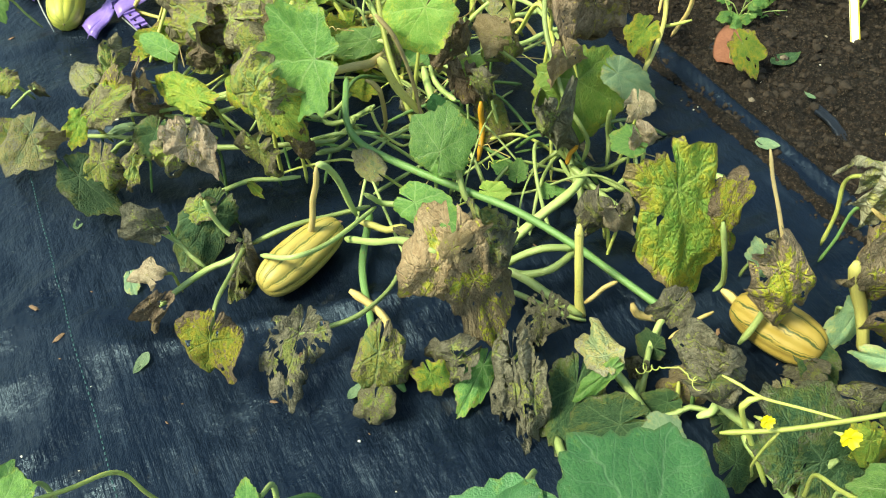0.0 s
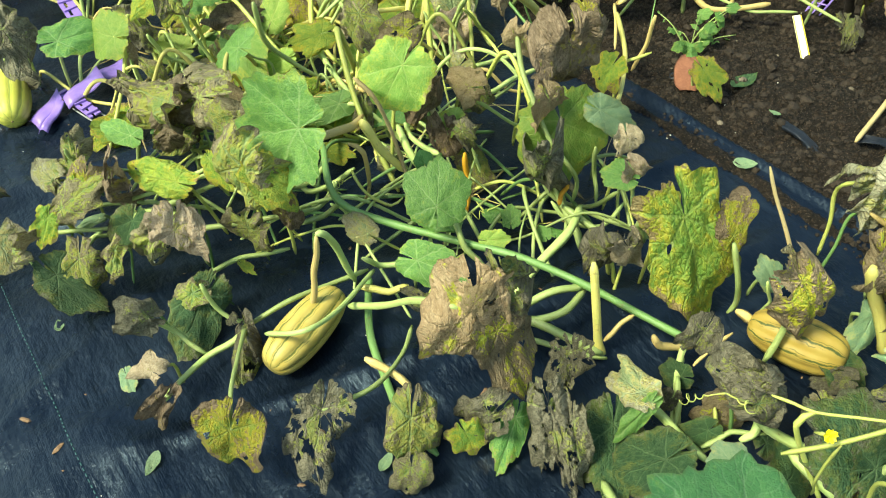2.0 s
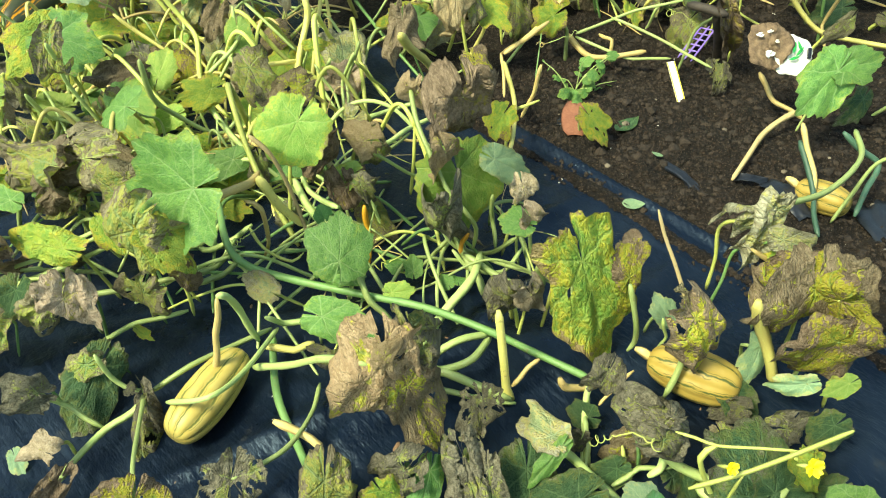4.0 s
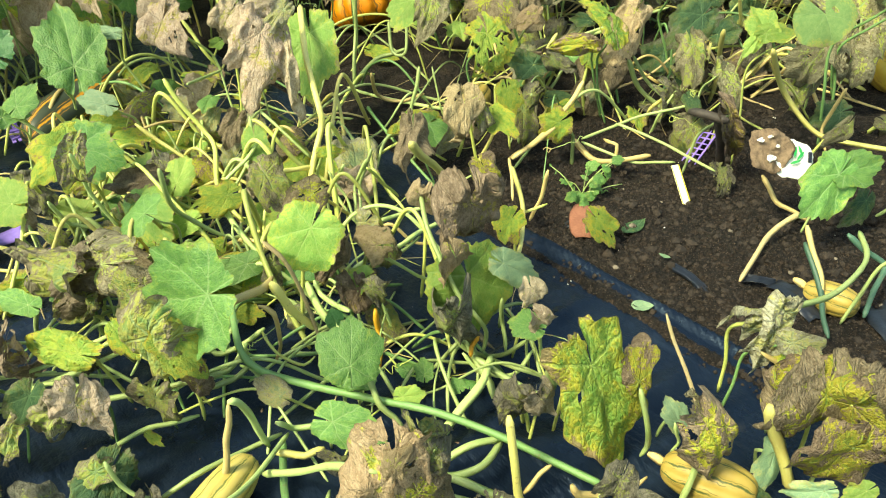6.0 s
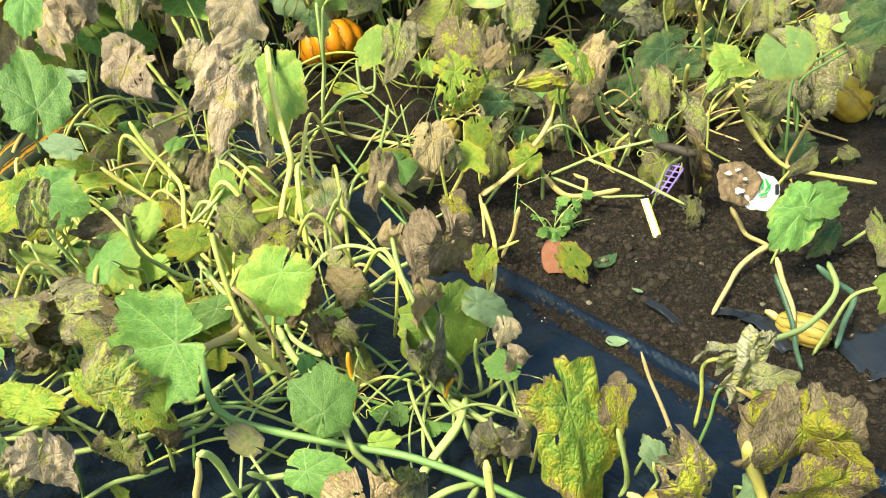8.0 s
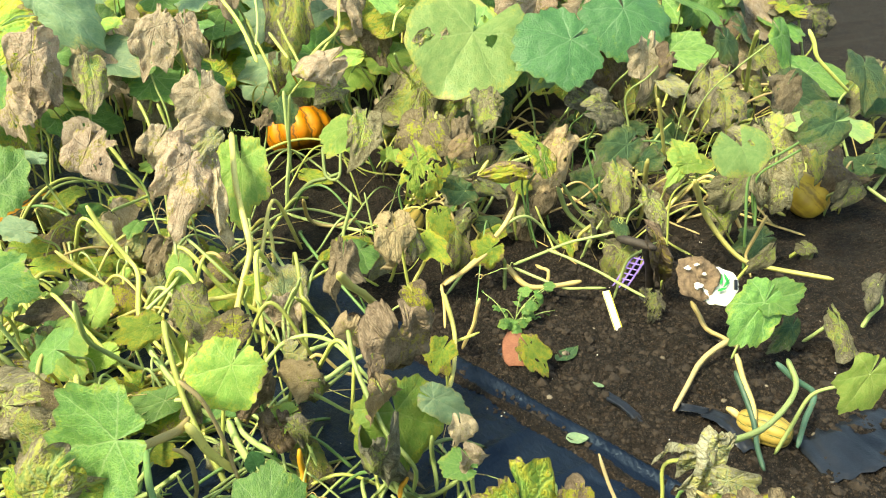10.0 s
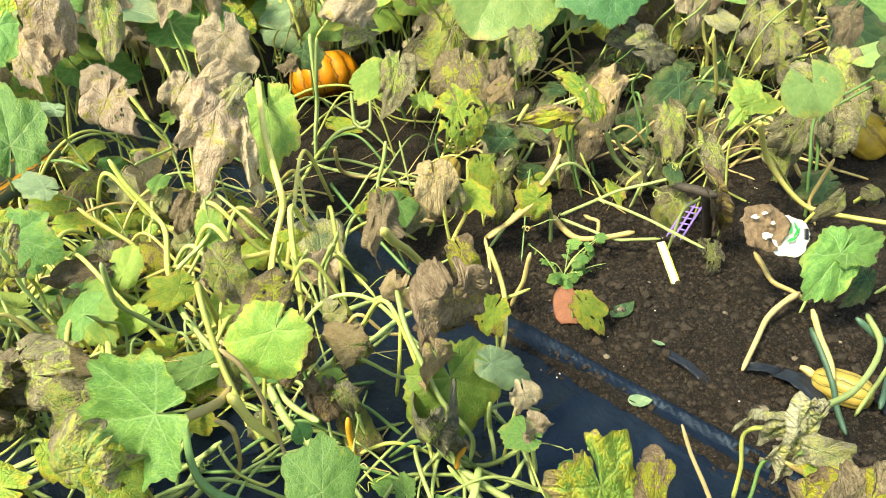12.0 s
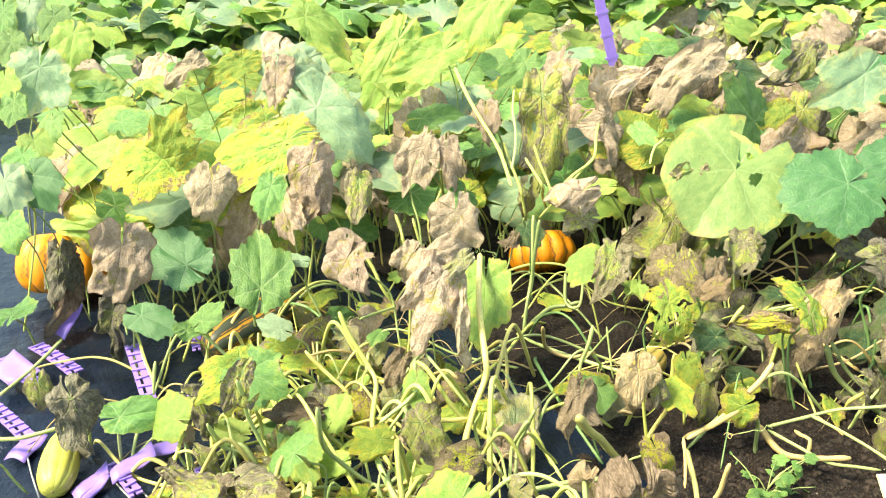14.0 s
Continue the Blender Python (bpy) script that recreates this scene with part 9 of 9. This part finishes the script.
for _ in range(34):
    x, y = fr.uniform(1.55, 2.5), fr.uniform(2.25, 3.3)
    # mostly dark kinds: shade at the far right is painted by leaf tint
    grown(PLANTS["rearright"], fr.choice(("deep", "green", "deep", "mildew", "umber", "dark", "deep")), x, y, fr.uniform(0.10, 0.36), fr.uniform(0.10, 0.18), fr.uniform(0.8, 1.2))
    runner(PLANTS["rearright"], x, y, fr.uniform(0.2, 0.5), fr.choice(("green", "lime", "yellow", "dry")), fr.uniform(0.003, 0.007), 0.2)
for _ in range(55):
    x, y = fr.uniform(-0.65, 0.35), fr.uniform(1.85, 2.8)
    if beside((x, y))[0] < -0.2:
        runner(PLANTS["rear" if x > -0.1 else "centre"], x, y, fr.uniform(0.22, 0.42), fr.choice(("lime", "yellow", "lime", "green")), fr.uniform(0.004, 0.007), 0.24)
# low growth that fills the gaps between the stalks
for _ in range(150):
    x, y = fr.uniform(-0.75, 0.42), fr.uniform(1.75, 3.0)
    if beside((x, y))[0] < -0.2:
        p = PLANTS["rear" if x > -0.1 else "centre"]
        runner(p, x, y, fr.uniform(0.15, 0.4), fr.choice(("lime", "yellow", "green", "lime", "tan")), fr.uniform(0.0022, 0.006), 0.14)
        if fr.random() < 0.75:
            grown(p, fr.choice(("lime", "yellow", "green", "mildew", "yellow", "mosaic", "silver")), x, y, fr.uniform(0.03, 0.10), fr.uniform(0.05, 0.11), fr.uniform(0.7, 1.1))

for row, (py, count) in enumerate(((3.35, 6), (3.95, 7), (4.6, 7), (5.4, 8), (6.5, 8), (7.8, 8), (9.4, 8))):
    left, right = (-0.42 if py < 7 else -0.62) * py + 0.1, 0.72 * py
    for k in range(count):
        px = left + (right - left) * (k + 0.5) / count
        green = px < 0.12 * py
        if px < -0.40 * py and py < 8.4:
            continue
        p = plant_at(px, py, "leafy green squash plant farther along the bed" if green else "mixed green and withered squash plant")
        for _ in range(24 if py < 7 else 18):
            x, y = px + fr.uniform(-0.55, 0.55) * (right - left) / count, py + fr.uniform(-0.35, 0.35) * (1 if py < 6 else 1.8)
            if x < -0.43 * y and y < 8.4:
                continue
            kind = fr.choice(("green", "pale", "green", "lime", "yellow", "green", "brown", "pale")) if green else fr.choice(("green", "lime", "brown", "brown", "yellow", "green", "mildew", "deep", "lime"))
            grown(p, kind, x, y, fr.uniform(0.18, 0.55) + 0.02 * max(0, py - 4), fr.uniform(0.14, 0.25) * (1 + 0.06 * max(0, py - 4)), fr.uniform(0.8, 1.2))

# far vegetation beyond the bed: joined low leaf shapes, one mesh for each tint
def far_leaves(kind, count, label):
    verts, faces, uvs, rims = [], [], [], []
    for _ in range(count):
        y = 7.6 + 18.0 * fr.random() ** 1.4
        x = fr.uniform(-0.75, 0.85) * y
        if x < -0.43 * y and y < 8.4:
            continue
        top = 0.45 + 0.045 * y + 0.3 * noise.noise((x * 0.5, y * 0.5, 9))
        c = Vector((x, y, max(0.05, top * (1 - 0.8 * fr.random() ** 2))))
        size = fr.uniform(0.14, 0.26) * (1 + 0.03 * y)
        turn = Matrix.Rotation(fr.uniform(0, 6.28), 3, "Z") @ Matrix.Rotation(fr.uniform(-0.2, 0.7), 3, "Y") @ Matrix.Rotation(fr.uniform(-0.4, 0.4), 3, "X")
        o, shift = len(verts), fr.uniform(0, 9)
        verts.append(c)
        uvs.append((0.5, 0.5))
        rims.append((0.0, 0.0))
        for ring in (0.5, 1.0):
            for k in range(15):
                th = (k / 14 * 2 - 1) * 2.95
                r = ring * (0.45 + 0.55 * (0.5 + 0.5 * math.cos(th)) ** 0.75) * (1 - 0.2 * (0.5 - 0.5 * math.cos(th * 6.6)))
                p = Vector((r * math.cos(th), r * math.sin(th) * 0.95, 0.12 * math.sin(3 * th + shift) * ring - 0.25 * r * r))
                verts.append(c + turn @ (p * size))
                uvs.append((0.5 + 0.5 * r * math.cos(th), 0.5 + 0.5 * r * math.sin(th)))
                rims.append((ring, th))
        for k in range(14):
            faces += [(o, o + 1 + k, o + 2 + k), (o + 1 + k, o + 16 + k, o + 17 + k, o + 2 + k)]
    tagged(part("far_foliage", mesh_of("far_foliage", verts, faces, LEAF[kind], uvs, True, rims)), label, "foliage", kind="stuff")


far_leaves("green", 1500, "green foliage beyond the bed")
far_leaves("lime", 1100, "bright yellow-green foliage beyond the bed")
far_leaves("pale", 900, "pale green foliage beyond the bed")
far_leaves("deep", 400, "dark green foliage beyond the bed")
